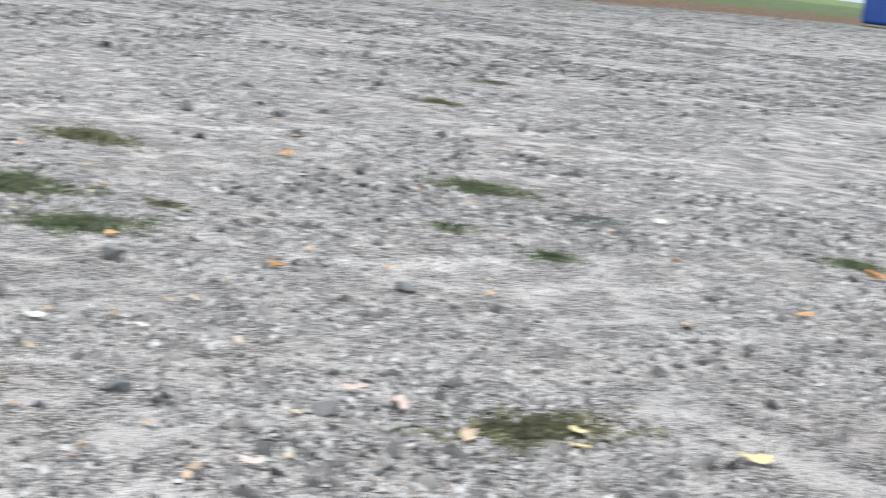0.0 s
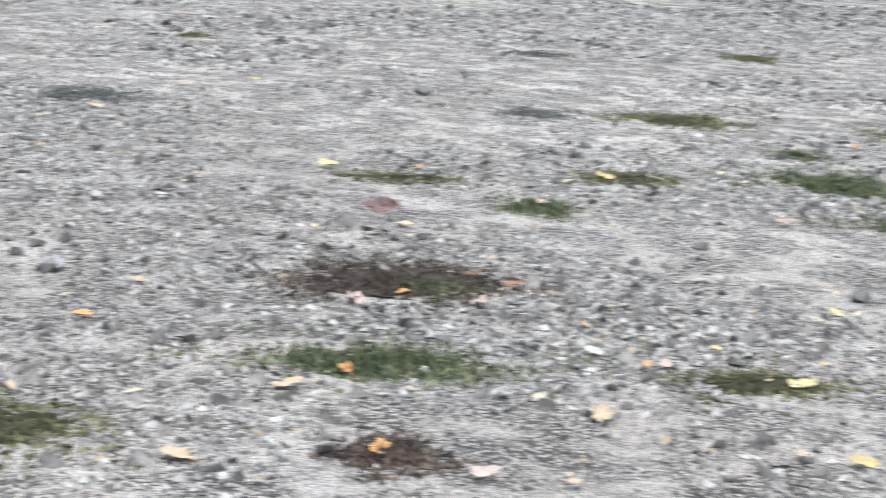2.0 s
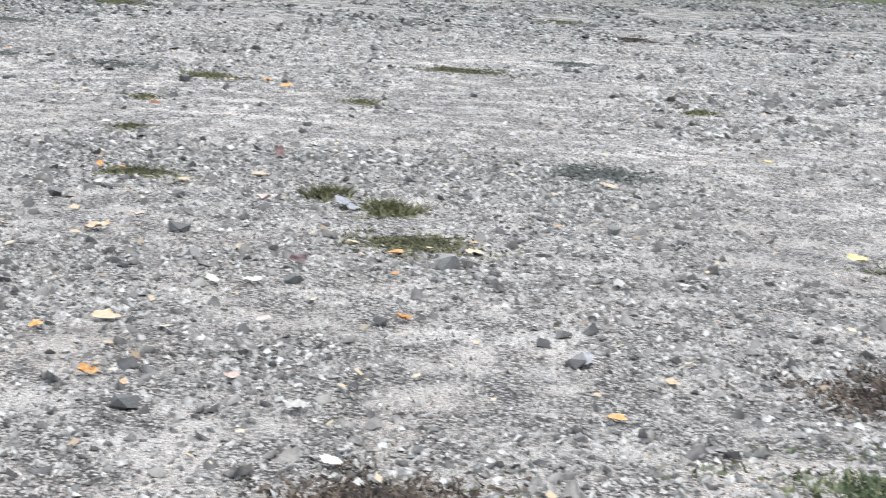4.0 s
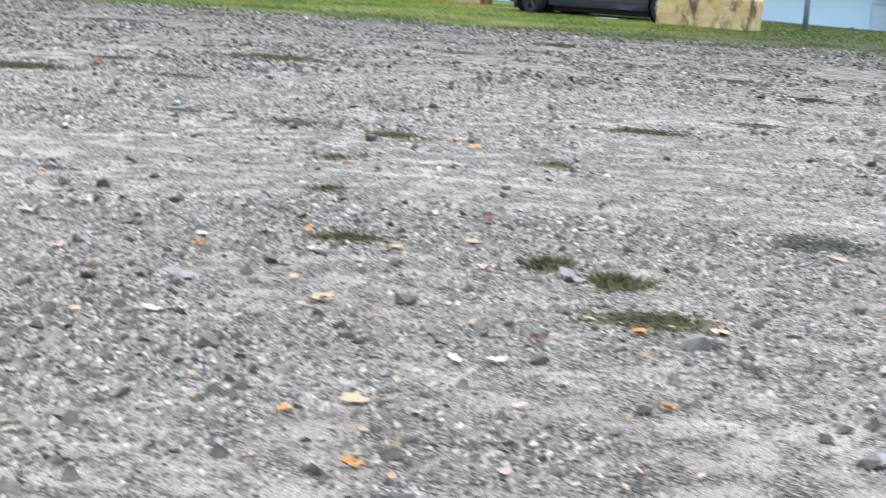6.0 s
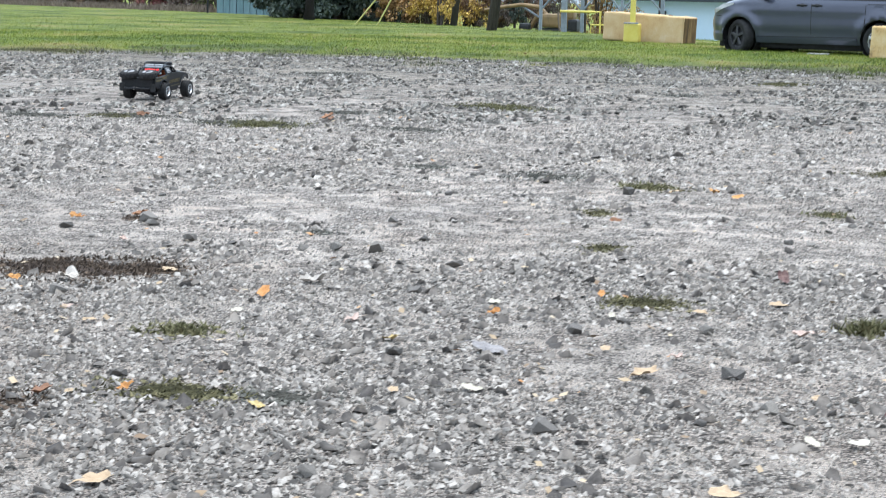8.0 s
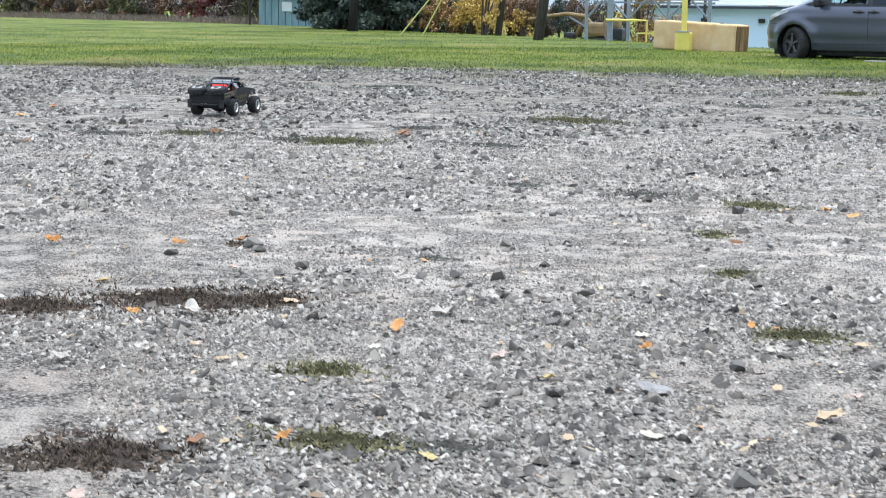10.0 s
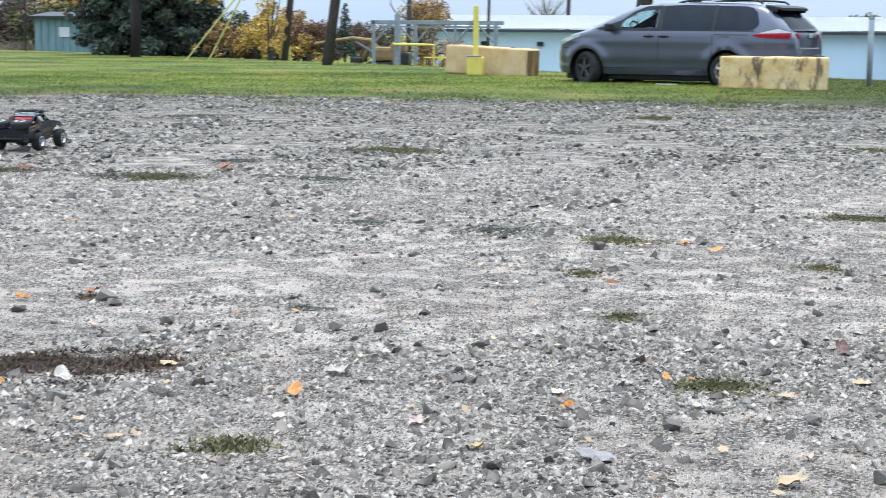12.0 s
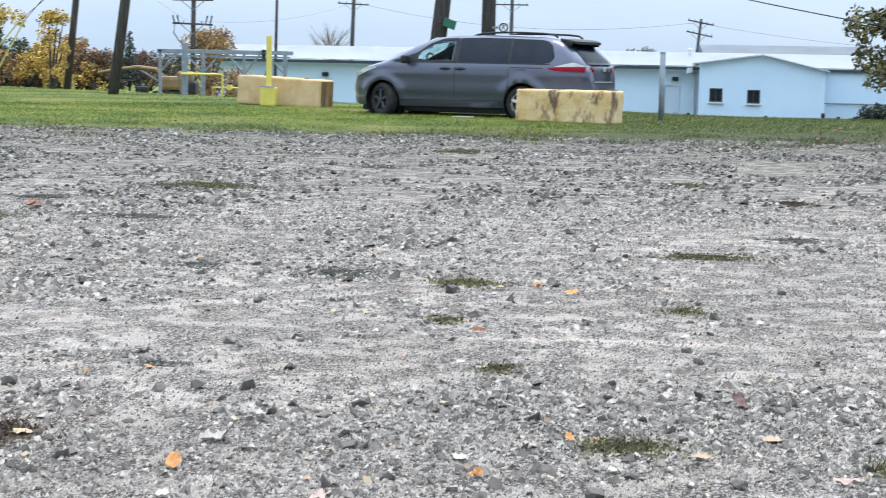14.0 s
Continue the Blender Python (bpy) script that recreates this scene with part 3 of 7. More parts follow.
LEAVES_TAN = [(0.64, 8.92, 0.08), (1.53, 5.8, 0.066), (-0.58, 5.58, 0.066), (1.31, 5.56, 0.055), (1.15, 4.88, 0.045), (1.32, 4.6, 0.084), (-0.38, 4.66, 0.047), (0.76, 4.17, 0.045), (0.47, 3.19, 0.08), (1.68, 3.57, 0.069), (1.78, 4.49, 0.045), (2.43, 4.68, 0.056), (2.07, 4.69, 0.04), (3.28, 2.66, 0.062), (3.71, 4.15, 0.061), (2.99, 3.44, 0.051), (2.79, 6.14, 0.061), (3.85, 2.5, 0.063), (3.07, 2.27, 0.061), (5.26, 2.1, 0.058), (6.57, 2.83, 0.065)]
LEAVES_RUST = [(0.6, 7.59, 0.056), (-1.38, 6.85, 0.071), (-0.02, 3.8, 0.07), (-4.99, 10.76, 0.11), (-6.89, 14.17, 0.12), (-4.15, 12.1, 0.11), (-2.82, 12.7, 0.12), (-2.75, 12.6, 0.09), (3.88, 3.47, 0.046), (3.8, 3.58, 0.046), (7.24, 3.6, 0.079)]
LEAVES_PINK = [(1.66, 5.32, 0.068), (0.34, 4.99, 0.063), (-1.09, 6.17, 0.053), (-0.55, 4.82, 0.039), (-0.06, 3.34, 0.051), (1.36, 4.85, 0.049), (2.03, 3.68, 0.038), (2.08, 3.17, 0.044), (3.48, 3.3, 0.062), (3.77, 3.31, 0.051), (4.07, 2.83, 0.047), (3.57, 2.19, 0.051), (5.21, 2.46, 0.062), (5.24, 2.33, 0.073), (4.9, 4.34, 0.06), (4.73, 2.07, 0.053)]
LEAVES_BLEACHED = [(-0.04, 5.58, 0.096), (0.84, 5.64, 0.044), (-0.81, 5.28, 0.099), (-0.81, 4.5, 0.063), (-0.63, 4.69, 0.048), (0.35, 4.03, 0.051), (2.88, 4.39, 0.067), (2.25, 3.0, 0.063)]
LEAVES_RED = [(3.66, 4.27, 0.1), (1.49, 6.31, 0.064), (1.98, 4.35, 0.05)]
LEAVES_PALE = [(0.66, 5.45, 0.061), (1.06, 5.38, 0.039), (-0.04, 4.97, 0.045), (0.94, 4.26, 0.056), (1.81, 4.05, 0.054), (1.91, 4.08, 0.054), (2.38, 2.7, 0.047), (3.94, 2.92, 0.047), (4.76, 3.19, 0.055), (4.98, 3.06, 0.041), (7.85, 4.33, 0.069)]
LEAVES_YELLOW = [(-1.39, 5.71, 0.06), (0.54, 4.77, 0.06), (0.51, 3.89, 0.047), (3.45, 7.17, 0.06), (4.22, 2.96, 0.037), (4.32, 2.71, 0.058), (3.58, 5.04, 0.074), (4.63, 3.29, 0.045), (4.26, 2.26, 0.057), (4.51, 5.02, 0.077), (5.46, 1.98, 0.047), (5.53, 2.07, 0.043), (5.8, 1.8, 0.079)]
LEAVES_GREY = [(0.85, 4.73, 0.11), (2.79, 3.55, 0.085), (1.94, 5.29, 0.11)]
PATCHES_MOSS = [(4.24, 2.74, 0.2, 0.12), (1.74, 10.55, 0.31, 0.2), (5.46, 2.13, 0.25, 0.14), (1.11, 5.68, 0.16, 0.13), (0.45, 7.94, 0.09, 0.11), (0.71, 6.84, 0.08, 0.1), (0.26, 3.97, 0.2, 0.11), (-4.39, 12.13, 0.2, 0.25), (2.24, 4.78, 0.18, 0.18), (2.78, 2.43, 0.19, 0.17), (3.82, 4.89, 0.22, 0.11), (4.61, 5.03, 0.21, 0.14), (5.83, 4.67, 0.09, 0.08), (11.17, 9.9, 0.16, 0.19)]
PATCHES_GREEN = [(0.44, 9.13, 0.17, 0.17), (-2.06, 15.04, 0.34, 0.39), (1.48, 8.36, 0.09, 0.1), (-0.22, 21.57, 0.31, 0.38), (2.05, 16.4, 0.16, 0.19), (-0.07, 4.66, 0.12, 0.1), (-3.05, 11.95, 0.26, 0.31), (3.49, 2.83, 0.31, 0.16), (3.68, 3.46, 0.12, 0.1), (4.16, 4.47, 0.15, 0.15), (3.21, 9.01, 0.09, 0.11), (5.22, 6.48, 0.3, 0.23), (6.56, 9.33, 0.17, 0.21), (5.36, 5.06, 0.28, 0.31), (5.36, 4.34, 0.25, 0.17), (6.22, 6.26, 0.2, 0.24), (5.46, 5.67, 0.12, 0.12), (6.83, 3.76, 0.1, 0.11), (6.75, 4.26, 0.08, 0.1), (7.5, 5.09, 0.22, 0.22), (9.54, 8.31, 0.15, 0.18), (8.11, 3.54, 0.13, 0.16)]
PATCHES_DAMP = [(-0.18, 9.4, 0.26, 0.21), (0.52, 4.02, 0.16, 0.08), (-0.48, 6.74, 0.08, 0.05), (2.41, 11.62, 0.22, 0.18), (-0.93, 18.14, 0.23, 0.28), (-0.95, 9.57, 0.13, 0.12), (2.74, 6.49, 0.26, 0.22), (4.61, 6.54, 0.17, 0.17), (5.16, 8.98, 0.19, 0.16), (7.53, 4.43, 0.2, 0.15), (-4.94, 11.84, 0.34, 0.22), (-4.3, 12.2, 0.4, 0.22), (-3.2, 11.97, 0.62, 0.3), (-5.67, 20.0, 0.4, 0.4), (-2.98, 13.55, 0.3, 0.25), (-1.94, 12.16, 0.4, 0.22), (-2.15, 15.0, 0.45, 0.3)]
PATCHES_LITTER = [(2.8, 14.58, 0.16, 0.22), (-0.66, 5.6, 0.12, 0.13), (-0.97, 5.53, 0.38, 0.24), (-1.35, 5.2, 0.24, 0.16), (-0.2, 3.66, 0.2, 0.2), (-1.34, 6.78, 0.06, 0.07), (3.59, 3.51, 0.36, 0.25), (3.42, 2.3, 0.11, 0.1), (2.5, 2.5, 0.19, 0.17)]
PATCHES_WEED = [(-11.9, 24.0, 0.7, 0.4), (1.84, 5.49, 0.07, 0.09), (2.09, 5.29, 0.08, 0.1)]
STONES_NEAR = [(-0.01, 6.72, 0.055), (-0.36, 6.27, 0.052), (-0.25, 6.34, 0.074), (-0.86, 6.3, 0.076), (-0.32, 7.21, 0.054), (-0.1, 5.96, 0.048), (-0.41, 8.3, 0.05), (0.31, 6.12, 0.079), (0.34, 5.57, 0.063), (0.59, 5.62, 0.048), (1.38, 5.26, 0.059), (1.11, 5.32, 0.045), (1.4, 7.31, 0.054), (1.49, 7.29, 0.047), (1.98, 9.04, 0.06), (1.29, 6.03, 0.043), (1.61, 6.22, 0.05), (0.42, 8.76, 0.092), (-0.09, 6.36, 0.093), (1.1, 6.61, 0.042), (-0.72, 5.05, 0.069), (-1.48, 6.4, 0.067), (0.61, 4.6, 0.057), (1.01, 5.1, 0.071), (0.04, 4.07, 0.053), (-0.8, 4.64, 0.042), (-1.2, 6.63, 0.068), (0.84, 3.41, 0.052)]
STONES_FAR = [(1.54, 4.69, 0.083), (1.21, 3.94, 0.071), (1.68, 4.35, 0.056), (-1.28, 6.74, 0.101), (1.93, 2.93, 0.073), (2.83, 5.2, 0.062), (2.74, 9.52, 0.07), (2.3, 3.76, 0.051), (2.01, 4.13, 0.057), (2.38, 4.47, 0.091), (4.19, 6.98, 0.099), (2.78, 3.54, 0.079), (2.74, 3.79, 0.047), (3.73, 9.91, 0.09), (2.06, 5.94, 0.051), (4.76, 3.45, 0.064), (4.52, 3.98, 0.057), (7.23, 7.31, 0.119), (3.32, 2.31, 0.049), (4.7, 2.59, 0.072), (5.95, 3.36, 0.082), (7.11, 5.42, 0.082), (8.18, 7.5, 0.083), (5.06, 2.34, 0.071), (7.73, 7.23, 0.091), (5.25, 3.84, 0.099), (6.08, 3.09, 0.064)]


def overgrown(x, y):
    """How much of the gravel is hidden under moss, weeds and litter: nought to one."""
    c = 0 * x
    for spots_list, most in ((PATCHES_LITTER, 0.9), (PATCHES_MOSS, 0.75), (PATCHES_GREEN, 0.75), (PATCHES_DAMP, 0.5)):
        for px, py, rx, ry in spots_list:
            c = np.maximum(c, most * np.clip(1.6 * (1.1 - ((x - px) / rx) ** 2 - ((y - py) / ry) ** 2), 0, 1))
    return c


# ---- ground ----
def graded(lo, hi, near_lo, near_hi, step, grow):
    v = list(np.arange(near_lo, near_hi + 1e-6, step))
    s = step
    while v[-1] < hi:
        s *= grow
        v.append(v[-1] + s)
    s = step
    while v[0] > lo:
        s *= grow
        v.insert(0, v[0] - s)
    return np.array(v)


gx, gy = graded(-900, 900, -14, 12, 0.3, 1.12), graded(-300, 1500, -2, 45, 0.3, 1.1)
GX, GY = np.meshgrid(gx, gy)
lumps = np.array([noise.noise((x * 0.9, y * 0.9, 3.0)) for x, y in zip(GX.ravel(), GY.ravel())]).reshape(GX.shape)
GZ = land(GX, GY) + 0.004 * lumps * (1 - smooth01((np.hypot(GX, GY) - 24) / 12))
cols, rows_n = len(gx), len(gy)
idx = np.arange(cols * rows_n).reshape(rows_n, cols)
quads = np.stack([idx[:-1, :-1], idx[:-1, 1:], idx[1:, 1:], idx[1:, :-1]], -1).reshape(-1, 4)
gme = mesh_arrays("ground", np.stack([GX, GY, GZ], -1).reshape(-1, 3), quads, 4)
att = gme.attributes.new("lawn", "FLOAT", "POINT")
att.data.foreach_set("value", np.clip(GY - lawn_edge(GX), -20, 20).astype(np.float32).ravel())
wat = gme.attributes.new("wash", "FLOAT", "POINT")
wat.data.foreach_set("value", wash_at(GX, GY).astype(np.float32).ravel())
gme.polygons.foreach_set("use_smooth", [True] * len(gme.polygons))
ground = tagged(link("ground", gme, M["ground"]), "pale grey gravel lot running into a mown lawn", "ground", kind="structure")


def shard_shapes(count):
    """Sharp broken stone: a ridge over a crooked base."""
    base = np.array([(-0.5, -0.5, -0.2), (0.5, -0.5, -0.2), (0.5, 0.5, -0.2), (-0.5, 0.5, -0.2), (-0.25, 0.0, 0.6), (0.25, 0.0, 0.6)])
    out = []
    for _ in range(count):
        v = base.copy()
        v[:4, :2] *= 1 + rng.uniform(-0.35, 0.25, (4, 2))
        v[4:, 0] += rng.uniform(-0.2, 0.2, 2)
        v[4:, 1] += rng.choice((-1, 1)) * rng.uniform(0.3, 0.8) + rng.uniform(-0.12, 0.12, 2)
        v[4:, 2] *= rng.uniform(0.55, 1.15, 2)
        v[:, 1] *= rng.uniform(0.6, 1.0)
        out.append(v)
    return np.array(out), np.array([(0, 1, 5), (0, 5, 4), (2, 3, 4), (2, 4, 5), (1, 2, 5), (3, 0, 4)])


SHARDS, SHARD_FACES = shard_shapes(32)


def grit_layer(near, far, density, size_lo, size_hi, mat="chip", label="fine angular grey grit between the chips", east=-52, west=35):
    """Fine three-sided crumbs of stone between the chips."""
    a0, a1 = radians(east), radians(west)
    n = int(0.5 * (a1 - a0) * (far * far - near * near) * density)
    ang, r = rng.uniform(a0, a1, n), np.sqrt(rng.uniform(near * near, far * far, n))
    x, y = 2.3 - r * np.sin(ang), 0.1 + r * np.cos(ang)
    keep = (rng.uniform(-0.2, 1, n) > 0.55 * wash_at(x, y)) & (rng.uniform(0, 1, n) > overgrown(x, y))
    x, y = x[keep], y[keep]
    n = len(x)
    s, t = rng.uniform(size_lo, size_hi, n) * (0.75 + r[keep] / 14), rng.uniform(0, 6.28, n)
    v = np.empty((n, 4, 3))
    for k in range(3):
        a = t + k * 2.094 + rng.uniform(-0.5, 0.5, n)
        v[:, k] = np.stack([x + s * np.cos(a), y + s * np.sin(a), np.full(n, -0.003)], -1)
    v[:, 3] = np.stack([x + s * rng.uniform(-0.5, 0.5, n), y + s * rng.uniform(-0.5, 0.5, n), s * rng.uniform(0.5, 1.1, n)], -1)
    f = np.array([(0, 1, 3), (1, 2, 3), (2, 0, 3)])
    me = mesh_arrays("grit", v.reshape(-1, 3), (f[None] + (np.arange(n) * 4)[:, None, None]).reshape(-1, 3), 3)
    return tagged(link("grit", me, M[mat]), label, "gravel", kind="stuff")


def scatter_chips(name, label, near, far, density, size_lo, size_hi, skew, mat="chip", east=-54, west=37, tall=0.7):
    """Chips strewn over a fan of the lot in front of the way."""
    a0, a1, cx, cy = radians(east), radians(west), 2.3, 0.1
    n = int(0.5 * (a1 - a0) * (far * far - near * near) * density)
    ang, r = rng.uniform(a0, a1, n), np.sqrt(rng.uniform(near * near, far * far, n))
    x, y = cx - r * np.sin(ang), cy + r * np.cos(ang)
    keep = (y < lawn_edge(x) + 0.2) & (y > 0.4)
    x, y = x[keep], y[keep]
    # fewer on the packed pale stretches
    thin = np.array([noise.noise((p * 0.75, q * 0.75, 9.0)) + 0.6 * noise.noise((p * 2.1, q * 2.1, 4.0)) for p, q in zip(x, y)])
    keep = rng.uniform(-0.38, 0.38, len(x)) < thin * 1.1 - 0.02 - 0.65 * wash_at(x, y)
    keep &= rng.uniform(0, 1, len(x)) > overgrown(x, y)
    x, y = x[keep], y[keep]
    n = len(x)
    s = size_lo + (size_hi - size_lo) * rng.uniform(0, 1, n) ** skew
    t = rng.uniform(0, 2 * math.pi, n)
    v = SHARDS[rng.integers(0, len(SHARDS), n)] * s[:, None, None]
    v[:, :, 2] *= tall
    tilt = rng.uniform(-0.35, 0.35, (n, 2))
    v[:, :, 2] += v[:, :, 0] * tilt[:, :1] + v[:, :, 1] * tilt[:, 1:]
    c, d = np.cos(t)[:, None], np.sin(t)[:, None]
    out = np.empty_like(v)
    out[:, :, 0] = v[:, :, 0] * c - v[:, :, 1] * d + x[:, None]
    out[:, :, 1] = v[:, :, 0] * d + v[:, :, 1] * c + y[:, None]
    out[:, :, 2] = v[:, :, 2] + (s * rng.uniform(-0.04, 0.2, n))[:, None]
    faces = (SHARD_FACES[None] + (np.arange(n) * 6)[:, None, None]).reshape(-1, 3)
    me = mesh_arrays(name, out.reshape(-1, 3), faces, 3)
    return tagged(link(name, me, M[mat]), label, "gravel", kind="stuff")


grit_layer(1.8, 7.5, 2600, 0.0035, 0.0085)
grit_layer(7.5, 14.0, 620, 0.005, 0.010)
# dark crumbs strewn at random stand in for shadow in the gravel's gaps
grit_layer(1.8, 9.0, 300, 0.004, 0.009, "dark_chip", "fine dark grit deepening the shaded gaps between chips")
scatter_chips("near_gravel", "loose angular grey limestone chips on packed dust", 1.7, 6.2, 5100, 0.0055, 0.0215, 2.6, tall=0.6)
scatter_chips("gravel", "loose grey limestone chips on packed dust", 6.2, 13.5, 1060, 0.01, 0.038, 2.3, tall=0.55)
scatter_chips("far_gravel", "coarse dull grey limestone chips near the lawn", 13.5, 28, 250, 0.018, 0.06, 2.0, "far_chip", tall=0.55)
scatter_chips("east_gravel", "coarse grey limestone chips along the far lawn edge", 28, 58, 40, 0.02, 0.08, 2.0, "far_chip", -56, -22, tall=0.5)
scatter_chips("east_dark_gravel", "dark grey broken stones along the far lawn edge", 30, 58, 9, 0.03, 0.09, 2.0, "dark_chip", -56, -22)
scatter_chips("dark_gravel", "dark grey broken stones among pale chips", 1.7, 8.0, 300, 0.011, 0.042, 2.3, "dark_chip")
scatter_chips("far_dark_gravel", "dark grey broken stones among pale chips", 8.0, 28, 42, 0.02, 0.075, 2.4, "dark_chip")
# the stretch of the lot beside the start of the way
rng, lot_rng = np.random.default_rng(77), rng
grit_layer(1.8, 7.5, 2700, 0.0035, 0.0085, east=-75, west=-52)
scatter_chips("near_gravel", "loose angular grey limestone chips on packed dust", 1.7, 6.2, 5200, 0.0055, 0.0215, 2.6, east=-75, west=-54, tall=0.6)
scatter_chips("gravel", "loose grey limestone chips on packed dust", 6.2, 13.5, 1100, 0.01, 0.038, 2.3, east=-63, west=-54, tall=0.55)
scatter_chips("dark_gravel", "dark grey broken stones among pale chips", 1.7, 8.0, 300, 0.011, 0.042, 2.3, "dark_chip", -75, -54)
rng = lot_rng


# ---- stones, moss and leaves on the lot ----
def stone_mesh(k):
    """An angular broken stone about one unit across."""
    local = random.Random(40 + k)
    bm = bmesh.new()
    for j in range(13):
        a, h = j * 2.4 + local.uniform(-0.4, 0.4), local.uniform(-0.3, 0.34)
        r = 0.5 * math.sqrt(max(0.1, 1 - (h / 0.42) ** 2)) * local.uniform(0.8, 1.1)
        bm.verts.new((r * math.cos(a), r * math.sin(a), h))
    bmesh.ops.convex_hull(bm, input=bm.verts[:])
    bmesh.ops.delete(bm, geom=[v for v in bm.verts if not v.link_faces], context="VERTS")
    bmesh.ops.recalc_face_normals(bm, faces=bm.faces)
    me = bpy.data.meshes.new("stone")
    bm.to_mesh(me)
    bm.free()
    me.materials.append(M["stone"])
    return me


STONE_MESHES = [stone_mesh(k) for k in range(7)]
pick = random.Random(5)


def lay_stone(x, y, s):
    ob = new("stone", STONE_MESHES[pick.randrange(7)])
    ob.parent = ground
    ob.matrix_world = pose(x, y, s * 0.17, pick.uniform(-14, 14), pick.uniform(-14, 14), pick.uniform(0, 360)) @ Matrix.Diagonal((s, s * pick.uniform(0.65, 0.9), s * pick.uniform(0.7, 1.0), 1))


for x, y, s in STONES_NEAR + STONES_FAR:
    lay_stone(x, y, s)
for _ in range(240):
    a, r = radians(pick.uniform(-52, 35)), pick.uniform(2.6, 13) 
    lay_stone(2.3 - r * math.sin(a), 0.1 + r * math.cos(a), pick.uniform(0.018, 0.034) * (0.8 + r / 20))


def patch(name, label, category, x, y, rx, ry, mat, mat_key, blades, height, crumbs, seed):
    """A low ragged patch: crumbs hugging the ground with blades or needles standing among them, thinning out to its rim."""
    g = np.random.default_rng(seed)
    area = math.pi * rx * ry

    def spots(n):
        a, r = g.uniform(0, 2 * math.pi, n), np.abs(g.normal(0, 0.52, n))
        lobes = 1 + 0.28 * np.sin(2 * a + seed) + 0.2 * np.sin(5 * a + seed * 1.7)
        return np.stack([np.cos(a) * r * rx * lobes, np.sin(a) * r * ry * lobes], -1) * 1.42

    def ragged(p):
        q = np.array([noise.noise((a / rx * 2.2, b / ry * 2.2, seed * 3.7)) + 0.5 * noise.noise((a / rx * 6, b / ry * 6, seed)) for a, b in p])
        return p[q > np.hypot(p[:, 0] / rx, p[:, 1] / ry) * 0.55 - 0.62]

    p = ragged(spots(int(min(1700 if y < 8 else 800, max(160, crumbs * area * 1.5)))))
    n = len(p)
    s = g.uniform(0.004, 0.014, n) * (1 + 0.28 * min(4, y / 6))
    v = SHARDS[g.integers(0, len(SHARDS), n)] * s[:, None, None]
    v[:, :, 2] *= 0.45
    t = g.uniform(0, 6.28, n)
    c, d = np.cos(t)[:, None], np.sin(t)[:, None]
    o = np.stack([v[:, :, 0] * c - v[:, :, 1] * d + p[:, :1], v[:, :, 0] * d + v[:, :, 1] * c + p[:, 1:], v[:, :, 2] + (s * 0.2)[:, None]], -1)
    faces = (SHARD_FACES[None] + (np.arange(n) * 6)[:, None, None]).reshape(-1, 3)
    me = mesh_arrays(name, o.reshape(-1, 3), faces, 3)
    ob = tagged(link(name, me, mat), label, category, "growth on the gravel", "stuff")
    ob.matrix_world = pose(x, y, 0)
    # the felted mat under the crumbs, sinking below the gravel at its rim
    spokes, rings = 36, 7
    mv = [(0, 0, 0.012)]
    for k in range(1, rings + 1):
        for j in range(spokes):
            a, f = 2 * math.pi * j / spokes, k / rings
            q = Vector((math.cos(a) * f, math.sin(a) * f, 0))
            out = 1.0 + 0.3 * noise.noise(q * 1.6 + Vector((seed, 0, 0))) + 0.22 * noise.noise(q * 4.5 + Vector((0, seed, 0)))
            out *= 0.85
            mv.append((q.x * rx * out, q.y * ry * out, 0.009 - 0.02 * f ** 2.2 + 0.012 * noise.noise(q * 5 + Vector((0, 0, seed)))))
    bmm = bmesh.new()
    mverts = [bmm.verts.new(c) for c in mv]
    for j in range(spokes):
        bmm.faces.new((mverts[0], mverts[1 + j], mverts[1 + (j + 1) % spokes]))
        for k in range(rings - 1):
            o, i = 1 + k * spokes, 1 + (k + 1) * spokes
            bmm.faces.new((mverts[o + j], mverts[i + j], mverts[i + (j + 1) % spokes], mverts[o + (j + 1) % spokes]))
    part("mat", bmm, M["mat_" + mat_key], ob, smooth=True)
    n = int(min(3200, blades * area))
    if n > 20:
        p = ragged(spots(n))
        n = len(p)
        h, w = g.uniform(0.35, 1.0, n) * height, g.uniform(0.0015, 0.004, n) * (1 + y / 9)
        a = g.uniform(0, 6.28, n)
        lean = g.normal(0, 0.7, (n, 2)) * h[:, None]
        base = np.concatenate([p, np.full((n, 1), 0.003)], 1)
        side = np.stack([np.cos(a) * w, np.sin(a) * w, np.zeros(n)], -1)
        tip = base + np.concatenate([lean, h[:, None]], 1)
        bv = np.stack([base - side, base + side, tip], 1).reshape(-1, 3)
        tagged(link("blades", mesh_arrays("blades", bv, np.arange(3 * n).reshape(-1, 3), 3), mat, ob), kind="stuff")
    return ob


seed = 100
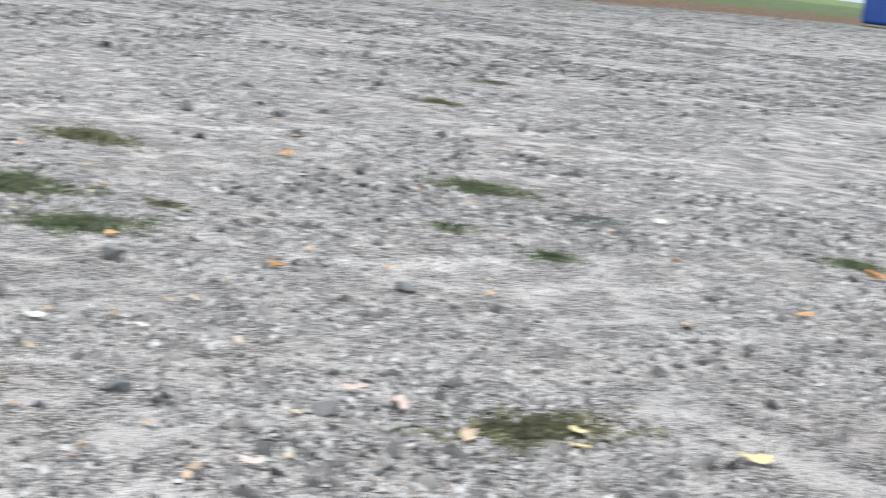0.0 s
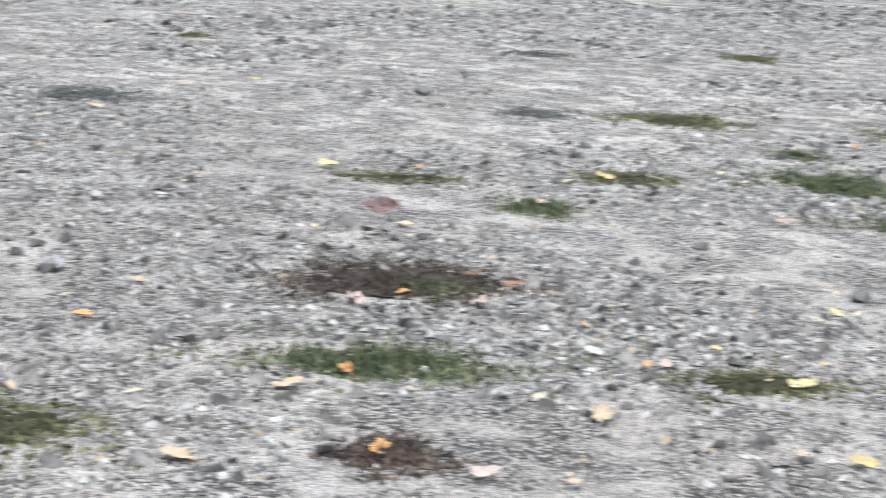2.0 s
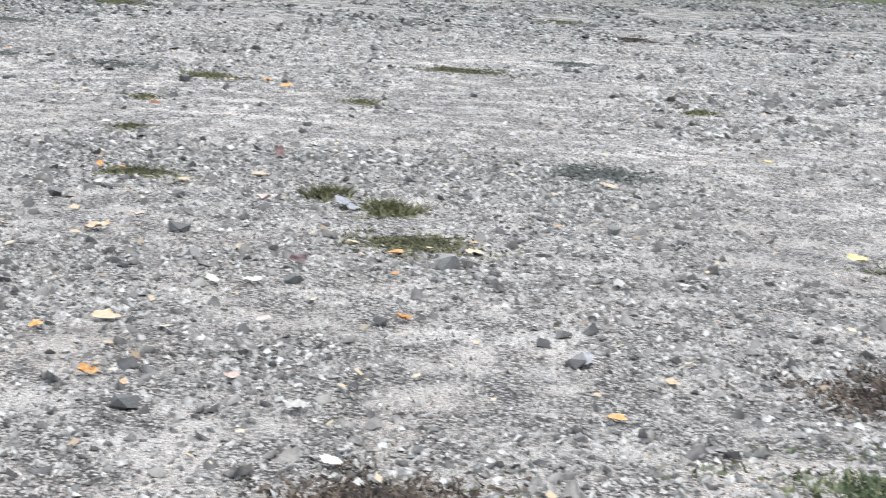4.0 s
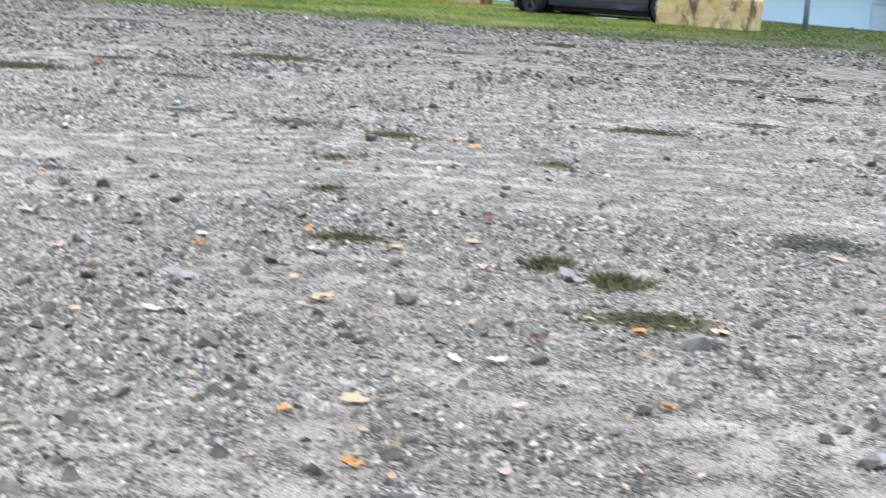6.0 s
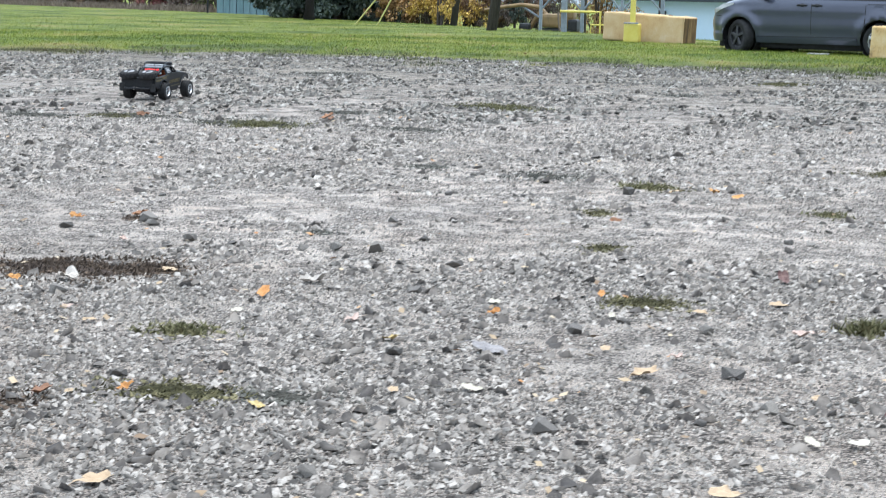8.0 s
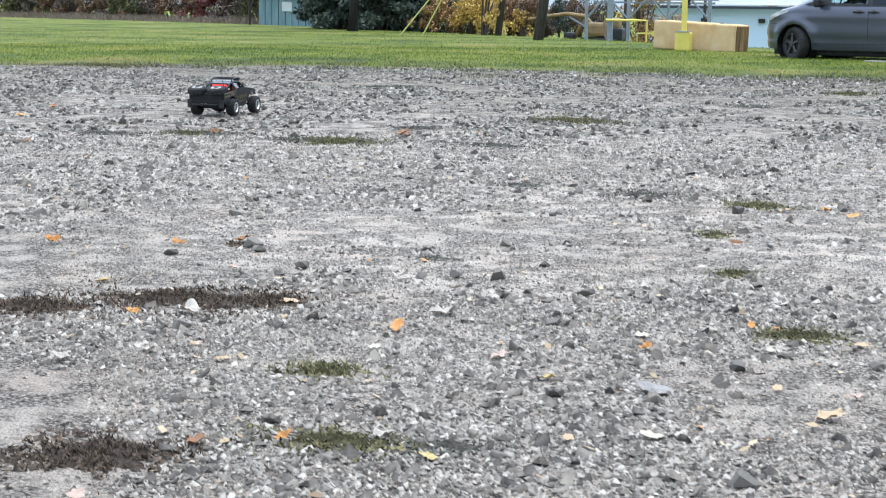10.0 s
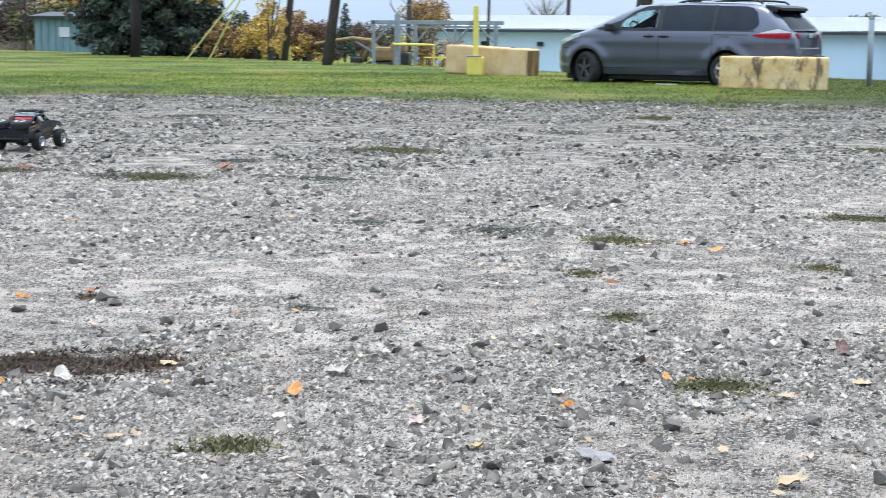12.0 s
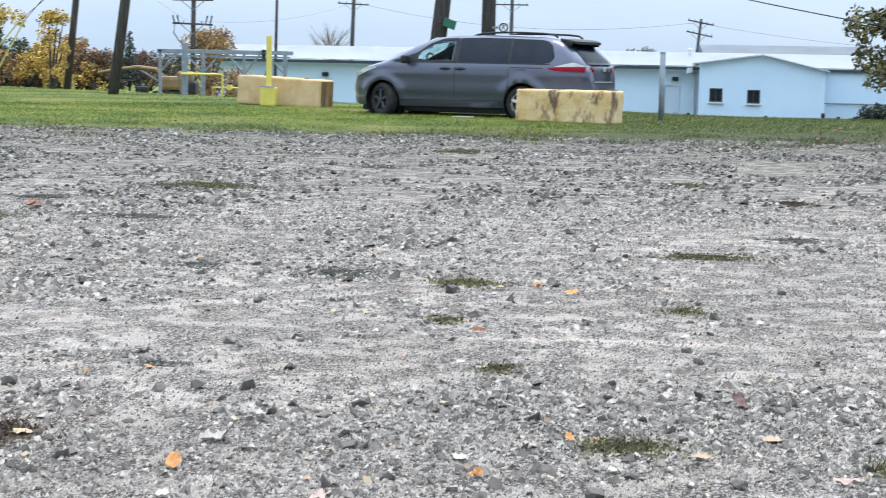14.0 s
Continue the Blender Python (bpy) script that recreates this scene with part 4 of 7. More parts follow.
for kind_key, spots_list, label, cat, blades, height, crumbs in (
    ("moss", PATCHES_MOSS, "low olive-brown moss patch growing in the gravel", "moss", 8000, 0.014, 10000),
    ("green", PATCHES_GREEN, "thin green weed patch growing through gravel", "weeds", 12000, 0.022, 5000),
    ("damp", PATCHES_DAMP, "dark damp mossy crumbs on grey gravel", "moss", 4000, 0.012, 11000),
    ("litter", PATCHES_LITTER, "dark brown mat of needles and leaf litter", "leaf litter", 14000, 0.018, 20000),
    ("green", PATCHES_WEED, "small clump of yellowing weeds in gravel", "weeds", 40000, 0.04, 26000),
):
    nm = {"moss": "moss_patch", "green": "weed_patch", "damp": "damp_moss", "litter": "litter_patch"}[kind_key]
    for x, y, rx, ry in spots_list:
        seed += 1
        dry = kind_key == "green" and (x < 2.5 or y > 6)
        patch(nm, "thin olive weed patch in dry gravel" if dry else label, cat, x, y, rx, ry, M["weed" if dry else kind_key], "moss" if dry else kind_key, blades, height, crumbs, seed)


def leaf_mesh(key, k):
    """A crumpled leaf one unit across with a ragged edge, a fold and a stalk, as thin as leaves are."""
    loc = random.Random(900 + k * 31 + ord(key))
    bm = bmesh.new()
    n, rings = 30, (1.0, 0.72, 0.4)
    curl, fold, crumple = loc.uniform(0.4, 1.5), loc.uniform(0.4, 1.1), loc.uniform(0.14, 0.3)
    if key == "g":
        curl, fold = curl * 0.4, fold * 0.3
    lobes, shift = (0 if key == "g" else loc.choice((0, 3, 5))), Vector((loc.uniform(0, 9), loc.uniform(0, 9), loc.uniform(0, 9)))

    def height(px, py):
        return fold * abs(py) * 0.6 + curl * (px * px) * 0.8 + crumple * noise.noise(Vector((px * 4, py * 4, 0)) + shift) + 0.03

    outline = []
    for j in range(n):
        a = 2 * math.pi * j / n
        r = 0.34 + 0.12 * math.cos(a) ** 2
        if lobes:
            r *= 0.8 + 0.28 * abs(math.cos(lobes * a / 2))
        outline.append((r * loc.uniform(0.86, 1.1), a))
    loops = [[bm.verts.new((q * r * math.cos(a) * 1.1, q * r * math.sin(a) * 0.9, height(q * r * math.cos(a), q * r * math.sin(a)))) for r, a in outline] for q in rings]
    mid = bm.verts.new((0, 0, height(0, 0)))
    for o, i in zip(loops, loops[1:]):
        for j in range(n):
            bm.faces.new((o[j], o[(j + 1) % n], i[(j + 1) % n], i[j]))
    for j in range(n):
        bm.faces.new((loops[-1][j], loops[-1][(j + 1) % n], mid))
    add_tube(bm, [(0.42, 0, height(0.42, 0)), (0.58, 0.03, height(0.46, 0) + 0.03), (0.72, 0.1, 0.05)], [0.016, 0.013, 0.009], 5)
    me = bpy.data.meshes.new("fallen_leaf")
    bm.to_mesh(me)
    bm.free()
    me.materials.append(M["leaf_" + key])
    return me


WORDS = {"o": "bright orange curled autumn leaf lying on gravel", "t": "dry tan autumn leaf lying on gravel", "b": "rust-brown curled leaf lying on gravel", "k": "faded pinkish dry leaf lying on gravel", "w": "bleached white upturned dry leaf on gravel", "r": "dark maroon curled leaf standing up on gravel", "p": "pale straw-coloured dry leaf lying on gravel", "y": "yellow fallen leaf lying on gravel", "g": "large grey curled dead leaf on gravel"}
for key, spots_list in (("o", LEAVES_ORANGE), ("t", LEAVES_TAN), ("b", LEAVES_RUST), ("k", LEAVES_PINK), ("w", LEAVES_BLEACHED), ("r", LEAVES_RED), ("p", LEAVES_PALE), ("y", LEAVES_YELLOW), ("g", LEAVES_GREY)):
    kinds = [leaf_mesh(key, k) for k in range(4)]
    for x, y, s in spots_list:
        ob = tagged(new("fallen_leaf", pick.choice(kinds)), WORDS[key], "leaf", "leaves on the lot")
        s *= 1.05 if key == "o" else 1.0
        up = 38 if key == "r" else pick.choice((4, 8, 12, 16, 20)) if key in "ob" else pick.choice((2, 4, 6, 9))
        ob.matrix_world = pose(x, y, 0.008 + 0.3 * s * math.sin(radians(up)), up, pick.uniform(-14, 14), pick.uniform(-35, 45)) @ pose(0, 0, 0, 0, 0, pick.uniform(0, 360)) @ Matrix.Diagonal((s, s, s * (0.8 if key in "obwr" else 0.5), 1))

# small bits of broken leaf, past counting
n = 1500
a, r = rng.uniform(radians(-52), radians(35), n), rng.uniform(2.2, 15, n)
px, py = 2.3 - r * np.sin(a), 0.1 + r * np.cos(a)
ww, tt = rng.uniform(0.006, 0.02, n), rng.uniform(0, 6.28, n)
u = np.stack([np.cos(tt), np.sin(tt), rng.uniform(-0.4, 0.4, n)], -1) * ww[:, None]
w2 = np.stack([-np.sin(tt), np.cos(tt), rng.uniform(-0.5, 0.5, n)], -1) * (ww * 0.6)[:, None]
ctr = np.stack([px, py, rng.uniform(0.008, 0.018, n)], -1)
bits = np.stack([ctr - u, ctr - w2, ctr + u, ctr + w2], 1).reshape(-1, 3)
me = mesh_arrays("leaf_bits", bits, np.arange(4 * n).reshape(-1, 4), 4)
M["bits"] = material("leaf_bits", [(0.1, (0.1632, 0.1034, 0.05712)), (0.4, (0.3155, 0.2274, 0.1333)), (0.7, (0.4026, 0.3204, 0.2142)), (0.95, (0.3373, 0.1395, 0.02856))], 3, 0.7, 0, 50, vary="island", spread=0.4)
tagged(link("leaf_bits", me, M["bits"]), "small torn bits of dry leaves", "leaf litter", kind="stuff")


def sward(name, label, count, x0, x1, depth, hmax, mat):
    x = rng.uniform(x0, x1, count)
    y = lawn_edge(x) + rng.uniform(-1.8, depth, count)
    away = y - lawn_edge(x)
    worn = smooth01((x + 0.5) / 5) * (1 - smooth01((away - 1) / 6))
    keep = np.array([noise.noise((p * 1.1, q * 1.1, 1.0)) for p, q in zip(x, y)]) > 0.3 - 0.26 * np.clip(away, -1.5, 4) + 0.4 * worn
    x, y = x[keep], y[keep]
    n = len(x)
    h, w, a = rng.uniform(0.3, 1, n) * hmax, rng.uniform(0.004, 0.010, n), rng.uniform(0, 6.28, n)
    base = np.stack([x, y, land(x, y) - 0.003], -1)
    side = np.stack([np.cos(a) * w, np.sin(a) * w, 0 * w], -1)
    tip = base + np.concatenate([rng.normal(0, 0.5, (n, 2)) * h[:, None], h[:, None]], 1)
    me = mesh_arrays(name, np.stack([base - side, base + side, tip], 1).reshape(-1, 3), np.arange(3 * n).reshape(-1, 3), 3)
    return tagged(link(name, me, mat), label, "grass", kind="stuff")


sward("lawn_grass", "short mown green grass with yellowing tips", 115000, -34, 1.5, 14, 0.045, M["blade"])
sward("lush_lawn_grass", "short green grass beside the driveway, coloured dark for shade", 60000, 0.2, 16, 14, 0.045, M["lush_blade"])
# small fallen leaves lying on the lawn
n = 400
px = np.concatenate([rng.uniform(-30, 12, 190), rng.uniform(3.5, 16, 210)])
py = lawn_edge(px) + np.concatenate([rng.uniform(0.2, 13, 190), rng.uniform(-0.6, 6, 210)])
ww, tt = rng.uniform(0.012, 0.032, n), rng.uniform(0, 6.28, n)
u = np.stack([np.cos(tt), np.sin(tt), rng.uniform(-0.3, 0.6, n)], -1) * ww[:, None]
w2 = np.stack([-np.sin(tt), np.cos(tt), rng.uniform(0.2, 0.9, n)], -1) * (ww * 0.6)[:, None]
ctr = np.stack([px, py, land(px, py) + rng.uniform(0.03, 0.05, n)], -1)
me = mesh_arrays("lawn_leaves", np.stack([ctr - u, ctr - w2, ctr + u, ctr + w2], 1).reshape(-1, 3), np.arange(4 * n).reshape(-1, 4), 4)
tagged(link("lawn_leaves", me, M["leaf_b"]), "dry fallen leaves scattered over the mown lawn", "leaf litter", kind="stuff")
# darker uncut tufts along the edge of the lot
n = 16000
tx = rng.uniform(-30, 14, 240)
ty = lawn_edge(tx) + rng.normal(-0.3, 1.1, 240)
k = rng.integers(0, 240, n)
px, py = tx[k] + rng.normal(0, 0.22, n), ty[k] + rng.normal(0, 0.16, n)
h, ww, tt = rng.uniform(0.02, 0.075, n), rng.uniform(0.004, 0.009, n), rng.uniform(0, 6.28, n)
base = np.stack([px, py, land(px, py) - 0.003], -1)
side = np.stack([np.cos(tt) * ww, np.sin(tt) * ww, 0 * ww], -1)
tip = base + np.concatenate([rng.normal(0, 0.6, (n, 2)) * h[:, None], h[:, None]], 1)
me = mesh_arrays("edge_tufts", np.stack([base - side, base + side, tip], 1).reshape(-1, 3), np.arange(3 * n).reshape(-1, 3), 3)
tagged(link("edge_tufts", me, M["green"]), "dark ragged grass tufts along the gravel edge", "grass", kind="stuff")
sward("far_grass", "short green grass reaching towards the hedge", 60000, -62, 6, 40, 0.06, M["blade"])


# ---- concrete blocks and posts ----
def concrete_block(label, x, y, rz, length, worn, paint="block"):
    t = thing("concrete_block", (x, y, 0.0), label, "concrete block", "blocks at the driveway", rz=rz)
    bm = bmesh.new()
    add_box(bm, (0, 0, 0.305), (length, 0.62, 0.67), 0.04, 2)
    bmesh.ops.subdivide_edges(bm, edges=[e for e in bm.edges if e.calc_length() > 0.3], cuts=7, use_grid_fill=True)
    for v in bm.verts:
        k = noise.noise(v.co * 3.0 + Vector((worn, 0, 0)))
        v.co += Vector((v.co.x / length, v.co.y, (v.co.z - 0.31) * 0.5)) * 0.05 * k
        if v.co.z > 0.58:
            v.co.z += 0.012 * noise.noise(v.co * 9.0)
    part("body", bm, M[paint], t, smooth=True)
    for sx in (-0.25, 0.25):
        part("lifting_loop", tube([(sx * length - 0.06, 0, 0.63), (sx * length - 0.03, 0, 0.655), (sx * length + 0.03, 0, 0.655), (sx * length + 0.06, 0, 0.63)], 0.009, 6), M["bark"], t, "rusty steel lifting loop")
    return t


concrete_block("cream-yellow painted concrete block with brown dirt stains", 1.1, 32.35, -25, 1.92, 1.3)
dark_block = concrete_block("cream-yellow painted concrete block stained dark at one end", -5.45, 39.75, -24, 2.26, 6.1, "tan_block")
dark_block.matrix_world = pose(-5.45, 39.75, 0.06, 0, 2.2, -24)
part("stained_end", boxed((1.125, 0.0, 0.32), (0.05, 0.5, 0.58), 0.015), M["stained"], dark_block, "rusty brown stained end")

post = thing("bollard_post", (-5.72, 39.1, 0.04), "yellow square post set in a yellow box base", "post")
bm = boxed((0, 0, 0.95), (0.115, 0.115, 1.3), 0.012)
part("post", bm, M["yellow"], post)
part("base", boxed((0, 0, 0.22), (0.36, 0.36, 0.44), 0.05, None, 3), M["yellow"], post, "scuffed yellow box base")
part("hinge", tube([(-0.17, -0.19, 0.45), (0.17, -0.19, 0.45)], 0.02, 6), M["galv"], post, "steel hinge rod on the base")
gp = thing("steel_post", (2.92, 34.3, 0.0), "plain grey galvanised steel post in the lawn", "post")
part("post", tube([(0, 0, 0), (0, 0, 1.36)], 0.055, 14), M["galv"], gp, smooth=True)
part("cap", lathe([(0, 1.36), (0.06, 1.36), (0.06, 1.39), (0, 1.4)], "Z", 14), M["galv"], gp)


# ---- minivan ----
def interp(x, pts):
    return float(np.interp(x, [p[0] for p in pts], [p[1] for p in pts]))


VAN_TOP = [(-0.2, 0.72), (-0.17, 0.98), (-0.07, 1.12), (0.23, 1.39), (0.35, 1.5), (0.52, 1.555), (0.75, 1.585), (1.4, 1.605), (2.2, 1.605), (2.7, 1.59), (3.05, 1.545), (3.42, 1.40), (3.7, 1.26), (4.03, 1.11), (4.46, 0.99), (4.72, 0.86), (4.88, 0.72), (4.98, 0.58), (5.03, 0.48)]
VAN_LOW = [(-0.2, 0.44), (-0.08, 0.3), (0.6, 0.24), (4.5, 0.22), (4.85, 0.24), (5.03, 0.34)]
VAN_WIDE = [(-0.2, 0.58), (-0.12, 0.74), (0.02, 0.86), (0.3, 0.95), (0.6, 0.98), (1.0, 0.985), (4.0, 0.985), (4.45, 0.94), (4.75, 0.80), (4.95, 0.56), (5.03, 0.4)]


AXLES = (1.05, 4.08)


def van_half(x, z):
    w = interp(x, VAN_WIDE)
    belt = 1.02
    if z > belt:
        w -= 0.30 * ((z - belt) / 0.72) ** 1.25 + 0.012
    if z < 0.5:
        w -= 0.07 * ((0.5 - z) / 0.28) ** 1.5
    w += 0.012 * math.exp(-((z - 0.86) / 0.05) ** 2) - 0.026 * math.exp(-((z - 0.44) / 0.06) ** 2)
    for ax in AXLES:
        w += 0.034 * math.exp(-((math.hypot(x - ax, z - 0.34) - 0.43) / 0.075) ** 2) * min(1.0, max(0.0, (z - 0.3) / 0.12))
    return w


DOOR_LOW = [(2.5, 1.085), (3.5, 1.095)]
DOOR_TOP = [(2.5, 1.525), (2.82, 1.505), (3.08, 1.4), (3.34, 1.22), (3.5, 1.1)]


def in_door_window(x, z):
    return 2.54 < x < 3.44 and interp(x, DOOR_LOW) + 0.02 < z < interp(x, DOOR_TOP) - 0.03


def van_body():
    bm = bmesh.new()
    xs = sorted({*np.linspace(-0.2, 5.03, 92).round(4), *np.linspace(-0.2, 0.3, 18).round(4)})
    rows = []
    for x in xs:
        lo, hi = interp(x, VAN_LOW), interp(x, VAN_TOP)
        ring = []
        for s in np.linspace(0, 1, 22):
            z = lo + (hi - lo) * s
            y = van_half(x, z)
            k = max(0.0, (s - 0.9) / 0.1)
            y *= 1 - 0.10 * k * k
            ring.append((x, y, z))
        yt = ring[-1][1]
        for fr in (0.8, 0.5, 0.2):
            ring.append((x, yt * fr, hi + 0.03 * (1 - fr * fr)))
        ring = ring + [(x, -y, z) for _, y, z in ring[::-1]]
        rows.append([bm.verts.new(p) for p in ring])
    for a, b in zip(rows, rows[1:]):
        for k in range(len(a) - 1):
            fc = (a[k].co + a[k + 1].co + b[k].co + b[k + 1].co) / 4
            if in_door_window(fc.x, fc.z) and abs(fc.y) > 0.4:
                continue
            if 3.1 < fc.x < 3.98 and 21 <= k <= len(a) - 23 and abs(fc.y) < 0.62:
                continue
            if any(math.hypot(fc.x - ax, fc.z - 0.34) < 0.385 for ax in AXLES) and abs(fc.y) > 0.5:
                continue
            bm.faces.new((a[k], b[k], b[k + 1], a[k + 1]))
    for ring, flip in ((rows[0], False), (rows[-1], True)):
        f = bm.faces.new(ring if flip else ring[::-1])
    loose = [v for v in bm.verts if not v.link_faces]
    bmesh.ops.delete(bm, geom=loose, context="VERTS")
    for v in bm.verts:
        if abs(v.co.y) > 0.5 and v.is_boundary:
            for ax in AXLES:
                d = math.hypot(v.co.x - ax, v.co.z - 0.34)
                if 0.28 < d < 0.46:
                    v.co.x, v.co.z = ax + (v.co.x - ax) * 0.39 / d, 0.34 + (v.co.z - 0.34) * 0.39 / d
    bmesh.ops.recalc_face_normals(bm, faces=bm.faces)
    return bm


def van_panel(outline, off, thick, side, nx=26, nz=9):
    """A panel that hugs the side of the van, between a lower and an upper line over x."""
    lower, upper = outline
    x0, x1 = max(lower[0][0], upper[0][0]), min(lower[-1][0], upper[-1][0])
    bm = bmesh.new()
    grids = []
    for o in (off, off - thick):
        g = []
        for x in np.linspace(x0, x1, nx):
            zl, zu = interp(x, lower), interp(x, upper)
            g.append([bm.verts.new((x, side * (van_half(x, z) + o), z)) for z in np.linspace(zl, max(zu, zl + 0.002), nz)])
        grids.append(g)
    a, b = grids
    for g, fl in ((a, side > 0), (b, side < 0)):
        for i in range(nx - 1):
            for j in range(nz - 1):
                q = (g[i][j], g[i][j + 1], g[i + 1][j + 1], g[i + 1][j])
                bm.faces.new(q if fl else q[::-1])
    for i in range(nx - 1):
        for j in (0, nz - 1):
            bm.faces.new((a[i][j], a[i + 1][j], b[i + 1][j], b[i][j]))
    for j in range(nz - 1):
        for i in (0, nx - 1):
            bm.faces.new((a[i][j], a[i][j + 1], b[i][j + 1], b[i][j]))
    bmesh.ops.recalc_face_normals(bm, faces=bm.faces)
    return bm


def car_wheel(parent, x, y, side, rim="alloy", radius=0.335, width=0.22):
    w = part("wheel", lathe([(0.0, -width * 0.3), (radius * 0.6, -width * 0.3), (radius * 0.6, width * 0.3), (0.0, width * 0.3)], "Y", 24), M["trim"], parent)
    w.location = (x, y, radius)
    prof = [(radius * 0.62, -width * 0.5), (radius * 0.9, -width * 0.5), (radius * 0.985, -width * 0.36), (radius, -width * 0.15), (radius, width * 0.15), (radius * 0.985, width * 0.36), (radius * 0.9, width * 0.5), (radius * 0.62, width * 0.5), (radius * 0.62, -width * 0.5)]
    part("tyre", lathe(prof, "Y", 36), M["rubber"], w, smooth=True)
    bm = lathe([(radius * 0.66, side * width * 0.42), (radius * 0.66, side * width * 0.5), (radius * 0.6, side * width * 0.5), (radius * 0.58, side * width * 0.3)], "Y", 36)
    for k in range(5):
        a = 2 * math.pi * k / 5 + 0.3
        m = Matrix.Rotation(-a, 4, "Y")
        add_box(bm, m @ Vector((radius * 0.33, side * width * 0.44, 0)), (radius * 0.6, 0.03, radius * 0.17), 0.008, 1, m)
    h = bmesh.ops.create_cone(bm, cap_ends=True, segments=16, radius1=radius * 0.15, radius2=radius * 0.13, depth=0.05)
    bmesh.ops.transform(bm, verts=h["verts"], matrix=Matrix.Translation((0, side * width * 0.44, 0)) @ Matrix.Rotation(math.pi / 2, 4, "X"))
    part("rim", bm, M[rim], w, "five-spoke silver alloy rim")
    return w


van = thing("minivan", (1.576, 34.05, -0.005), "dark grey minivan with roof rails parked across the driveway", "car", rz=155.97)
van.scale = (1.03, 1.03, 1.03)
part("body", van_body(), M["van"], van, "dark metallic grey painted body", smooth=True)
BELT = 1.095
for side in (1, -1):
    for ax in AXLES:
        bm = lathe([(0.0, 0.0), (0.40, 0.0), (0.40, side * 0.3)], "Y", 28)
        part("wheel_well", bm, M["trim"], van).location = (ax, side * 0.62, 0.34)
        part("arch_lip", tube([(ax + 0.395 * math.cos(a), side * (van_half(ax, 0.4) - 0.004), 0.34 + 0.395 * math.sin(a)) for a in np.linspace(0.1, math.pi - 0.1, 17)], 0.016, 6), M["van"], van)
    part("door_glass", van_panel((DOOR_LOW, DOOR_TOP), 0.002, 0.006, side), M["glass"], van, "clear front door window glass").visible_shadow = False
    part("window_pillar", van_panel(([(2.42, BELT), (2.53, BELT)], [(2.42, 1.55), (2.53, 1.54)]), 0.005, 0.012, side, 3, 8), M["trim"], van)
    part("window_pillar", van_panel(([(1.305, BELT), (1.365, BELT)], [(1.305, 1.555), (1.365, 1.56)]), 0.0045, 0.012, side, 3, 8), M["trim"], van)
    part("corner_trim", van_panel(([(3.3, BELT - 0.005), (3.86, BELT + 0.005)], [(3.3, 1.275), (3.5, 1.21), (3.7, 1.15), (3.86, BELT + 0.012)]), 0.006, 0.012, side, 12, 5), M["trim"], van, "black quarter pane and mirror foot")
    part("window_frame", van_panel(([(2.5, 1.515), (2.82, 1.495), (3.08, 1.39), (3.4, 1.165)], [(2.5, 1.56), (2.82, 1.54), (3.08, 1.44), (3.4, 1.22)]), 0.006, 0.012, side, 20, 3), M["trim"], van)
    part("belt_trim", van_panel(([(2.5, BELT - 0.02), (3.5, BELT - 0.01)], [(2.5, BELT + 0.03), (3.5, BELT + 0.03)]), 0.007, 0.016, side, 20, 4), M["trim"], van)
    part("front_seat", boxed((2.6, side * 0.38, 0.95), (0.16, 0.48, 0.7), 0.06, Matrix.Rotation(-0.25, 4, "Y")), M["trim"], van, "dark front seat back")
    part("headrest", boxed((2.5, side * 0.38, 1.35), (0.09, 0.26, 0.18), 0.04), M["trim"], van)
    part("sliding_door_glass", van_panel(([(1.36, BELT), (2.43, BELT)], [(1.36, 1.555), (2.0, 1.565), (2.43, 1.55)]), 0.004, 0.012, side), M["tint"], van, "dark tinted sliding door glass")
    part("quarter_glass", van_panel(([(0.43, BELT + 0.09), (0.5, BELT + 0.02), (0.62, BELT), (1.31, BELT)], [(0.43, 1.24), (0.5, 1.43), (0.58, 1.5), (0.72, 1.535), (1.31, 1.55)]), 0.004, 0.012, side), M["tint"], van, "dark tinted rear side glass")
    part("window_trim", van_panel(([(0.5, BELT - 0.022), (3.8, BELT - 0.018)], [(0.5, BELT - 0.002), (3.8, BELT + 0.002)]), 0.008, 0.01, side, 40, 3), M["trim"], van)
    part("sill_panel", van_panel(([(1.5, 0.24), (3.66, 0.23)], [(1.5, 0.37), (3.66, 0.34)]), 0.02, 0.03, side, 30, 4), M["van"], van)
    part("sill_shadow_gap", van_panel(([(1.5, 0.372), (3.66, 0.342)], [(1.5, 0.384), (3.66, 0.354)]), 0.003, 0.01, side, 30, 2), M["trim"], van)
    for x in (1.335, 2.475):
        part("door_gap", van_panel(([(x - 0.006, 0.42), (x + 0.006, 0.42)], [(x - 0.006, 1.09), (x + 0.006, 1.09)]), 0.002, 0.004, side, 2, 14), M["trim"], van)
    part("slide_rail", van_panel(([(0.62, 1.0), (1.3, 1.0)], [(0.62, 1.012), (1.3, 1.012)]), 0.003, 0.006, side, 20, 2), M["trim"], van)
    part("fuel_flap", van_panel(([(0.98, 0.9), (1.16, 0.9)], [(0.98, 1.04), (1.16, 1.04)]), 0.004, 0.006, side, 4, 4), M["van"], van)
    for x in (2.36, 2.68):
        # flat black patch on the skin, the shade of a handle recess as colour
        part("handle_cup", van_panel(([(x - 0.075, 0.955), (x, 0.93), (x + 0.075, 0.955)], [(x - 0.075, 0.985), (x, 1.0), (x + 0.075, 0.985)]), 0.003, 0.006, side, 9, 3), M["trim"], van, "black patch painting the shaded recess behind the handle")
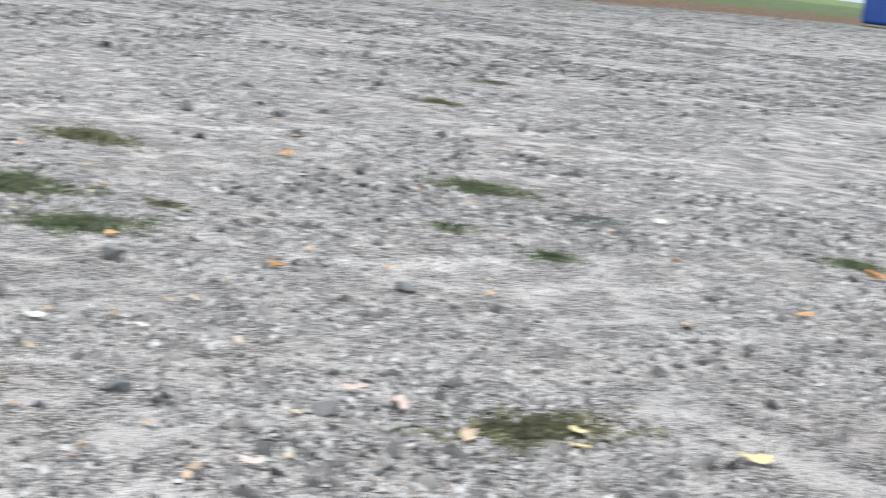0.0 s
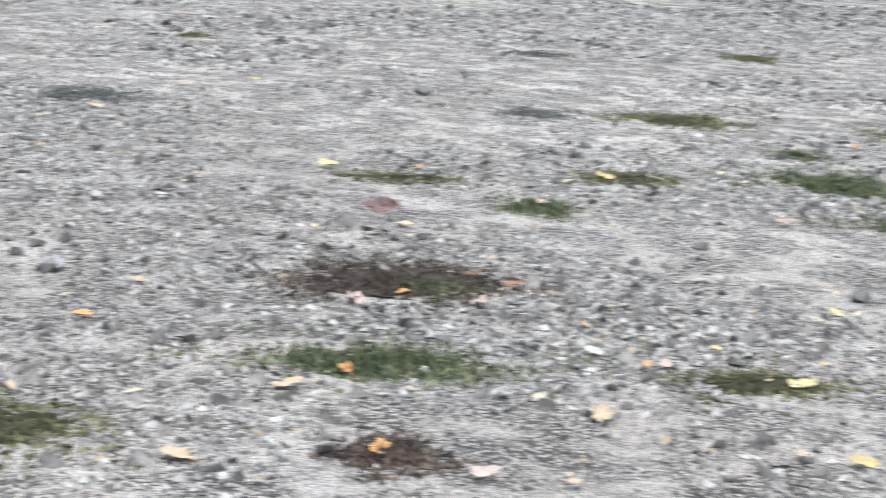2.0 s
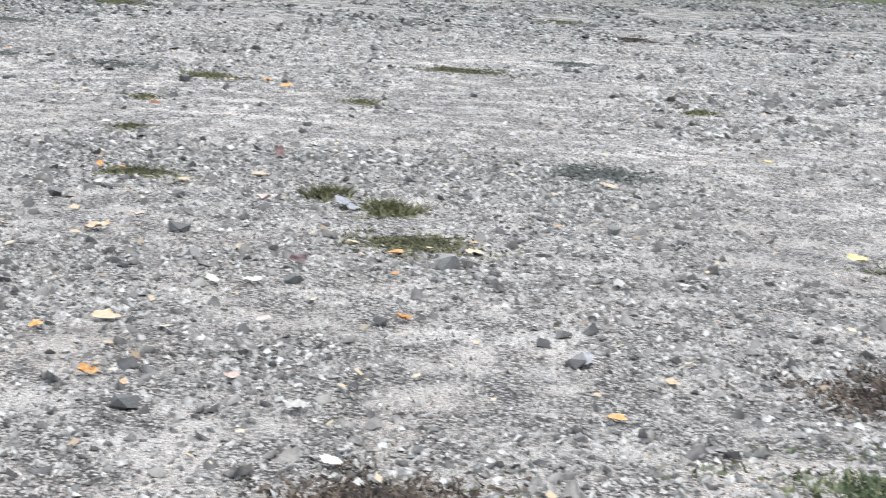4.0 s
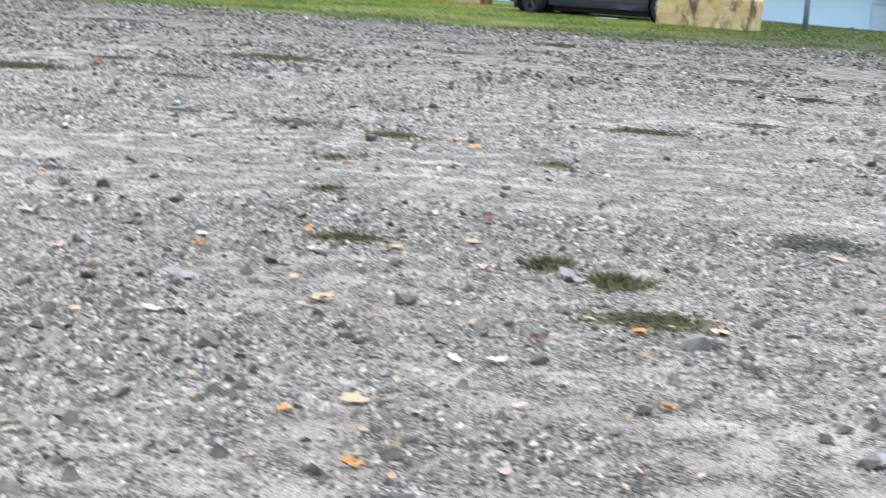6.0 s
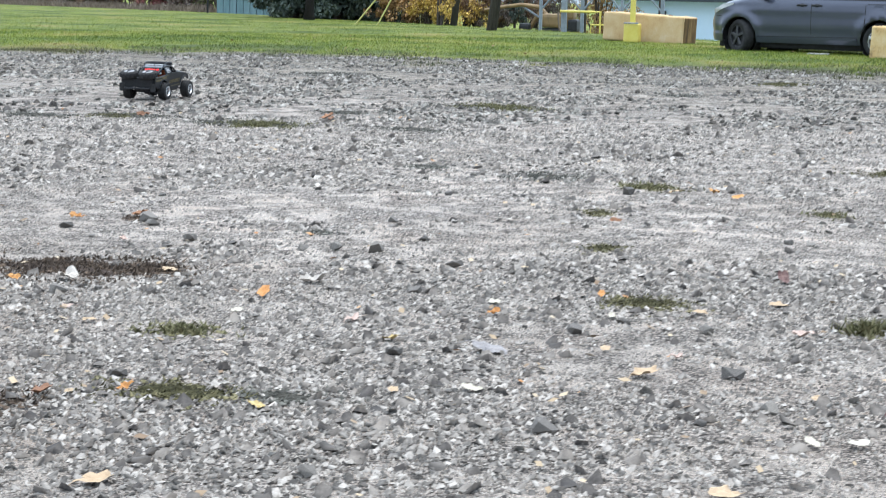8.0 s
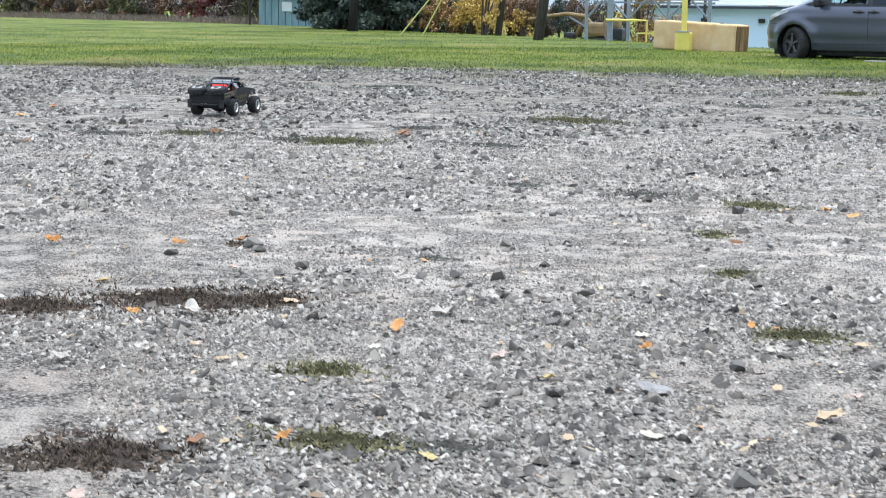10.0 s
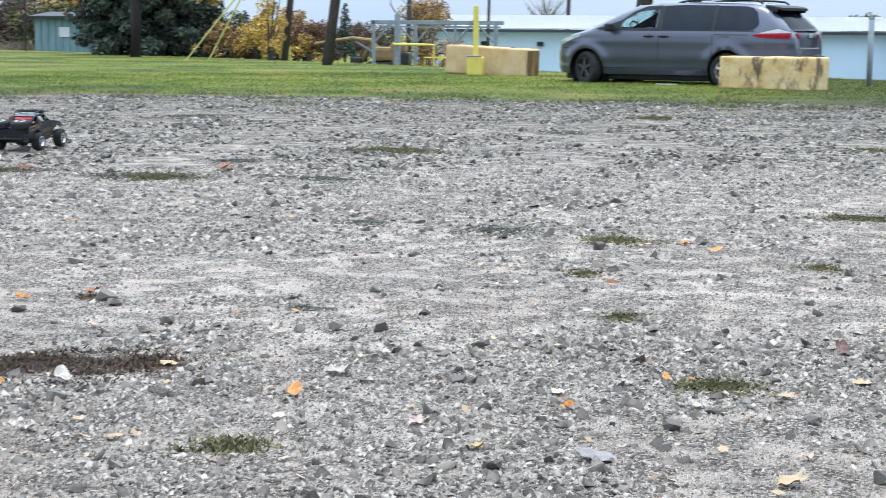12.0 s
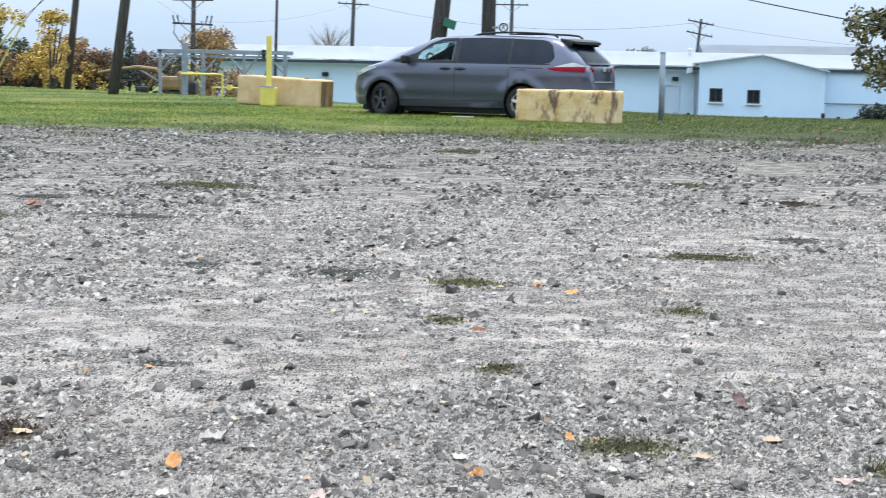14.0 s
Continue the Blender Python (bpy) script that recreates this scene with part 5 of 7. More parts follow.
        part("door_handle", tube([(x - 0.1, side * (van_half(x, 0.97) + 0.01), 0.965), (x - 0.07, side * (van_half(x, 0.97) + 0.035), 0.97), (x + 0.07, side * (van_half(x, 0.97) + 0.035), 0.97), (x + 0.1, side * (van_half(x, 0.97) + 0.01), 0.965)], 0.018, 8), M["trim"], van)
    bm = boxed((3.5, side * 1.1, 1.13), (0.12, 0.2, 0.16), 0.045, None, 3)
    add_box(bm, (3.52, side * 0.98, 1.09), (0.08, 0.14, 0.05), 0.01)
    part("mirror", bm, M["trim"], van, "dark folding door mirror", smooth=True)
    lamp = part("tail_lamp", van_panel(([(-0.13, 0.94), (0.1, 0.945), (0.4, 0.965), (0.52, 1.0)], [(-0.13, 1.045), (0.1, 1.04), (0.35, 1.035), (0.52, 1.012)]), 0.018, 0.03, side, 22, 5), M["redlamp"], van, "red tail lamp with a clear strip")
    part("lamp_strip", van_panel(([(-0.13, 1.047), (0.1, 1.042), (0.4, 1.034)], [(-0.13, 1.06), (0.06, 1.125), (0.16, 1.1), (0.4, 1.04)]), 0.016, 0.024, side, 16, 4), M["clear"], lamp, "clear peaked strip above the red lens")
    part("headlamp", van_panel(([(4.22, 0.955), (4.5, 0.86), (4.76, 0.765)], [(4.22, 0.985), (4.46, 0.97), (4.76, 0.85)]), 0.014, 0.03, side, 14, 4), M["clear"], van, "clear wraparound headlamp")
    part("bumper_seam", van_panel(([(4.5, 0.72), (4.7, 0.72)], [(4.5, 0.732), (4.7, 0.732)]), 0.003, 0.006, side, 6, 2), M["trim"], van)
    rail = [(0.5, 0.58, 1.585), (0.58, 0.59, 1.635), (0.8, 0.6, 1.655), (1.2, 0.605, 1.668), (1.5, 0.61, 1.672), (1.8, 0.605, 1.665), (2.05, 0.595, 1.645), (2.2, 0.585, 1.62), (2.28, 0.58, 1.59)]
    part("roof_rail", tube([(x, side * y, z) for x, y, z in rail], 0.02, 8), M["trim"], van, smooth=True)
    for x in AXLES:
        car_wheel(van, x, side * 0.86, side, "alloy" if x < 2 else "shaded_alloy").rotation_euler = (0, 0, 0 if x < 2 else radians(-22))
    part("spoiler_fin", boxed((0.28, side * 0.64, 1.475), (0.2, 0.05, 0.09), 0.02), M["trim"], van)
bm = loft([slab_section(x, w, z0, z1, 0.015) for x, w, z0, z1 in ((0.12, 0.6, 1.465, 1.515), (0.22, 0.66, 1.475, 1.545), (0.36, 0.68, 1.5, 1.565), (0.42, 0.66, 1.53, 1.57))])
part("spoiler", bm, M["trim"], van, "black roof spoiler over the tailgate")


def tailgate_panel(z0, z1, w0, w1, off, mat, name, label, y0=-1, y1=1):
    bm = bmesh.new()
    g0 = []
    for k in np.linspace(0, 1, 8):
        z = z0 + (z1 - z0) * k
        x = float(np.interp(z, [0.72, 0.98, 1.12, 1.39, 1.5], [-0.2, -0.17, -0.07, 0.23, 0.35]))
        g0.append([bm.verts.new((x - off + 0.1 * abs(y) ** 3, y * (w0 + (w1 - w0) * k), z + 0.012)) for y in np.linspace(y0, y1, 13)])
    for a, b in zip(g0, g0[1:]):
        for k in range(12):
            bm.faces.new((a[k], a[k + 1], b[k + 1], b[k]))
    bmesh.ops.solidify(bm, geom=bm.faces[:], thickness=0.012)
    return part(name, bm, mat, van, label, smooth=True)


tailgate_panel(1.08, 1.47, 0.76, 0.66, 0.05, M["tint"], "rear_glass", "dark tinted tailgate glass")
tailgate_panel(0.74, 1.06, 0.66, 0.7, 0.03, M["van"], "tailgate", "dark grey tailgate panel")
for y0, y1 in ((-1, -0.62), (0.62, 1)):
    tailgate_panel(0.93, 1.03, 0.68, 0.71, 0.045, M["redlamp"], "tail_lamp", "red lamp on the tailgate", y0, y1)
bm = bmesh.new()
g0 = [[bm.verts.new((4.03 - 0.98 * k + 0.02, y * (0.80 - 0.2 * k), 1.12 + 0.435 * k + 0.012)) for y in np.linspace(-1, 1, 11)] for k in np.linspace(0, 1, 8)]
for a, b in zip(g0, g0[1:]):
    for k in range(10):
        bm.faces.new((a[k], a[k + 1], b[k + 1], b[k]))
bmesh.ops.solidify(bm, geom=bm.faces[:], thickness=0.012)
part("windscreen", bm, M["glass"], van, "clear sloping windscreen").visible_shadow = False
part("badge", boxed((-0.215, 0, 1.0), (0.02, 0.14, 0.08), 0.01), M["alloy"], van, "plain chrome badge shape")
part("bumper_step", boxed((-0.17, 0, 0.6), (0.12, 1.3, 0.04), 0.015), M["trim"], van)
part("grille", boxed((5.0, 0, 0.5), (0.06, 0.8, 0.14), 0.02), M["trim"], van)
part("dashboard", boxed((3.75, 0, 0.98), (0.5, 1.4, 0.16), 0.05), M["trim"], van)
part("steering_wheel", tube([(3.3 + 0.05 * math.sin(a), 0.38 + 0.19 * math.cos(a), 1.08 + 0.18 * math.sin(a)) for a in np.linspace(0, 6.283, 17)], 0.016, 6), M["trim"], van)
# black floor hung below the sills, doubling as the shadow under the van
part("underbody", boxed((2.5, 0, 0.22), (4.3, 1.5, 0.2), 0.03), M["trim"], van)
tagged(part("drive_slab", boxed((-0.95, 33.75, 0.055), (0.42, 0.28, 0.03), 0.01), M["concrete"]), "pale worn concrete slab at the lawn edge", "slab", kind="structure")


# ---- buildings behind the lawn ----
def holed_wall(x0, x1, z0, z1, holes, thick):
    """A wall along x, its front face at y = 0, with openings (x0, x1, z0, z1) right through it."""
    bm = bmesh.new()
    xs = sorted({x0, x1, *(h[0] for h in holes), *(h[1] for h in holes)})
    zs = sorted({z0, z1, *(h[2] for h in holes), *(h[3] for h in holes)})
    for a, b in zip(xs, xs[1:]):
        for c, d in zip(zs, zs[1:]):
            mx, mz = (a + b) / 2, (c + d) / 2
            if any(h[0] < mx < h[1] and h[2] < mz < h[3] for h in holes):
                continue
            add_box(bm, (mx, thick / 2, mz), (b - a, thick, d - c))
    bmesh.ops.remove_doubles(bm, verts=bm.verts, dist=1e-4)
    return bm


def window_unit(parent, x0, x1, z0, z1):
    bm = bmesh.new()
    w = 0.07
    for c, s in (((x0 + w / 2, 0.04, (z0 + z1) / 2), (w, 0.1, z1 - z0)), ((x1 - w / 2, 0.04, (z0 + z1) / 2), (w, 0.1, z1 - z0)), (((x0 + x1) / 2, 0.04, z1 - w / 2), (x1 - x0 - 2 * w, 0.1, w)), (((x0 + x1) / 2, 0.04, z0 + w / 2), (x1 - x0 - 2 * w, 0.1, w)), (((x0 + x1) / 2, 0.05, (z0 + z1) / 2), (0.04, 0.06, z1 - z0 - 2 * w))):
        add_box(bm, c, s)
    win = part("window_frame", bm, M["fascia"], parent)
    part("pane", boxed(((x0 + x1) / 2, 0.09, (z0 + z1) / 2), (x1 - x0 - 0.1, 0.02, z1 - z0 - 0.1)), M["pane"], win, "dark unlit window pane")
    part("sill", boxed(((x0 + x1) / 2, -0.05, z0 - 0.06), (x1 - x0 + 0.14, 0.22, 0.09), 0.01), M["white"], win, "white painted window sill")


FLOOR = -2.3
long_house = thing("long_building", (0, 112, FLOOR), "long low pale blue building with a white metal roof", "building")
part("front_wall", holed_wall(-23, 10.2, -0.6, 3.55, [(7.85, 8.85, -0.6, 2.3), (-5.2, -4.3, 0.9, 1.9)], 0.3), M["siding"], long_house)
window_unit(long_house, -5.2, -4.3, 0.9, 1.9)
part("side_wall", boxed((-22.85, 6, 1.5), (0.3, 11.4, 4.1)), M["siding"], long_house)
part("rear_wall", boxed((-6.4, 11.9, 1.5), (33, 0.3, 4.1)), M["siding"], long_house)
bm = bmesh.new()
vs = [bm.verts.new(p) for p in ((-23.6, -0.7, 3.62), (34, -0.7, 3.62), (34, 6, 4.55), (-23.6, 6, 4.55), (-23.6, 12.8, 3.62), (34, 12.8, 3.62))]
bm.faces.new((vs[0], vs[1], vs[2], vs[3]))
bm.faces.new((vs[3], vs[2], vs[5], vs[4]))
bmesh.ops.solidify(bm, geom=bm.faces[:], thickness=0.14)
part("roof", bm, M["roof"], long_house, "white standing-seam metal roof")
part("fascia", boxed((5.2, -0.73, 3.44), (57, 0.1, 0.18)), M["fascia"], long_house, "dark blue eaves board")
M["door"] = material("pale_blue_door", [(0.3, (0.4524, 0.546, 0.6552)), (0.7, (0.4992, 0.585, 0.6864))], 2, 0.6, 0.05, 30)
door = part("door", boxed((8.35, 0.12, 0.85), (0.96, 0.07, 2.86), 0.01), M["door"], long_house, "plain pale service door")
part("door_handle", tube([(8.68, 0.06, 0.55), (8.68, 0.0, 0.55), (8.58, -0.01, 0.55)], 0.025, 6), M["galv"], door)
for x in (8.5, 2.2, -14.6, -18.4):
    lamp = part("wall_lamp", boxed((x, -0.12, 2.75 if x > 5 else 2.6), (0.42, 0.24, 0.26), 0.04), M["trim"], long_house, "dark box lamp on the wall")
part("downpipe", tube([(9.75, -0.08, 3.4), (9.75, -0.08, -0.5)], 0.06, 8), M["white"], long_house)

part("gutter_end", boxed((9.35, -0.88, 3.3), (0.34, 0.2, 0.36), 0.03), M["white"], long_house, "white gutter end box")
part("roof_vent", lathe([(0, 4.1), (0.13, 4.1), (0.13, 4.65), (0.19, 4.67), (0.17, 4.78), (0, 4.84)], "Z", 14), M["white"], long_house, "white roof vent").location = (9.75, 4.5, 0)
annex = thing("gabled_annex", (9.92, 110, FLOOR), "pale blue gabled annex with two small dark windows", "building")
holes = [(0.66, 1.50, 1.33, 2.20), (3.07, 3.90, 1.27, 2.14)]
part("front_wall", holed_wall(0, 8.0, -0.6, 3.3, holes, 0.3), M["siding"], annex)
for h in holes:
    window_unit(annex, *h)
bm = bmesh.new()
gab = [(0, 3.3), (8.0, 3.3), (8.0, 3.42), (3.95, 4.34), (0, 3.78)]
fr = [bm.verts.new((x, 0.0, z)) for x, z in gab]
bk = [bm.verts.new((x, 0.3, z)) for x, z in gab]
bm.faces.new(fr)
bm.faces.new(bk[::-1])
for k in range(5):
    bm.faces.new((fr[k], bk[k], bk[(k + 1) % 5], fr[(k + 1) % 5]))
part("gable", bm, M["siding"], annex)
part("side_wall", boxed((7.85, 5.2, 1.4), (0.3, 9.8, 4.0)), M["siding"], annex)
bm = bmesh.new()
vs = [bm.verts.new(p) for p in ((-0.25, -0.3, 3.80), (3.95, -0.3, 4.42), (8.3, -0.3, 3.42), (8.3, 11, 3.42), (3.95, 11, 4.42), (-0.25, 11, 3.80))]
bm.faces.new((vs[0], vs[1], vs[4], vs[5]))
bm.faces.new((vs[1], vs[2], vs[3], vs[4]))
bmesh.ops.solidify(bm, geom=bm.faces[:], thickness=0.16)
part("roof", bm, M["roof"], annex, "white metal gable roof")
bm = tube([(-0.25, -0.36, 3.72), (3.95, -0.36, 4.33), (8.3, -0.36, 3.34)], 0.045, 6)
part("bargeboard", bm, M["galv"], annex, "thin grey bargeboard")

wing = thing("blue_wing", (17.95, 111.45, FLOOR), "plain pale blue building wing beyond the annex", "building")
part("wall", holed_wall(0, 40, -0.6, 3.5, [(16, 17.2, 0.8, 2.0)], 0.3), M["siding"], wing)
window_unit(wing, 16, 17.2, 0.8, 2.0)
part("rail", tube([(0, -0.15, 1.35), (20, -0.15, 1.3), (40, -0.15, 1.3)], 0.05, 6), M["galv"], wing, "grey pipe along the wall")
part("standpipe", tube([(4.6, -0.16, 3.2), (4.6, -0.16, -0.5)], 0.06, 6), M["galv"], wing)
hall = thing("far_hall", (4, 150, FLOOR), "far low hall with a grey metal roof", "building")
part("wall", boxed((16, 6, 1.9), (46, 12, 5.0)), M["roof"], hall)
bm = bmesh.new()
vs = [bm.verts.new(p) for p in ((9.6, -0.6, 4.4), (40, -0.6, 4.4), (40, 6, 5.75), (9.6, 6, 5.65), (9.6, 12.6, 4.4), (40, 12.6, 4.4))]
bm.faces.new((vs[0], vs[1], vs[2], vs[3]))
bm.faces.new((vs[3], vs[2], vs[5], vs[4]))
bmesh.ops.solidify(bm, geom=bm.faces[:], thickness=0.15)
part("roof", bm, M["greyroof"], hall, "grey sheet-metal roof")


# ---- poles, wires and signs ----
def utility_pole(x, y, height, radius, lean, arms, label, base=-1.2):
    p = thing("utility_pole", (x, y, base), label, "utility pole", "utility poles")
    h = height - base
    part("shaft", tube([(0, 0, 0), (lean * 0.5, 0, h * 0.5), (lean, 0, h)], [radius * 1.12, radius, radius * 0.86], 12), M["wood"], p, smooth=True)
    for z, half, dz in arms:
        z -= base
        cx = lean * z / h
        arm = part("crossarm", boxed((cx, -radius - 0.06, z), (2 * half, 0.09, 0.1), 0.01, Matrix.Rotation(dz, 4, "Y")), M["wood"], p)
        for k in (-0.9, -0.45, 0.45, 0.9):
            part("insulator", lathe([(0, 0), (0.03, 0), (0.045, 0.04), (0.03, 0.06), (0.036, 0.09), (0, 0.12)], "Z", 8), M["galv"], arm).location = (cx + k * half, -radius - 0.06, z + 0.06 - k * half * math.sin(dz))
        part("brace", tube([(cx - half * 0.6, -radius - 0.1, z - 0.02), (cx, -radius - 0.05, z - 0.55), (cx + half * 0.6, -radius - 0.1, z - 0.02)], 0.025, 5), M["galv"], p)
    return p


utility_pole(-11.74, 48, 8.6, 0.142, 1.15, [], "dark leaning wooden pole at the lawn edge", 0.0)
utility_pole(-15.75, 57, 8.4, 0.112, 0.9, [], "dark wooden pole among yellow shrubs", -0.1)
utility_pole(-2.02, 39, 8.0, 0.17, 0.85, [], "thick weathered wooden post behind the minivan", 0.0)
utility_pole(-0.74, 39.2, 8.0, 0.15, 0.05, [], "upright weathered wooden post behind the minivan", 0.0)
far_pole = utility_pole(-18.72, 90, 7.2, 0.13, 0.1, [(2.98, 1.08, 0.03), (4.25, 1.1, 0.0)], "far wooden utility pole with crossarms")
for sx in (-1, 1):
    part("cable_loop", tube([(0.05 + sx * 0.95, -0.25, 4.2), (0.05 + sx * 1.0, -0.25, 3.7), (0.05 + sx * 0.7, -0.25, 3.25), (0.05 + sx * 0.3, -0.2, 3.0), (0.06, -0.15, 2.9)], 0.035, 6), M["cable"], far_pole)
    for k in (0.72, 0.96):
        part("cutout", tube([(0.05 + sx * k, -0.25, 4.2), (0.05 + sx * (k + 0.1), -0.25, 4.62)], [0.03, 0.05], 6), M["cable"], far_pole, "dark tilted fuse cutout")
utility_pole(-15.8, 135, 9.5, 0.16, 0.3, [(5.75, 1.25, 0.05)], "far wooden utility pole with one crossarm")
utility_pole(-3.03, 135, 9.4, 0.15, 0.1, [(5.9, 1.3, 0.0)], "far thin utility pole with one crossarm")
utility_pole(10.9, 130, 4.9, 0.12, 0.65, [(4.62, 1.0, 0.18), (3.75, 1.0, 0.2)], "far leaning utility pole with two crossarms", -2.0)
utility_pole(-10.85, 70, 7.0, 0.06, 0.12, [], "slim grey street pole", -0.7)


def wire(a, b, sag, radius, label):
    a, b = Vector(a), Vector(b)
    pts = [a.lerp(b, k / 16) - Vector((0, 0, sag * 4 * (k / 16) * (1 - k / 16))) for k in range(17)]
    tagged(part("overhead_wire", tube(pts, radius, 5), M["cable"]), label, "wire", "overhead wires")


wire((-0.72, 39.3, 3.9), (12.3, 47, 1.9), 0.15, 0.016, "black overhead cable sloping across the sky")
wire((-18.7, 89.9, 3.15), (-15.6, 134.9, 5.9), 0.6, 0.007, "thin overhead wire between far poles")
wire((-15.5, 134.9, 5.9), (11.1, 129.8, 4.6), 1.2, 0.010, "thin sagging overhead wire over the roofs")
wire((-15.3, 57, 5.6), (-18.8, 89.9, 3.1), 0.4, 0.005, "faint thin overhead wire beside the pole")
wire((11.2, 129.8, 4.6), (40, 140, 3.0), 0.7, 0.010, "thin overhead wire running on from the far pole")
wire((-10.4, 48, 7.4), (-18.8, 89.9, 4.3), 0.4, 0.005, "faint overhead wire behind the leaning pole")

street_sign = thing("street_sign", (-1.58, 38.75, 1.98), "small green street sign on a wooden post", "sign", rz=36)
part("plate", boxed((0, 0, 0), (0.32, 0.02, 0.2), 0.006, Matrix.Rotation(0.3, 4, "Y")), M["sign"], street_sign)
part("bracket", boxed((-0.2, 0.05, 0), (0.12, 0.04, 0.03), 0.005), M["trim"], street_sign)
rr = thing("route_sign", (-0.38, 39.0, 1.92), "small white square sign with a dark ringed letter", "sign")
part("plate", boxed((0, 0, 0), (0.24, 0.015, 0.28), 0.004), M["sign_white"], rr)
part("bracket", boxed((-0.2, 0.1, 0), (0.3, 0.05, 0.05), 0.005), M["galv"], rr)
bm = lathe([(0.075, -0.012), (0.105, -0.012), (0.105, -0.009), (0.075, -0.009), (0.075, -0.012)], "Y", 24)
part("ring", bm, M["trim"], rr)
cu = bpy.data.curves.new("letter", "FONT")
cu.body, cu.size, cu.extrude, cu.align_x, cu.align_y = "R", 0.15, 0.002, "CENTER", "CENTER"
lt = new("letter", cu)
lt.data.materials.append(M["trim"])
lt.parent = rr
lt.matrix_local = pose(0, -0.011, 0, 90, 0, 0)

# yellow guards on the guy wires of the poles at the lawn edge
for x0, x1, z1 in ((-17.57, -15.75, 2.15), (-16.79, -15.6, 2.15)):
    gw = thing("guy_wire", (x0, 52, 0.0), "slanting guy wire in a plastic guard sleeve", "guy wire", "guy wires")
    part("guard", tube([(0, 0, 0.0), ((x1 - x0), 0, z1)], 0.026, 8), M["guard"], gw, "faded yellow plastic guard sleeve")
    part("strand", tube([((x1 - x0), 0, z1), ((x1 - x0) * 3.6, 4, z1 * 3.4)], 0.012, 5), M["cable"], gw)

# ---- steel pipe rack with gas piping ----
rack = thing("pipe_rack", (-12.06, 55, -0.3), "galvanised steel pipe rack with diagonal braces", "pipe rack")
for x, w in ((0.0, 0.1), (0.95, 0.17), (1.42, 0.11), (4.1, 0.12), (2.75, 0.08)):
    part("column", boxed((x, 0 if x != 0.95 else -0.6, 0.85 if x != 0.95 else 0.95), (w, w, 1.7 if x != 0.95 else 1.9), 0.01), M["galv"], rack)
for y in (0.0, 1.0):
    part("beam", boxed((2.05, y, 1.64), (4.3, 0.1, 0.13), 0.01), M["galv"], rack)
for x0, x1 in ((0.06, 0.55), (1.36, 0.8), (1.48, 2.0), (2.7, 2.2), (2.8, 3.3), (4.05, 3.5)):
    part("brace", tube([(x0, -0.02, 1.0), (x1, -0.02, 1.6)], 0.035, 6), M["galv"], rack)
part("insulator", lathe([(0, 0), (0.08, 0.02), (0.05, 0.1), (0.09, 0.16), (0.05, 0.24), (0.08, 0.3), (0, 0.33)], "Z", 12), M["trim"], rack, "black ribbed insulator").location = (3.42, -0.1, 1.42)
part("bolt_plate", boxed((2.05, 1.0, 1.5), (4.1, 0.03, 0.06)), M["galv"], rack)
pipes = thing("gas_pipes", (-10.2, 54.2, -0.4), "bright yellow gas pipes with valves", "pipe")
part("main", tube([(-1.0, 0, 1.02), (0.0, 0, 1.02), (0.35, 0, 1.02), (0.35, 0, 0.25), (1.2, 0, 0.25)], 0.04, 8), M["yellow"], pipes)
part("riser", tube([(0.0, 0.2, 0.0), (0.0, 0.2, 0.6), (0.9, 0.2, 0.6)], 0.03, 8), M["yellow"], pipes)
part("header", tube([(-0.2, 0.1, 0.08), (1.6, 0.1, 0.08)], 0.035, 8), M["yellow"], pipes)
for x in (0.55, 0.95):
    v = part("valve", lathe([(0, -0.08), (0.09, -0.08), (0.09, 0.08), (0, 0.08)], "Y", 14), M["yellow"], pipes)
    v.location = (x, 0.2, 0.6)
    part("valve_wheel", lathe([(0.07, 0.12), (0.09, 0.12), (0.09, 0.15), (0.07, 0.15), (0.07, 0.12)], "Z", 14), M["trim"], v)
part("slack_hose", tube([(-0.95, -0.5, 1.0), (-0.9, -0.5, 0.5), (-0.72, -0.5, 0.1)], 0.03, 6), M["straw"], pipes)

# ---- ochre digger parked by the rack ----
dig = thing("digger", (-15.0, 60, -0.55), "ochre mini digger with a lowered boom", "digger", rz=6)
part("body", boxed((2.2, 0, 0.78), (1.0, 1.1, 0.5), 0.12), M["digger"], dig)
part("engine_cover", boxed((2.62, 0, 1.0), (0.55, 1.0, 0.42), 0.14), M["digger"], dig)
part("counterweight", boxed((2.85, 0, 0.62), (0.35, 1.1, 0.45), 0.08), M["trim"], dig)
part("boom", tube([(1.9, 0, 0.9), (1.55, 0, 1.25), (0.9, 0, 1.33), (0.1, 0, 1.22), (-0.5, 0, 1.1)], [0.09, 0.085, 0.07, 0.06, 0.05], 8), M["digger"], dig)
part("dipper", tube([(1.7, 0.1, 1.2), (1.35, 0.1, 0.75), (1.2, 0.1, 0.4)], [0.09, 0.08, 0.06], 8), M["digger"], dig)
part("bucket", boxed((1.05, 0, 0.5), (0.42, 0.5, 0.32), 0.1), M["trim"], dig)
for sy in (-0.45, 0.45):
    part("track", boxed((2.2, sy, 0.27), (1.5, 0.28, 0.48), 0.2, None, 3), M["rubber"], dig)
part("ram", tube([(1.8, 0, 0.75), (1.0, 0, 1.22)], 0.04, 8), M["galv"], dig)
part("blade", boxed((0.95, 0, 0.28), (0.08, 1.1, 0.36), 0.02, Matrix.Rotation(0.2, 4, "Y")), M["digger"], dig)


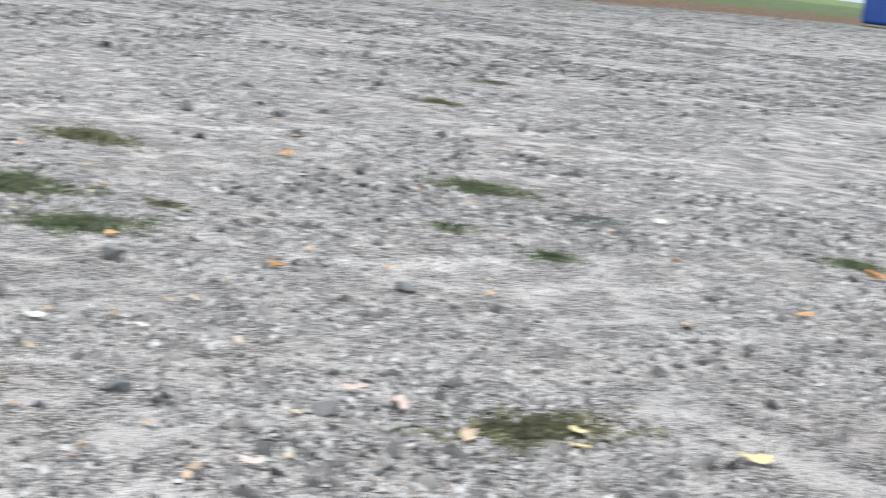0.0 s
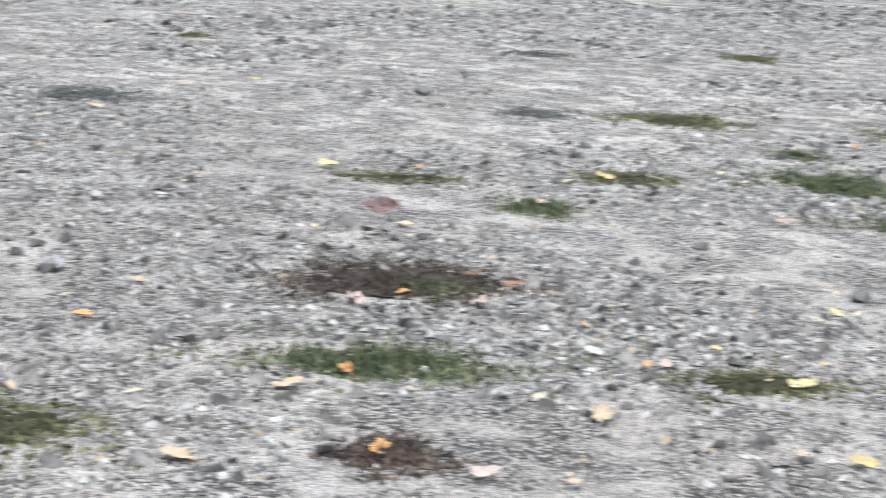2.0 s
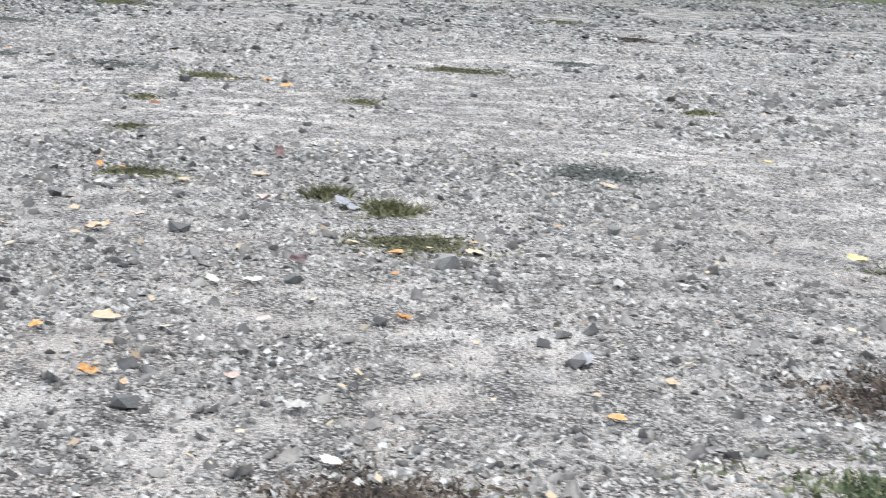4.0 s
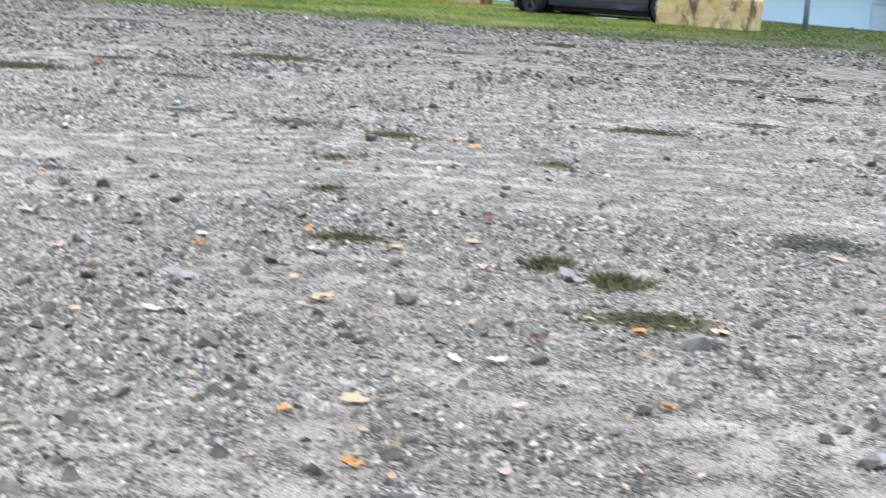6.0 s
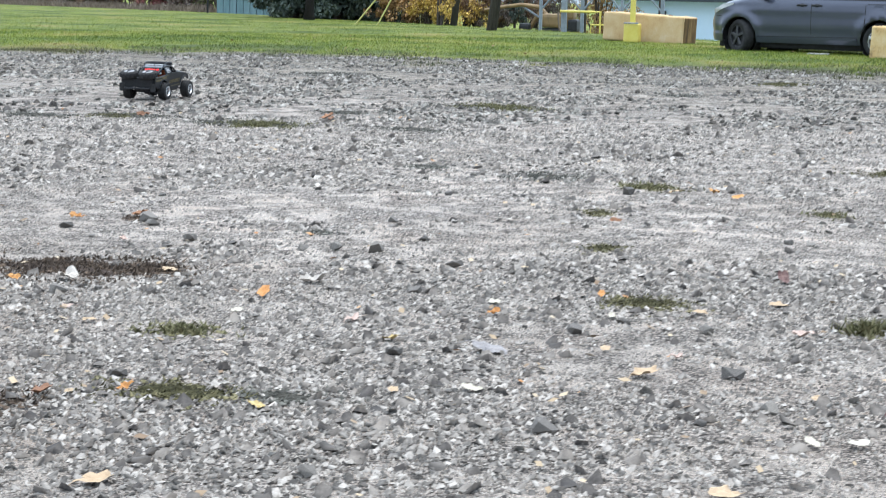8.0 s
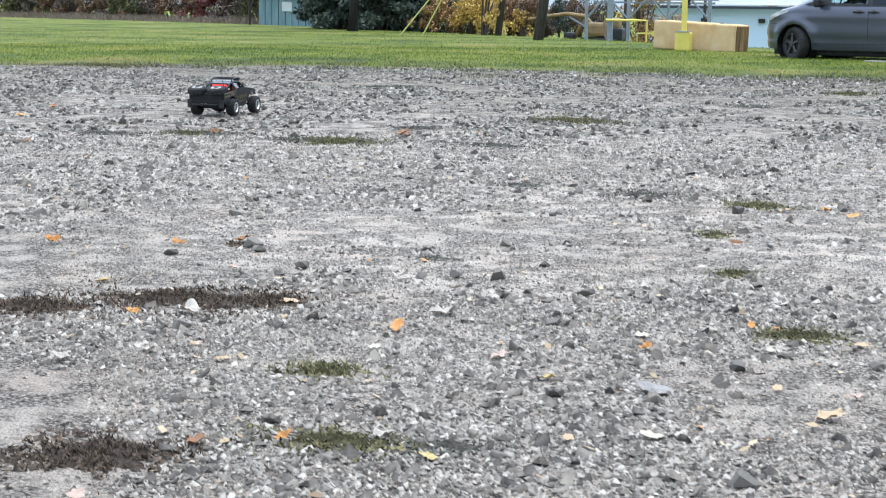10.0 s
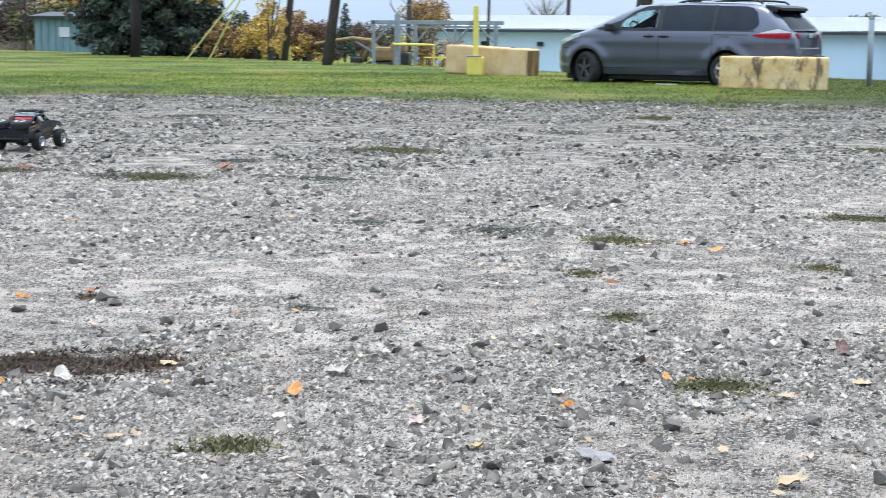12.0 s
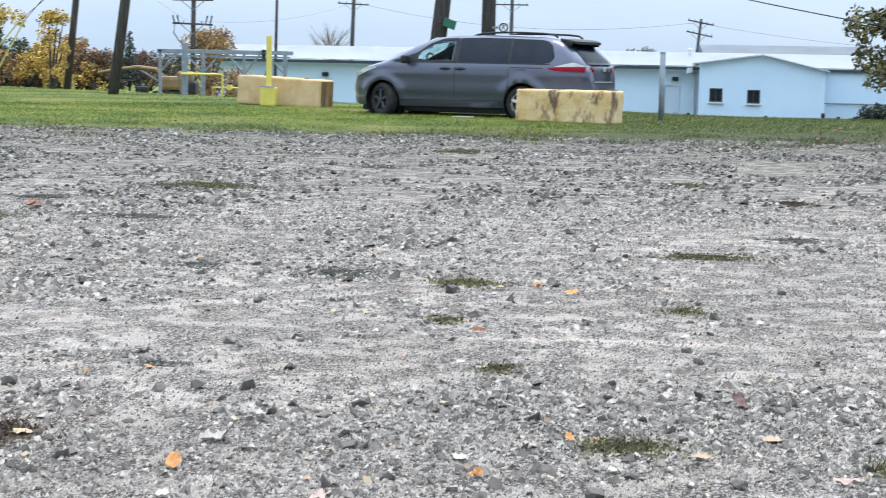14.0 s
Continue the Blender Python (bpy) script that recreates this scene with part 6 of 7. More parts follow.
# ---- trees, hedges and bushes ----
def leaf_cloud(name, centres, radii, count, size, mat, parent, seed, flat=1.0):
    g = np.random.default_rng(seed)
    c, r = np.array(centres, float), np.array(radii, float)
    which = g.choice(len(c), count, p=r ** 2 / (r ** 2).sum())
    d = g.normal(0, 1, (count, 3))
    d /= np.linalg.norm(d, axis=1)[:, None]
    p = c[which] + d * (r[which] * g.uniform(0.25, 1.08, count) ** 0.6)[:, None] * np.array([1, 1, flat])
    s = size * g.uniform(0.5, 1.3, count)
    u = g.normal(0, 1, (count, 3))
    u /= np.linalg.norm(u, axis=1)[:, None]
    w = np.cross(u, g.normal(0, 1, (count, 3)))
    w /= np.linalg.norm(w, axis=1)[:, None]
    u, w = u * s[:, None], w * (s * 0.55)[:, None]
    q = np.stack([p - u, p - w * 0.9, p + u, p + w], 1).reshape(-1, 3)
    return link(name, mesh_arrays(name, q, np.arange(4 * count).reshape(-1, 4), 4), mat, parent)


def bush(name, label, category, x, y, wide, deep, high, mat, count, size, seed, group="", clumps=14, base=None):
    g = random.Random(seed)
    z = float(land(np.array(x), np.array(y))) if base is None else base
    t = thing(name, (x, y, z - 0.05), label, category, group)
    cen, rad = [], []
    for _ in range(clumps):
        h = g.uniform(0.12, 0.92) ** 0.8
        k = math.sin(math.pi * min(1.0, h * 0.8 + 0.2)) ** 0.5
        cen.append((g.uniform(-0.5, 0.5) * wide * k, g.uniform(-0.5, 0.5) * deep * k, h * high))
        rad.append(g.uniform(0.1, 0.24) * min(wide, high) * 0.9)
    bm = bmesh.new()
    for k in range(0, clumps, 2):
        cx, cy, cz = cen[k]
        add_tube(bm, [(cx * 0.15, cy * 0.15, 0), (cx * 0.45, cy * 0.5, cz * 0.5), (cx, cy, cz)], [0.035 * high / 2, 0.022 * high / 2, 0.008 * high / 2], 5)
    part("branchwork", bm, M["bark"], t)
    leaf_cloud("crown", cen, rad, count, size, mat, t, seed)
    return t


def spruce(x, y, high, wide, seed, count):
    g = np.random.default_rng(seed)
    t = thing("evergreen_tree", (x, y, -0.1), "tall dense dark evergreen tree behind the lawn", "tree", "evergreens")
    part("trunk", tube([(0, 0, 0), (0, 0, high * 0.5), (0, 0, high)], [0.17, 0.1, 0.02], 9), M["bark"], t)
    bm = bmesh.new()
    cen, rad = [], []
    for k in range(64):
        z = high * (0.04 + 0.92 * (k / 64) ** 0.9)
        a, reach = k * 2.4, wide * 0.5 * (1 - (z / high) * 0.72) * g.uniform(0.7, 1.1)
        tip = (math.cos(a) * reach, math.sin(a) * reach, z - 0.12 * reach)
        add_tube(bm, [(0, 0, z), (tip[0] * 0.5, tip[1] * 0.5, z + 0.02), tip], [0.03, 0.02, 0.008], 4)
        for f in (0.45, 0.75, 1.0):
            cen.append((tip[0] * f, tip[1] * f, z - 0.08 * f * reach))
            rad.append(0.2 + 0.16 * reach)
    part("branchwork", bm, M["bark"], t)
    leaf_cloud("crown", cen, rad, count, 0.112, M["spruce"], t, seed, 0.7)
    return t


spruce(-24.3, 63, 7.5, 4.2, 11, 19000)
spruce(-22.3, 62.5, 8.0, 4.6, 12, 19000)
spruce(-21.6, 63.5, 7.0, 3.2, 13, 16000)
bare = thing("dark_tree", (-21.65, 58, 0.0), "dark bare tree trunk in front of the evergreens", "tree")
part("trunk", tube([(0, 0, -0.1), (0.05, 0, 1.4), (-0.05, 0.1, 3.2), (0.1, 0.1, 6.0)], [0.24, 0.19, 0.16, 0.1], 11), M["dark_bark"], bare, smooth=True)
bm = bmesh.new()
for k in range(9):
    a = k * 2.4
    add_tube(bm, [(0, 0, 2.2 + 0.4 * k), (math.cos(a) * 0.8, math.sin(a) * 0.5, 2.8 + 0.45 * k), (math.cos(a) * 1.7, math.sin(a) * 0.9, 3.2 + 0.5 * k)], [0.07, 0.045, 0.015], 5)
part("branchwork", bm, M["bark"], bare)
leaf_cloud("crown", [(math.cos(k * 2.4) * 1.5, 0.4 * math.sin(k), 3.4 + 0.45 * k) for k in range(9)], [0.7] * 9, 1200, 0.12, M["gold"], bare, 17)
leaf_cloud("low_boughs", [(0.7 + 0.3 * k, 0.3 * math.sin(k * 2.0), 2.75 - 0.06 * k + 0.3 * math.sin(k * 3.1)) for k in range(9)], [0.36] * 9, 1500, 0.055, M["gold"], bare, 18)
leaf_cloud("hanging_leaves", [(0.9 + 0.42 * k, 0.3 * math.sin(k * 2.0), 2.45 + 0.12 * math.sin(k * 2.3)) for k in range(8)], [0.3] * 8, 900, 0.075, M["gold"], bare, 19)
bm = bmesh.new()
for k in range(4):
    add_tube(bm, [(0, 0.1, 2.9 + 0.2 * k), (1.2, 0.1 * k, 3.1 + 0.1 * k), (1.6 + 0.5 * k, 0.2, 2.7)], [0.05, 0.03, 0.01], 5)
part("drooping_branch", bm, M["bark"], bare)

for k, (x, y, w, h, mat, c) in enumerate([
    (-19.6, 61.6, 1.7, 1.5, "amber", 2600), (-18.9, 62.6, 1.5, 1.4, "twig", 1500),
    (-17.95, 61, 1.5, 1.7, "gold", 2600), (-17.3, 60.6, 1.5, 1.5, "gold", 2300), (-17.7, 63, 2.0, 2.4, "gold", 2600), (-16.9, 62.2, 1.5, 1.9, "amber", 1700),
    (-16.25, 61.4, 1.1, 1.5, "rust", 1300), (-15.9, 60.9, 1.3, 1.0, "gold", 700), (-15.6, 62, 1.9, 1.5, "rust", 2200), (-15.3, 61.2, 1.2, 0.8, "twig", 1300), (-14.6, 62.5, 1.9, 1.45, "rust", 2000), (-13.6, 63.5, 1.5, 1.4, "twig", 1700), (-14.9, 65, 1.8, 1.5, "twig", 1400),
]):
    lab = {"gold": "golden yellow autumn shrub along the lawn", "amber": "orange-brown autumn shrub thinning at its top", "rust": "russet half-bare autumn shrub along the lawn", "twig": "grey-brown bare twiggy shrub along the lawn", "spruce": "dark green evergreen shrub along the lawn"}[mat]
    warm = mat in ("gold", "amber")
    bush("shrub", lab, "shrub", x, y, w, 1.8, h, M[mat], int(c * (1.0 if warm else 2.2)), 0.062 if warm else 0.042, 300 + k, "shrubs along the lawn", clumps=26 if warm else 34, base=-0.1)
bush("tall_shrub", "golden leaves on a slim shrub beside the pole", "shrub", -16.05, 56.2, 1.25, 0.9, 2.9, M["gold"], 1500, 0.058, 341, clumps=16, base=-0.1)
sap = thing("evergreen_sapling", (-14.75, 61.5, -0.1), "slim blue-green evergreen sapling among shrubs", "tree")
part("trunk", tube([(0, 0, 0), (0, 0, 1.1), (0, 0, 2.15)], [0.05, 0.035, 0.01], 7), M["bark"], sap)
leaf_cloud("crown", [(0.32 * math.cos(k * 2.4) * (1 - k / 26), 0.32 * math.sin(k * 2.4) * (1 - k / 26), 0.3 + 0.075 * k) for k in range(25)], [0.2 - 0.005 * k for k in range(25)], 2600, 0.04, M["spruce"], sap, 342)


def dry_grass(x, y, seed):
    """A stand of dry upright stems with nodding tips."""
    g = np.random.default_rng(seed)
    n = 1700
    px, py = g.normal(0, 0.95, n), g.normal(0, 0.35, n)
    h, w, a = g.uniform(0.3, 1.0, n) * 0.62 * (0.75 + 0.2 * np.sin(px * 2 + seed)), g.uniform(0.006, 0.016, n), g.uniform(0, 6.28, n)
    base = np.stack([px, py, 0 * px], -1)
    side = np.stack([np.cos(a) * w, np.sin(a) * w, 0 * w], -1)
    tip = base + np.concatenate([g.normal(0, 0.16, (n, 2)), h[:, None]], 1)
    mid = (base + tip) / 2 + np.array([0, 0, 0.05])
    v = np.stack([base - side, mid - side, tip, mid + side], 1).reshape(-1, 3)
    ob = tagged(link("tall_grass", mesh_arrays("tall_grass", v, np.arange(4 * n).reshape(-1, 4), 4), M["straw"]), "dry straw-coloured tall grass under the hedge", "grass", "dry grass under the hedge", "stuff")
    ob.matrix_world = pose(x, y, -0.1)


HEDGE = ("olive", "twig", "crimson", "crimson", "rust", "twig", "rust", "olive", "twig", "rust", "twig", "rust", "rust", "twig", "olive", "twig", "rust")
for k, mat in enumerate(HEDGE):
    x, y = -33.2 - 1.5 * k, 75.5 + 0.82 * k
    lab = {"rust": "brown autumn hedge bush behind the lawn", "olive": "dull green hedge bush behind the lawn", "crimson": "dark red autumn hedge bush behind the lawn", "twig": "grey-brown half-bare hedge bush behind the lawn"}[mat]
    bush("hedge_bush", lab, "hedge", x, y, 3.2, 2.2, (2.35 if k < 3 else 1.8) + 0.3 * math.sin(k * 1.9), M[mat], 3400, 0.08, 400 + k, "hedge behind the lawn", clumps=26, base=-0.1)
    dry_grass(x + 0.4, y - 1.9, 500 + k)
for k, x in enumerate((-25.2, -23.4, -21.7, -20.2)):
    bush("shrub", "dull green shrub crowding behind the evergreens", "shrub", x, 66.2 + 0.3 * (k % 2), 2.4, 1.6, 2.0, M["olive"], 2600, 0.06, 350 + k, "shrubs behind the evergreens", clumps=30, base=-0.15)
for k, (x, y, h, mat) in enumerate([(-33, 84, 5.2, "gold"), (-36.4, 82, 4.6, "gold"), (-34.6, 80.5, 4.8, "gold"), (-30.2, 82, 5.6, "gold"), (-36.5, 88, 4.0, "rust"), (-26.8, 78, 5.5, "gold"), (-44, 96, 3.2, "rust")]):
    bush("autumn_tree", "orange autumn tree rising behind the hedge", "tree", x, y, 3.6, 3.0, h, M[mat], 1900, 0.13, 600 + k, "trees behind the hedge", clumps=22, base=-0.1)
bush("round_tree", "russet round-crowned tree behind the rack", "tree", -20.0, 100, 3.7, 3.0, 5.1, M["amber"], 9000, 0.085, 701, clumps=40, base=-2.2)
bush("green_tree", "small olive green tree above the roofs", "tree", 7.4, 140, 5.6, 3, 4.6, M["olive"], 3500, 0.11, 702, clumps=22, base=-2.2)
bush("clipped_bush", "dense dark green bush on the lawn", "bush", 12.75, 60, 3.6, 1.8, 1.35, M["yew"], 9500, 0.055, 703, clumps=50, base=-1.33)

bt = thing("bare_tree", (-18.1, 140, -1.9), "pale leafless tree far behind the roofs", "tree")
bm = tube([(0, 0, 0), (0, 0, 2.4), (0.1, 0, 4.0)], [0.12, 0.09, 0.05], 6)
gt = random.Random(3)
for k in range(46):
    a, z, lean = gt.uniform(0, 6.28), gt.uniform(2.2, 4.2), gt.uniform(0.2, 1.0)
    p = Vector((0, 0, z))
    for step, rr0 in ((0.9, 0.03), (0.8, 0.02)):
        q = p + Vector((math.cos(a) * lean * step, math.sin(a) * lean * step, step * gt.uniform(0.7, 1.1)))
        add_tube(bm, [p, q], [rr0, rr0 * 0.6], 4)
        for _ in range(3):
            b = a + gt.uniform(-0.9, 0.9)
            add_tube(bm, [p.lerp(q, 0.6), q + Vector((math.cos(b) * 0.4, math.sin(b) * 0.4, gt.uniform(0.3, 0.8)))], [rr0 * 0.5, 0.006], 3)
        p = q
part("branchwork", bm, M["straw"], bt)

maple = thing("maple_tree", (12.62, 47, -0.3), "green maple turning yellow with drooping boughs", "tree")
part("trunk", tube([(0, 0, 0), (0.05, 0, 1.6), (0, 0.1, 3.5), (0.1, 0, 6.5)], [0.22, 0.18, 0.14, 0.06], 12), M["bark"], maple, smooth=True)
bm = bmesh.new()
cen, rad = [], []
gt = random.Random(21)
for k in range(56):
    a, z0 = gt.uniform(0, 6.28), gt.uniform(0.9, 6.0)
    reach = gt.uniform(2.2, 3.6) * (1 - max(0, z0 - 3) / 6)
    tip = Vector((math.cos(a) * reach, math.sin(a) * reach, z0 + gt.uniform(-0.7, 0.6)))
    add_tube(bm, [(0, 0, z0 - 0.4), tip * 0.5 + Vector((0, 0, 0.3 + z0 * 0.25)), tip], [0.06, 0.035, 0.012], 5)
    for f in (0.55, 0.8, 1.0):
        cen.append((tip.x * f, tip.y * f, z0 - 0.3 + (tip.z - z0 + 0.3) * f))
        rad.append(gt.uniform(0.36, 0.62))
part("branchwork", bm, M["bark"], maple)
leaf_cloud("crown", cen, rad, 46000, 0.088, M["maple"], maple, 77)

# ---- teal shed and fence left of the evergreens ----
shed = thing("teal_shed", (-30.7, 72, -0.1), "faded teal board shed half hidden by trees", "shed")
for k in range(8):
    part("board", boxed((-1.19 + 0.34 * k, 0, 0.85), (0.31, 0.05, 1.7), 0.006), M["teal"], shed)
part("back_wall", boxed((0, 0.9, 0.85), (2.68, 1.7, 1.68)), M["fascia"], shed)
part("roof", boxed((0, 0.8, 1.76), (2.98, 2.3, 0.09), 0.01, Matrix.Rotation(0.09, 4, "X")), M["fascia"], shed)
part("window", boxed((0.1, -0.04, 0.98), (0.5, 0.05, 0.44), 0.01), M["white"], shed, "small pale shed window")
for x in (-31.8, -27.6):
    fp = thing("fence_post", (x, 70.5, 0.0), "dark slim fence post at the hedge", "post", "fence posts")
    part("post", tube([(0, 0, -0.1), (0, 0, 2.3)], 0.05, 8), M["trim"], fp)
    part("cap", lathe([(0, 2.3), (0.06, 2.3), (0.06, 2.35), (0, 2.36)], "Z", 8), M["trim"], fp)

# ---- blue container at the far right of the lot ----
bin_box = thing("blue_container", (52.2, 40.6, 0.05), "large royal blue plastic container on the grass edge", "container", rz=40)
part("tub", boxed((0, 0, 0.75), (2.2, 1.5, 1.4), 0.16, None, 4), M["blue"], bin_box, smooth=True)
part("rim", boxed((0, 0, 1.46), (2.32, 1.62, 0.1), 0.04), M["blue"], bin_box)
for sx in (-0.7, 0.0, 0.7):
    part("rib", boxed((sx, -0.77, 0.75), (0.1, 0.08, 1.1), 0.02), M["blue"], bin_box)

# ---- short marker stakes beyond the lawn ----
for x, h in ((7.58, 0.16), (7.97, 0.08), (6.15, 0.07), (4.2, 0.07)):
    st = thing("marker_stake", (x, 44, float(land(np.array(x), np.array(44.0))) - 0.03), "short dark stake at the end of the lawn", "stake", "marker stakes")
    part("stake", boxed((0, 0, h / 2), (0.09, 0.07, h), 0.01), M["trim"], st)
    part("cap", lathe([(0, h), (0.05, h), (0.04, h + 0.03), (0, h + 0.035)], "Z", 8), M["trim"], st)


# ---- radio-controlled desert truck ----
TRUCK_AT, TRUCK_TURN = (-5.15, 14.3, 0.006), 93
truck = thing("toy_truck", TRUCK_AT, "black radio-controlled desert race truck with gold markings", "toy truck", rz=TRUCK_TURN)


def side_plate(outline, y0, y1, lean=0.0, top=0.0):
    """A plate standing along x from an outline of (x, z); lean draws the edge above the height top inwards."""
    bm = bmesh.new()
    sgn = 1 if y1 > 0 else -1

    def at(x, y, z):
        return bm.verts.new((x, y - sgn * lean * max(0.0, z - top), z))

    a, b = [at(x, y0, z) for x, z in outline], [at(x, y1, z) for x, z in outline]
    bm.faces.new(a)
    bm.faces.new(b[::-1])
    for k in range(len(a)):
        j = (k + 1) % len(a)
        bm.faces.new((a[k], b[k], b[j], a[j]))
    bmesh.ops.triangulate(bm, faces=[f for f in bm.faces if len(f.verts) > 4])
    bmesh.ops.recalc_face_normals(bm, faces=bm.faces)
    return bm


def arch(cx, cz, r, a0, a1, n=14):
    return [(cx + r * math.cos(radians(a)), cz + r * math.sin(radians(a))) for a in np.linspace(a0, a1, n)]


AXLE, TR = 0.25, 0.079
DOOR_SIDE = [(0.333, 0.172), (0.334, 0.207), (0.31, 0.222), (0.2, 0.236), (0.09, 0.243), (-0.06, 0.236), (-0.14, 0.228), (-0.14, 0.098), (0.05, 0.1), (0.125, 0.112)] + arch(AXLE, TR + 0.004, 0.118, 162, 48)
BED_SIDE = [(-0.13, 0.098), (-0.13, 0.226), (-0.2, 0.222), (-0.3, 0.21), (-0.425, 0.204), (-0.436, 0.19), (-0.43, 0.128), (-0.36, 0.104)] + arch(-AXLE, TR, 0.104, 166, 14)
part("chassis", loft([slab_section(x, w, 0.07, 0.1) for x, w in ((-0.34, 0.06), (-0.2, 0.105), (0.18, 0.105), (0.32, 0.06))]), M["trim"], truck)
part("hood", loft([slab_section(x, w, z0, z1, 0.01) for x, w, z0, z1 in ((0.075, 0.138, 0.2, 0.249), (0.16, 0.143, 0.2, 0.245), (0.27, 0.142, 0.195, 0.233), (0.322, 0.136, 0.185, 0.222), (0.334, 0.128, 0.185, 0.212))]), M["truck_top"], truck, "glossy black hood with a grey sheen")
for sy in (-1, 1):
    part("hood_ridge", loft([slab_section(x, 0.014, z, z + 0.02, 0.005) for x, z in ((0.1, 0.238), (0.2, 0.233), (0.3, 0.216))]), M["truck"], truck).location = (0, sy * 0.072, 0)
part("hood_scoop", loft([slab_section(x, w, 0.225, z1, 0.006) for x, w, z1 in ((0.11, 0.05, 0.262), (0.2, 0.046, 0.256), (0.27, 0.03, 0.24))]), M["truck_top"], truck)
part("grille", boxed((0.336, 0, 0.19), (0.012, 0.22, 0.045), 0.004), M["trim"], truck)
part("cab_floor", boxed((-0.02, 0, 0.15), (0.24, 0.26, 0.08), 0.01), M["trim"], truck)
part("bed_floor", loft([slab_section(x, 0.142, 0.15, z, 0.006) for x, z in ((-0.15, 0.2), (-0.24, 0.196), (-0.36, 0.186), (-0.43, 0.182))]), M["trim"], truck)
part("roof_panel", loft([slab_section(x, w, z0, z0 + 0.014, 0.005) for x, w, z0 in ((-0.135, 0.1, 0.272), (-0.1, 0.107, 0.286), (-0.02, 0.11, 0.293), (0.045, 0.104, 0.288))]), M["truck_top"], truck, "glossy roof with a pale grey sheen")
part("roof_screen", loft([slab_section(x, 0.068, z, z + 0.004, 0.001) for x, z in ((-0.08, 0.304), (0.02, 0.306))]), M["alloy"], truck, "silver roof plate")
part("windscreen", boxed((0.066, 0, 0.266), (0.004, 0.215, 0.068), 0, Matrix.Rotation(-0.75, 4, "Y")), M["tint"], truck)
for sy in (-1, 1):
    part("door_side", side_plate(DOOR_SIDE, sy * 0.138, sy * 0.152), M["truck"], truck, "black door and fender shell with gold print")
    part("bed_side", side_plate(BED_SIDE, sy * 0.142, sy * 0.166), M["truck"], truck, "black bed side shell with gold print")
    part("a_pillar", tube([(0.088, sy * 0.142, 0.24), (0.04, sy * 0.106, 0.296)], 0.0075, 7), M["truck"], truck)
    part("window_bar", tube([(0.04, sy * 0.108, 0.296), (-0.05, sy * 0.112, 0.299), (-0.125, sy * 0.1, 0.284)], 0.0075, 7), M["truck"], truck)
    part("b_pillar", tube([(-0.048, sy * 0.146, 0.234), (-0.04, sy * 0.11, 0.297)], 0.009, 7), M["truck"], truck)
    part("rear_pillar", side_plate([(-0.145, 0.226), (-0.05, 0.236), (-0.042, 0.296), (-0.125, 0.28)], sy * 0.14, sy * 0.147, 0.58, 0.228), M["truck"], truck)
    part("window_net", side_plate([(-0.04, 0.238), (0.08, 0.244), (0.04, 0.292), (-0.036, 0.294)], sy * 0.1, sy * 0.103, 0.2, 0.24), M["trim"], truck, "black window net")
    pan = part("number_panel", boxed((0, 0, 0), (0.072, 0.004, 0.048), 0.001), M["trim"], truck)
    pan.matrix_local = Matrix.Translation((-0.092, sy * 0.1345, 0.262)) @ Matrix.Rotation(sy * 0.52, 4, "X")
    for c, sz in (((0, 0, 0.022), (0.07, 0.005, 0.003)), ((0, 0, -0.022), (0.07, 0.005, 0.003)), ((0.0335, 0, 0), (0.003, 0.005, 0.042)), ((-0.0335, 0, 0), (0.003, 0.005, 0.042))):
        part("panel_border", boxed(c, sz), M["white"], pan)
    cu = bpy.data.curves.new("race_number", "FONT")
    cu.body, cu.size, cu.extrude, cu.align_x, cu.align_y = "457", 0.036, 0.0006, "CENTER", "CENTER"
    num = new("race_number", cu)
    cu.materials.append(M["white"])
    num.parent = pan
    num.matrix_local = Matrix.Translation((0, sy * 0.0032, 0)) @ (pose(0, 0, 0, 90, 0, 0) if sy < 0 else pose(0, 0, 0, 90, 0, 180))
    # gold print along the door, the sill and the bed
    for k, (w, h) in enumerate(((0.022, 0.034), (0.02, 0.034), (0.024, 0.032), (0.018, 0.034), (0.026, 0.032), (0.022, 0.03), (0.02, 0.034), (0.022, 0.032))):
        x = 0.115 - 0.0295 * k
        bm = boxed((x, sy * 0.1525, 0.178 - 0.002 * k), (w, 0.003, 0.007))
        add_box(bm, (x + w * 0.36, sy * 0.1525, 0.17 - 0.002 * k), (0.006, 0.003, h))
        add_box(bm, (x - w * 0.1, sy * 0.1525, 0.163 - 0.002 * k), (w * 0.8, 0.003, 0.005))
        if k % 2:
            add_box(bm, (x - w * 0.36, sy * 0.1525, 0.17 - 0.002 * k), (0.006, 0.003, h))
        part("print_bar", bm, M["gold_print"], truck)
    part("stripe", side_plate([(0.13, 0.128), (-0.13, 0.112), (-0.13, 0.117), (0.13, 0.133)], sy * 0.151, sy * 0.154), M["gold_print"], truck)
    part("stripe", side_plate([(-0.14, 0.216), (-0.425, 0.195), (-0.425, 0.199), (-0.14, 0.22)], sy * 0.165, sy * 0.168), M["gold_print"], truck)
    part("bed_print", side_plate([(-0.18, 0.191), (-0.28, 0.189), (-0.285, 0.205), (-0.2, 0.208)], sy * 0.165, sy * 0.168), M["gold_print"], truck)
    part("bed_print", side_plate([(-0.3, 0.176), (-0.42, 0.168), (-0.42, 0.183), (-0.3, 0.19)], sy * 0.165, sy * 0.168), M["gold_print"], truck)
    part("rock_slider", tube([(-0.15, sy * 0.14, 0.088), (0.11, sy * 0.145, 0.1)], 0.009, 7), M["trim"], truck)
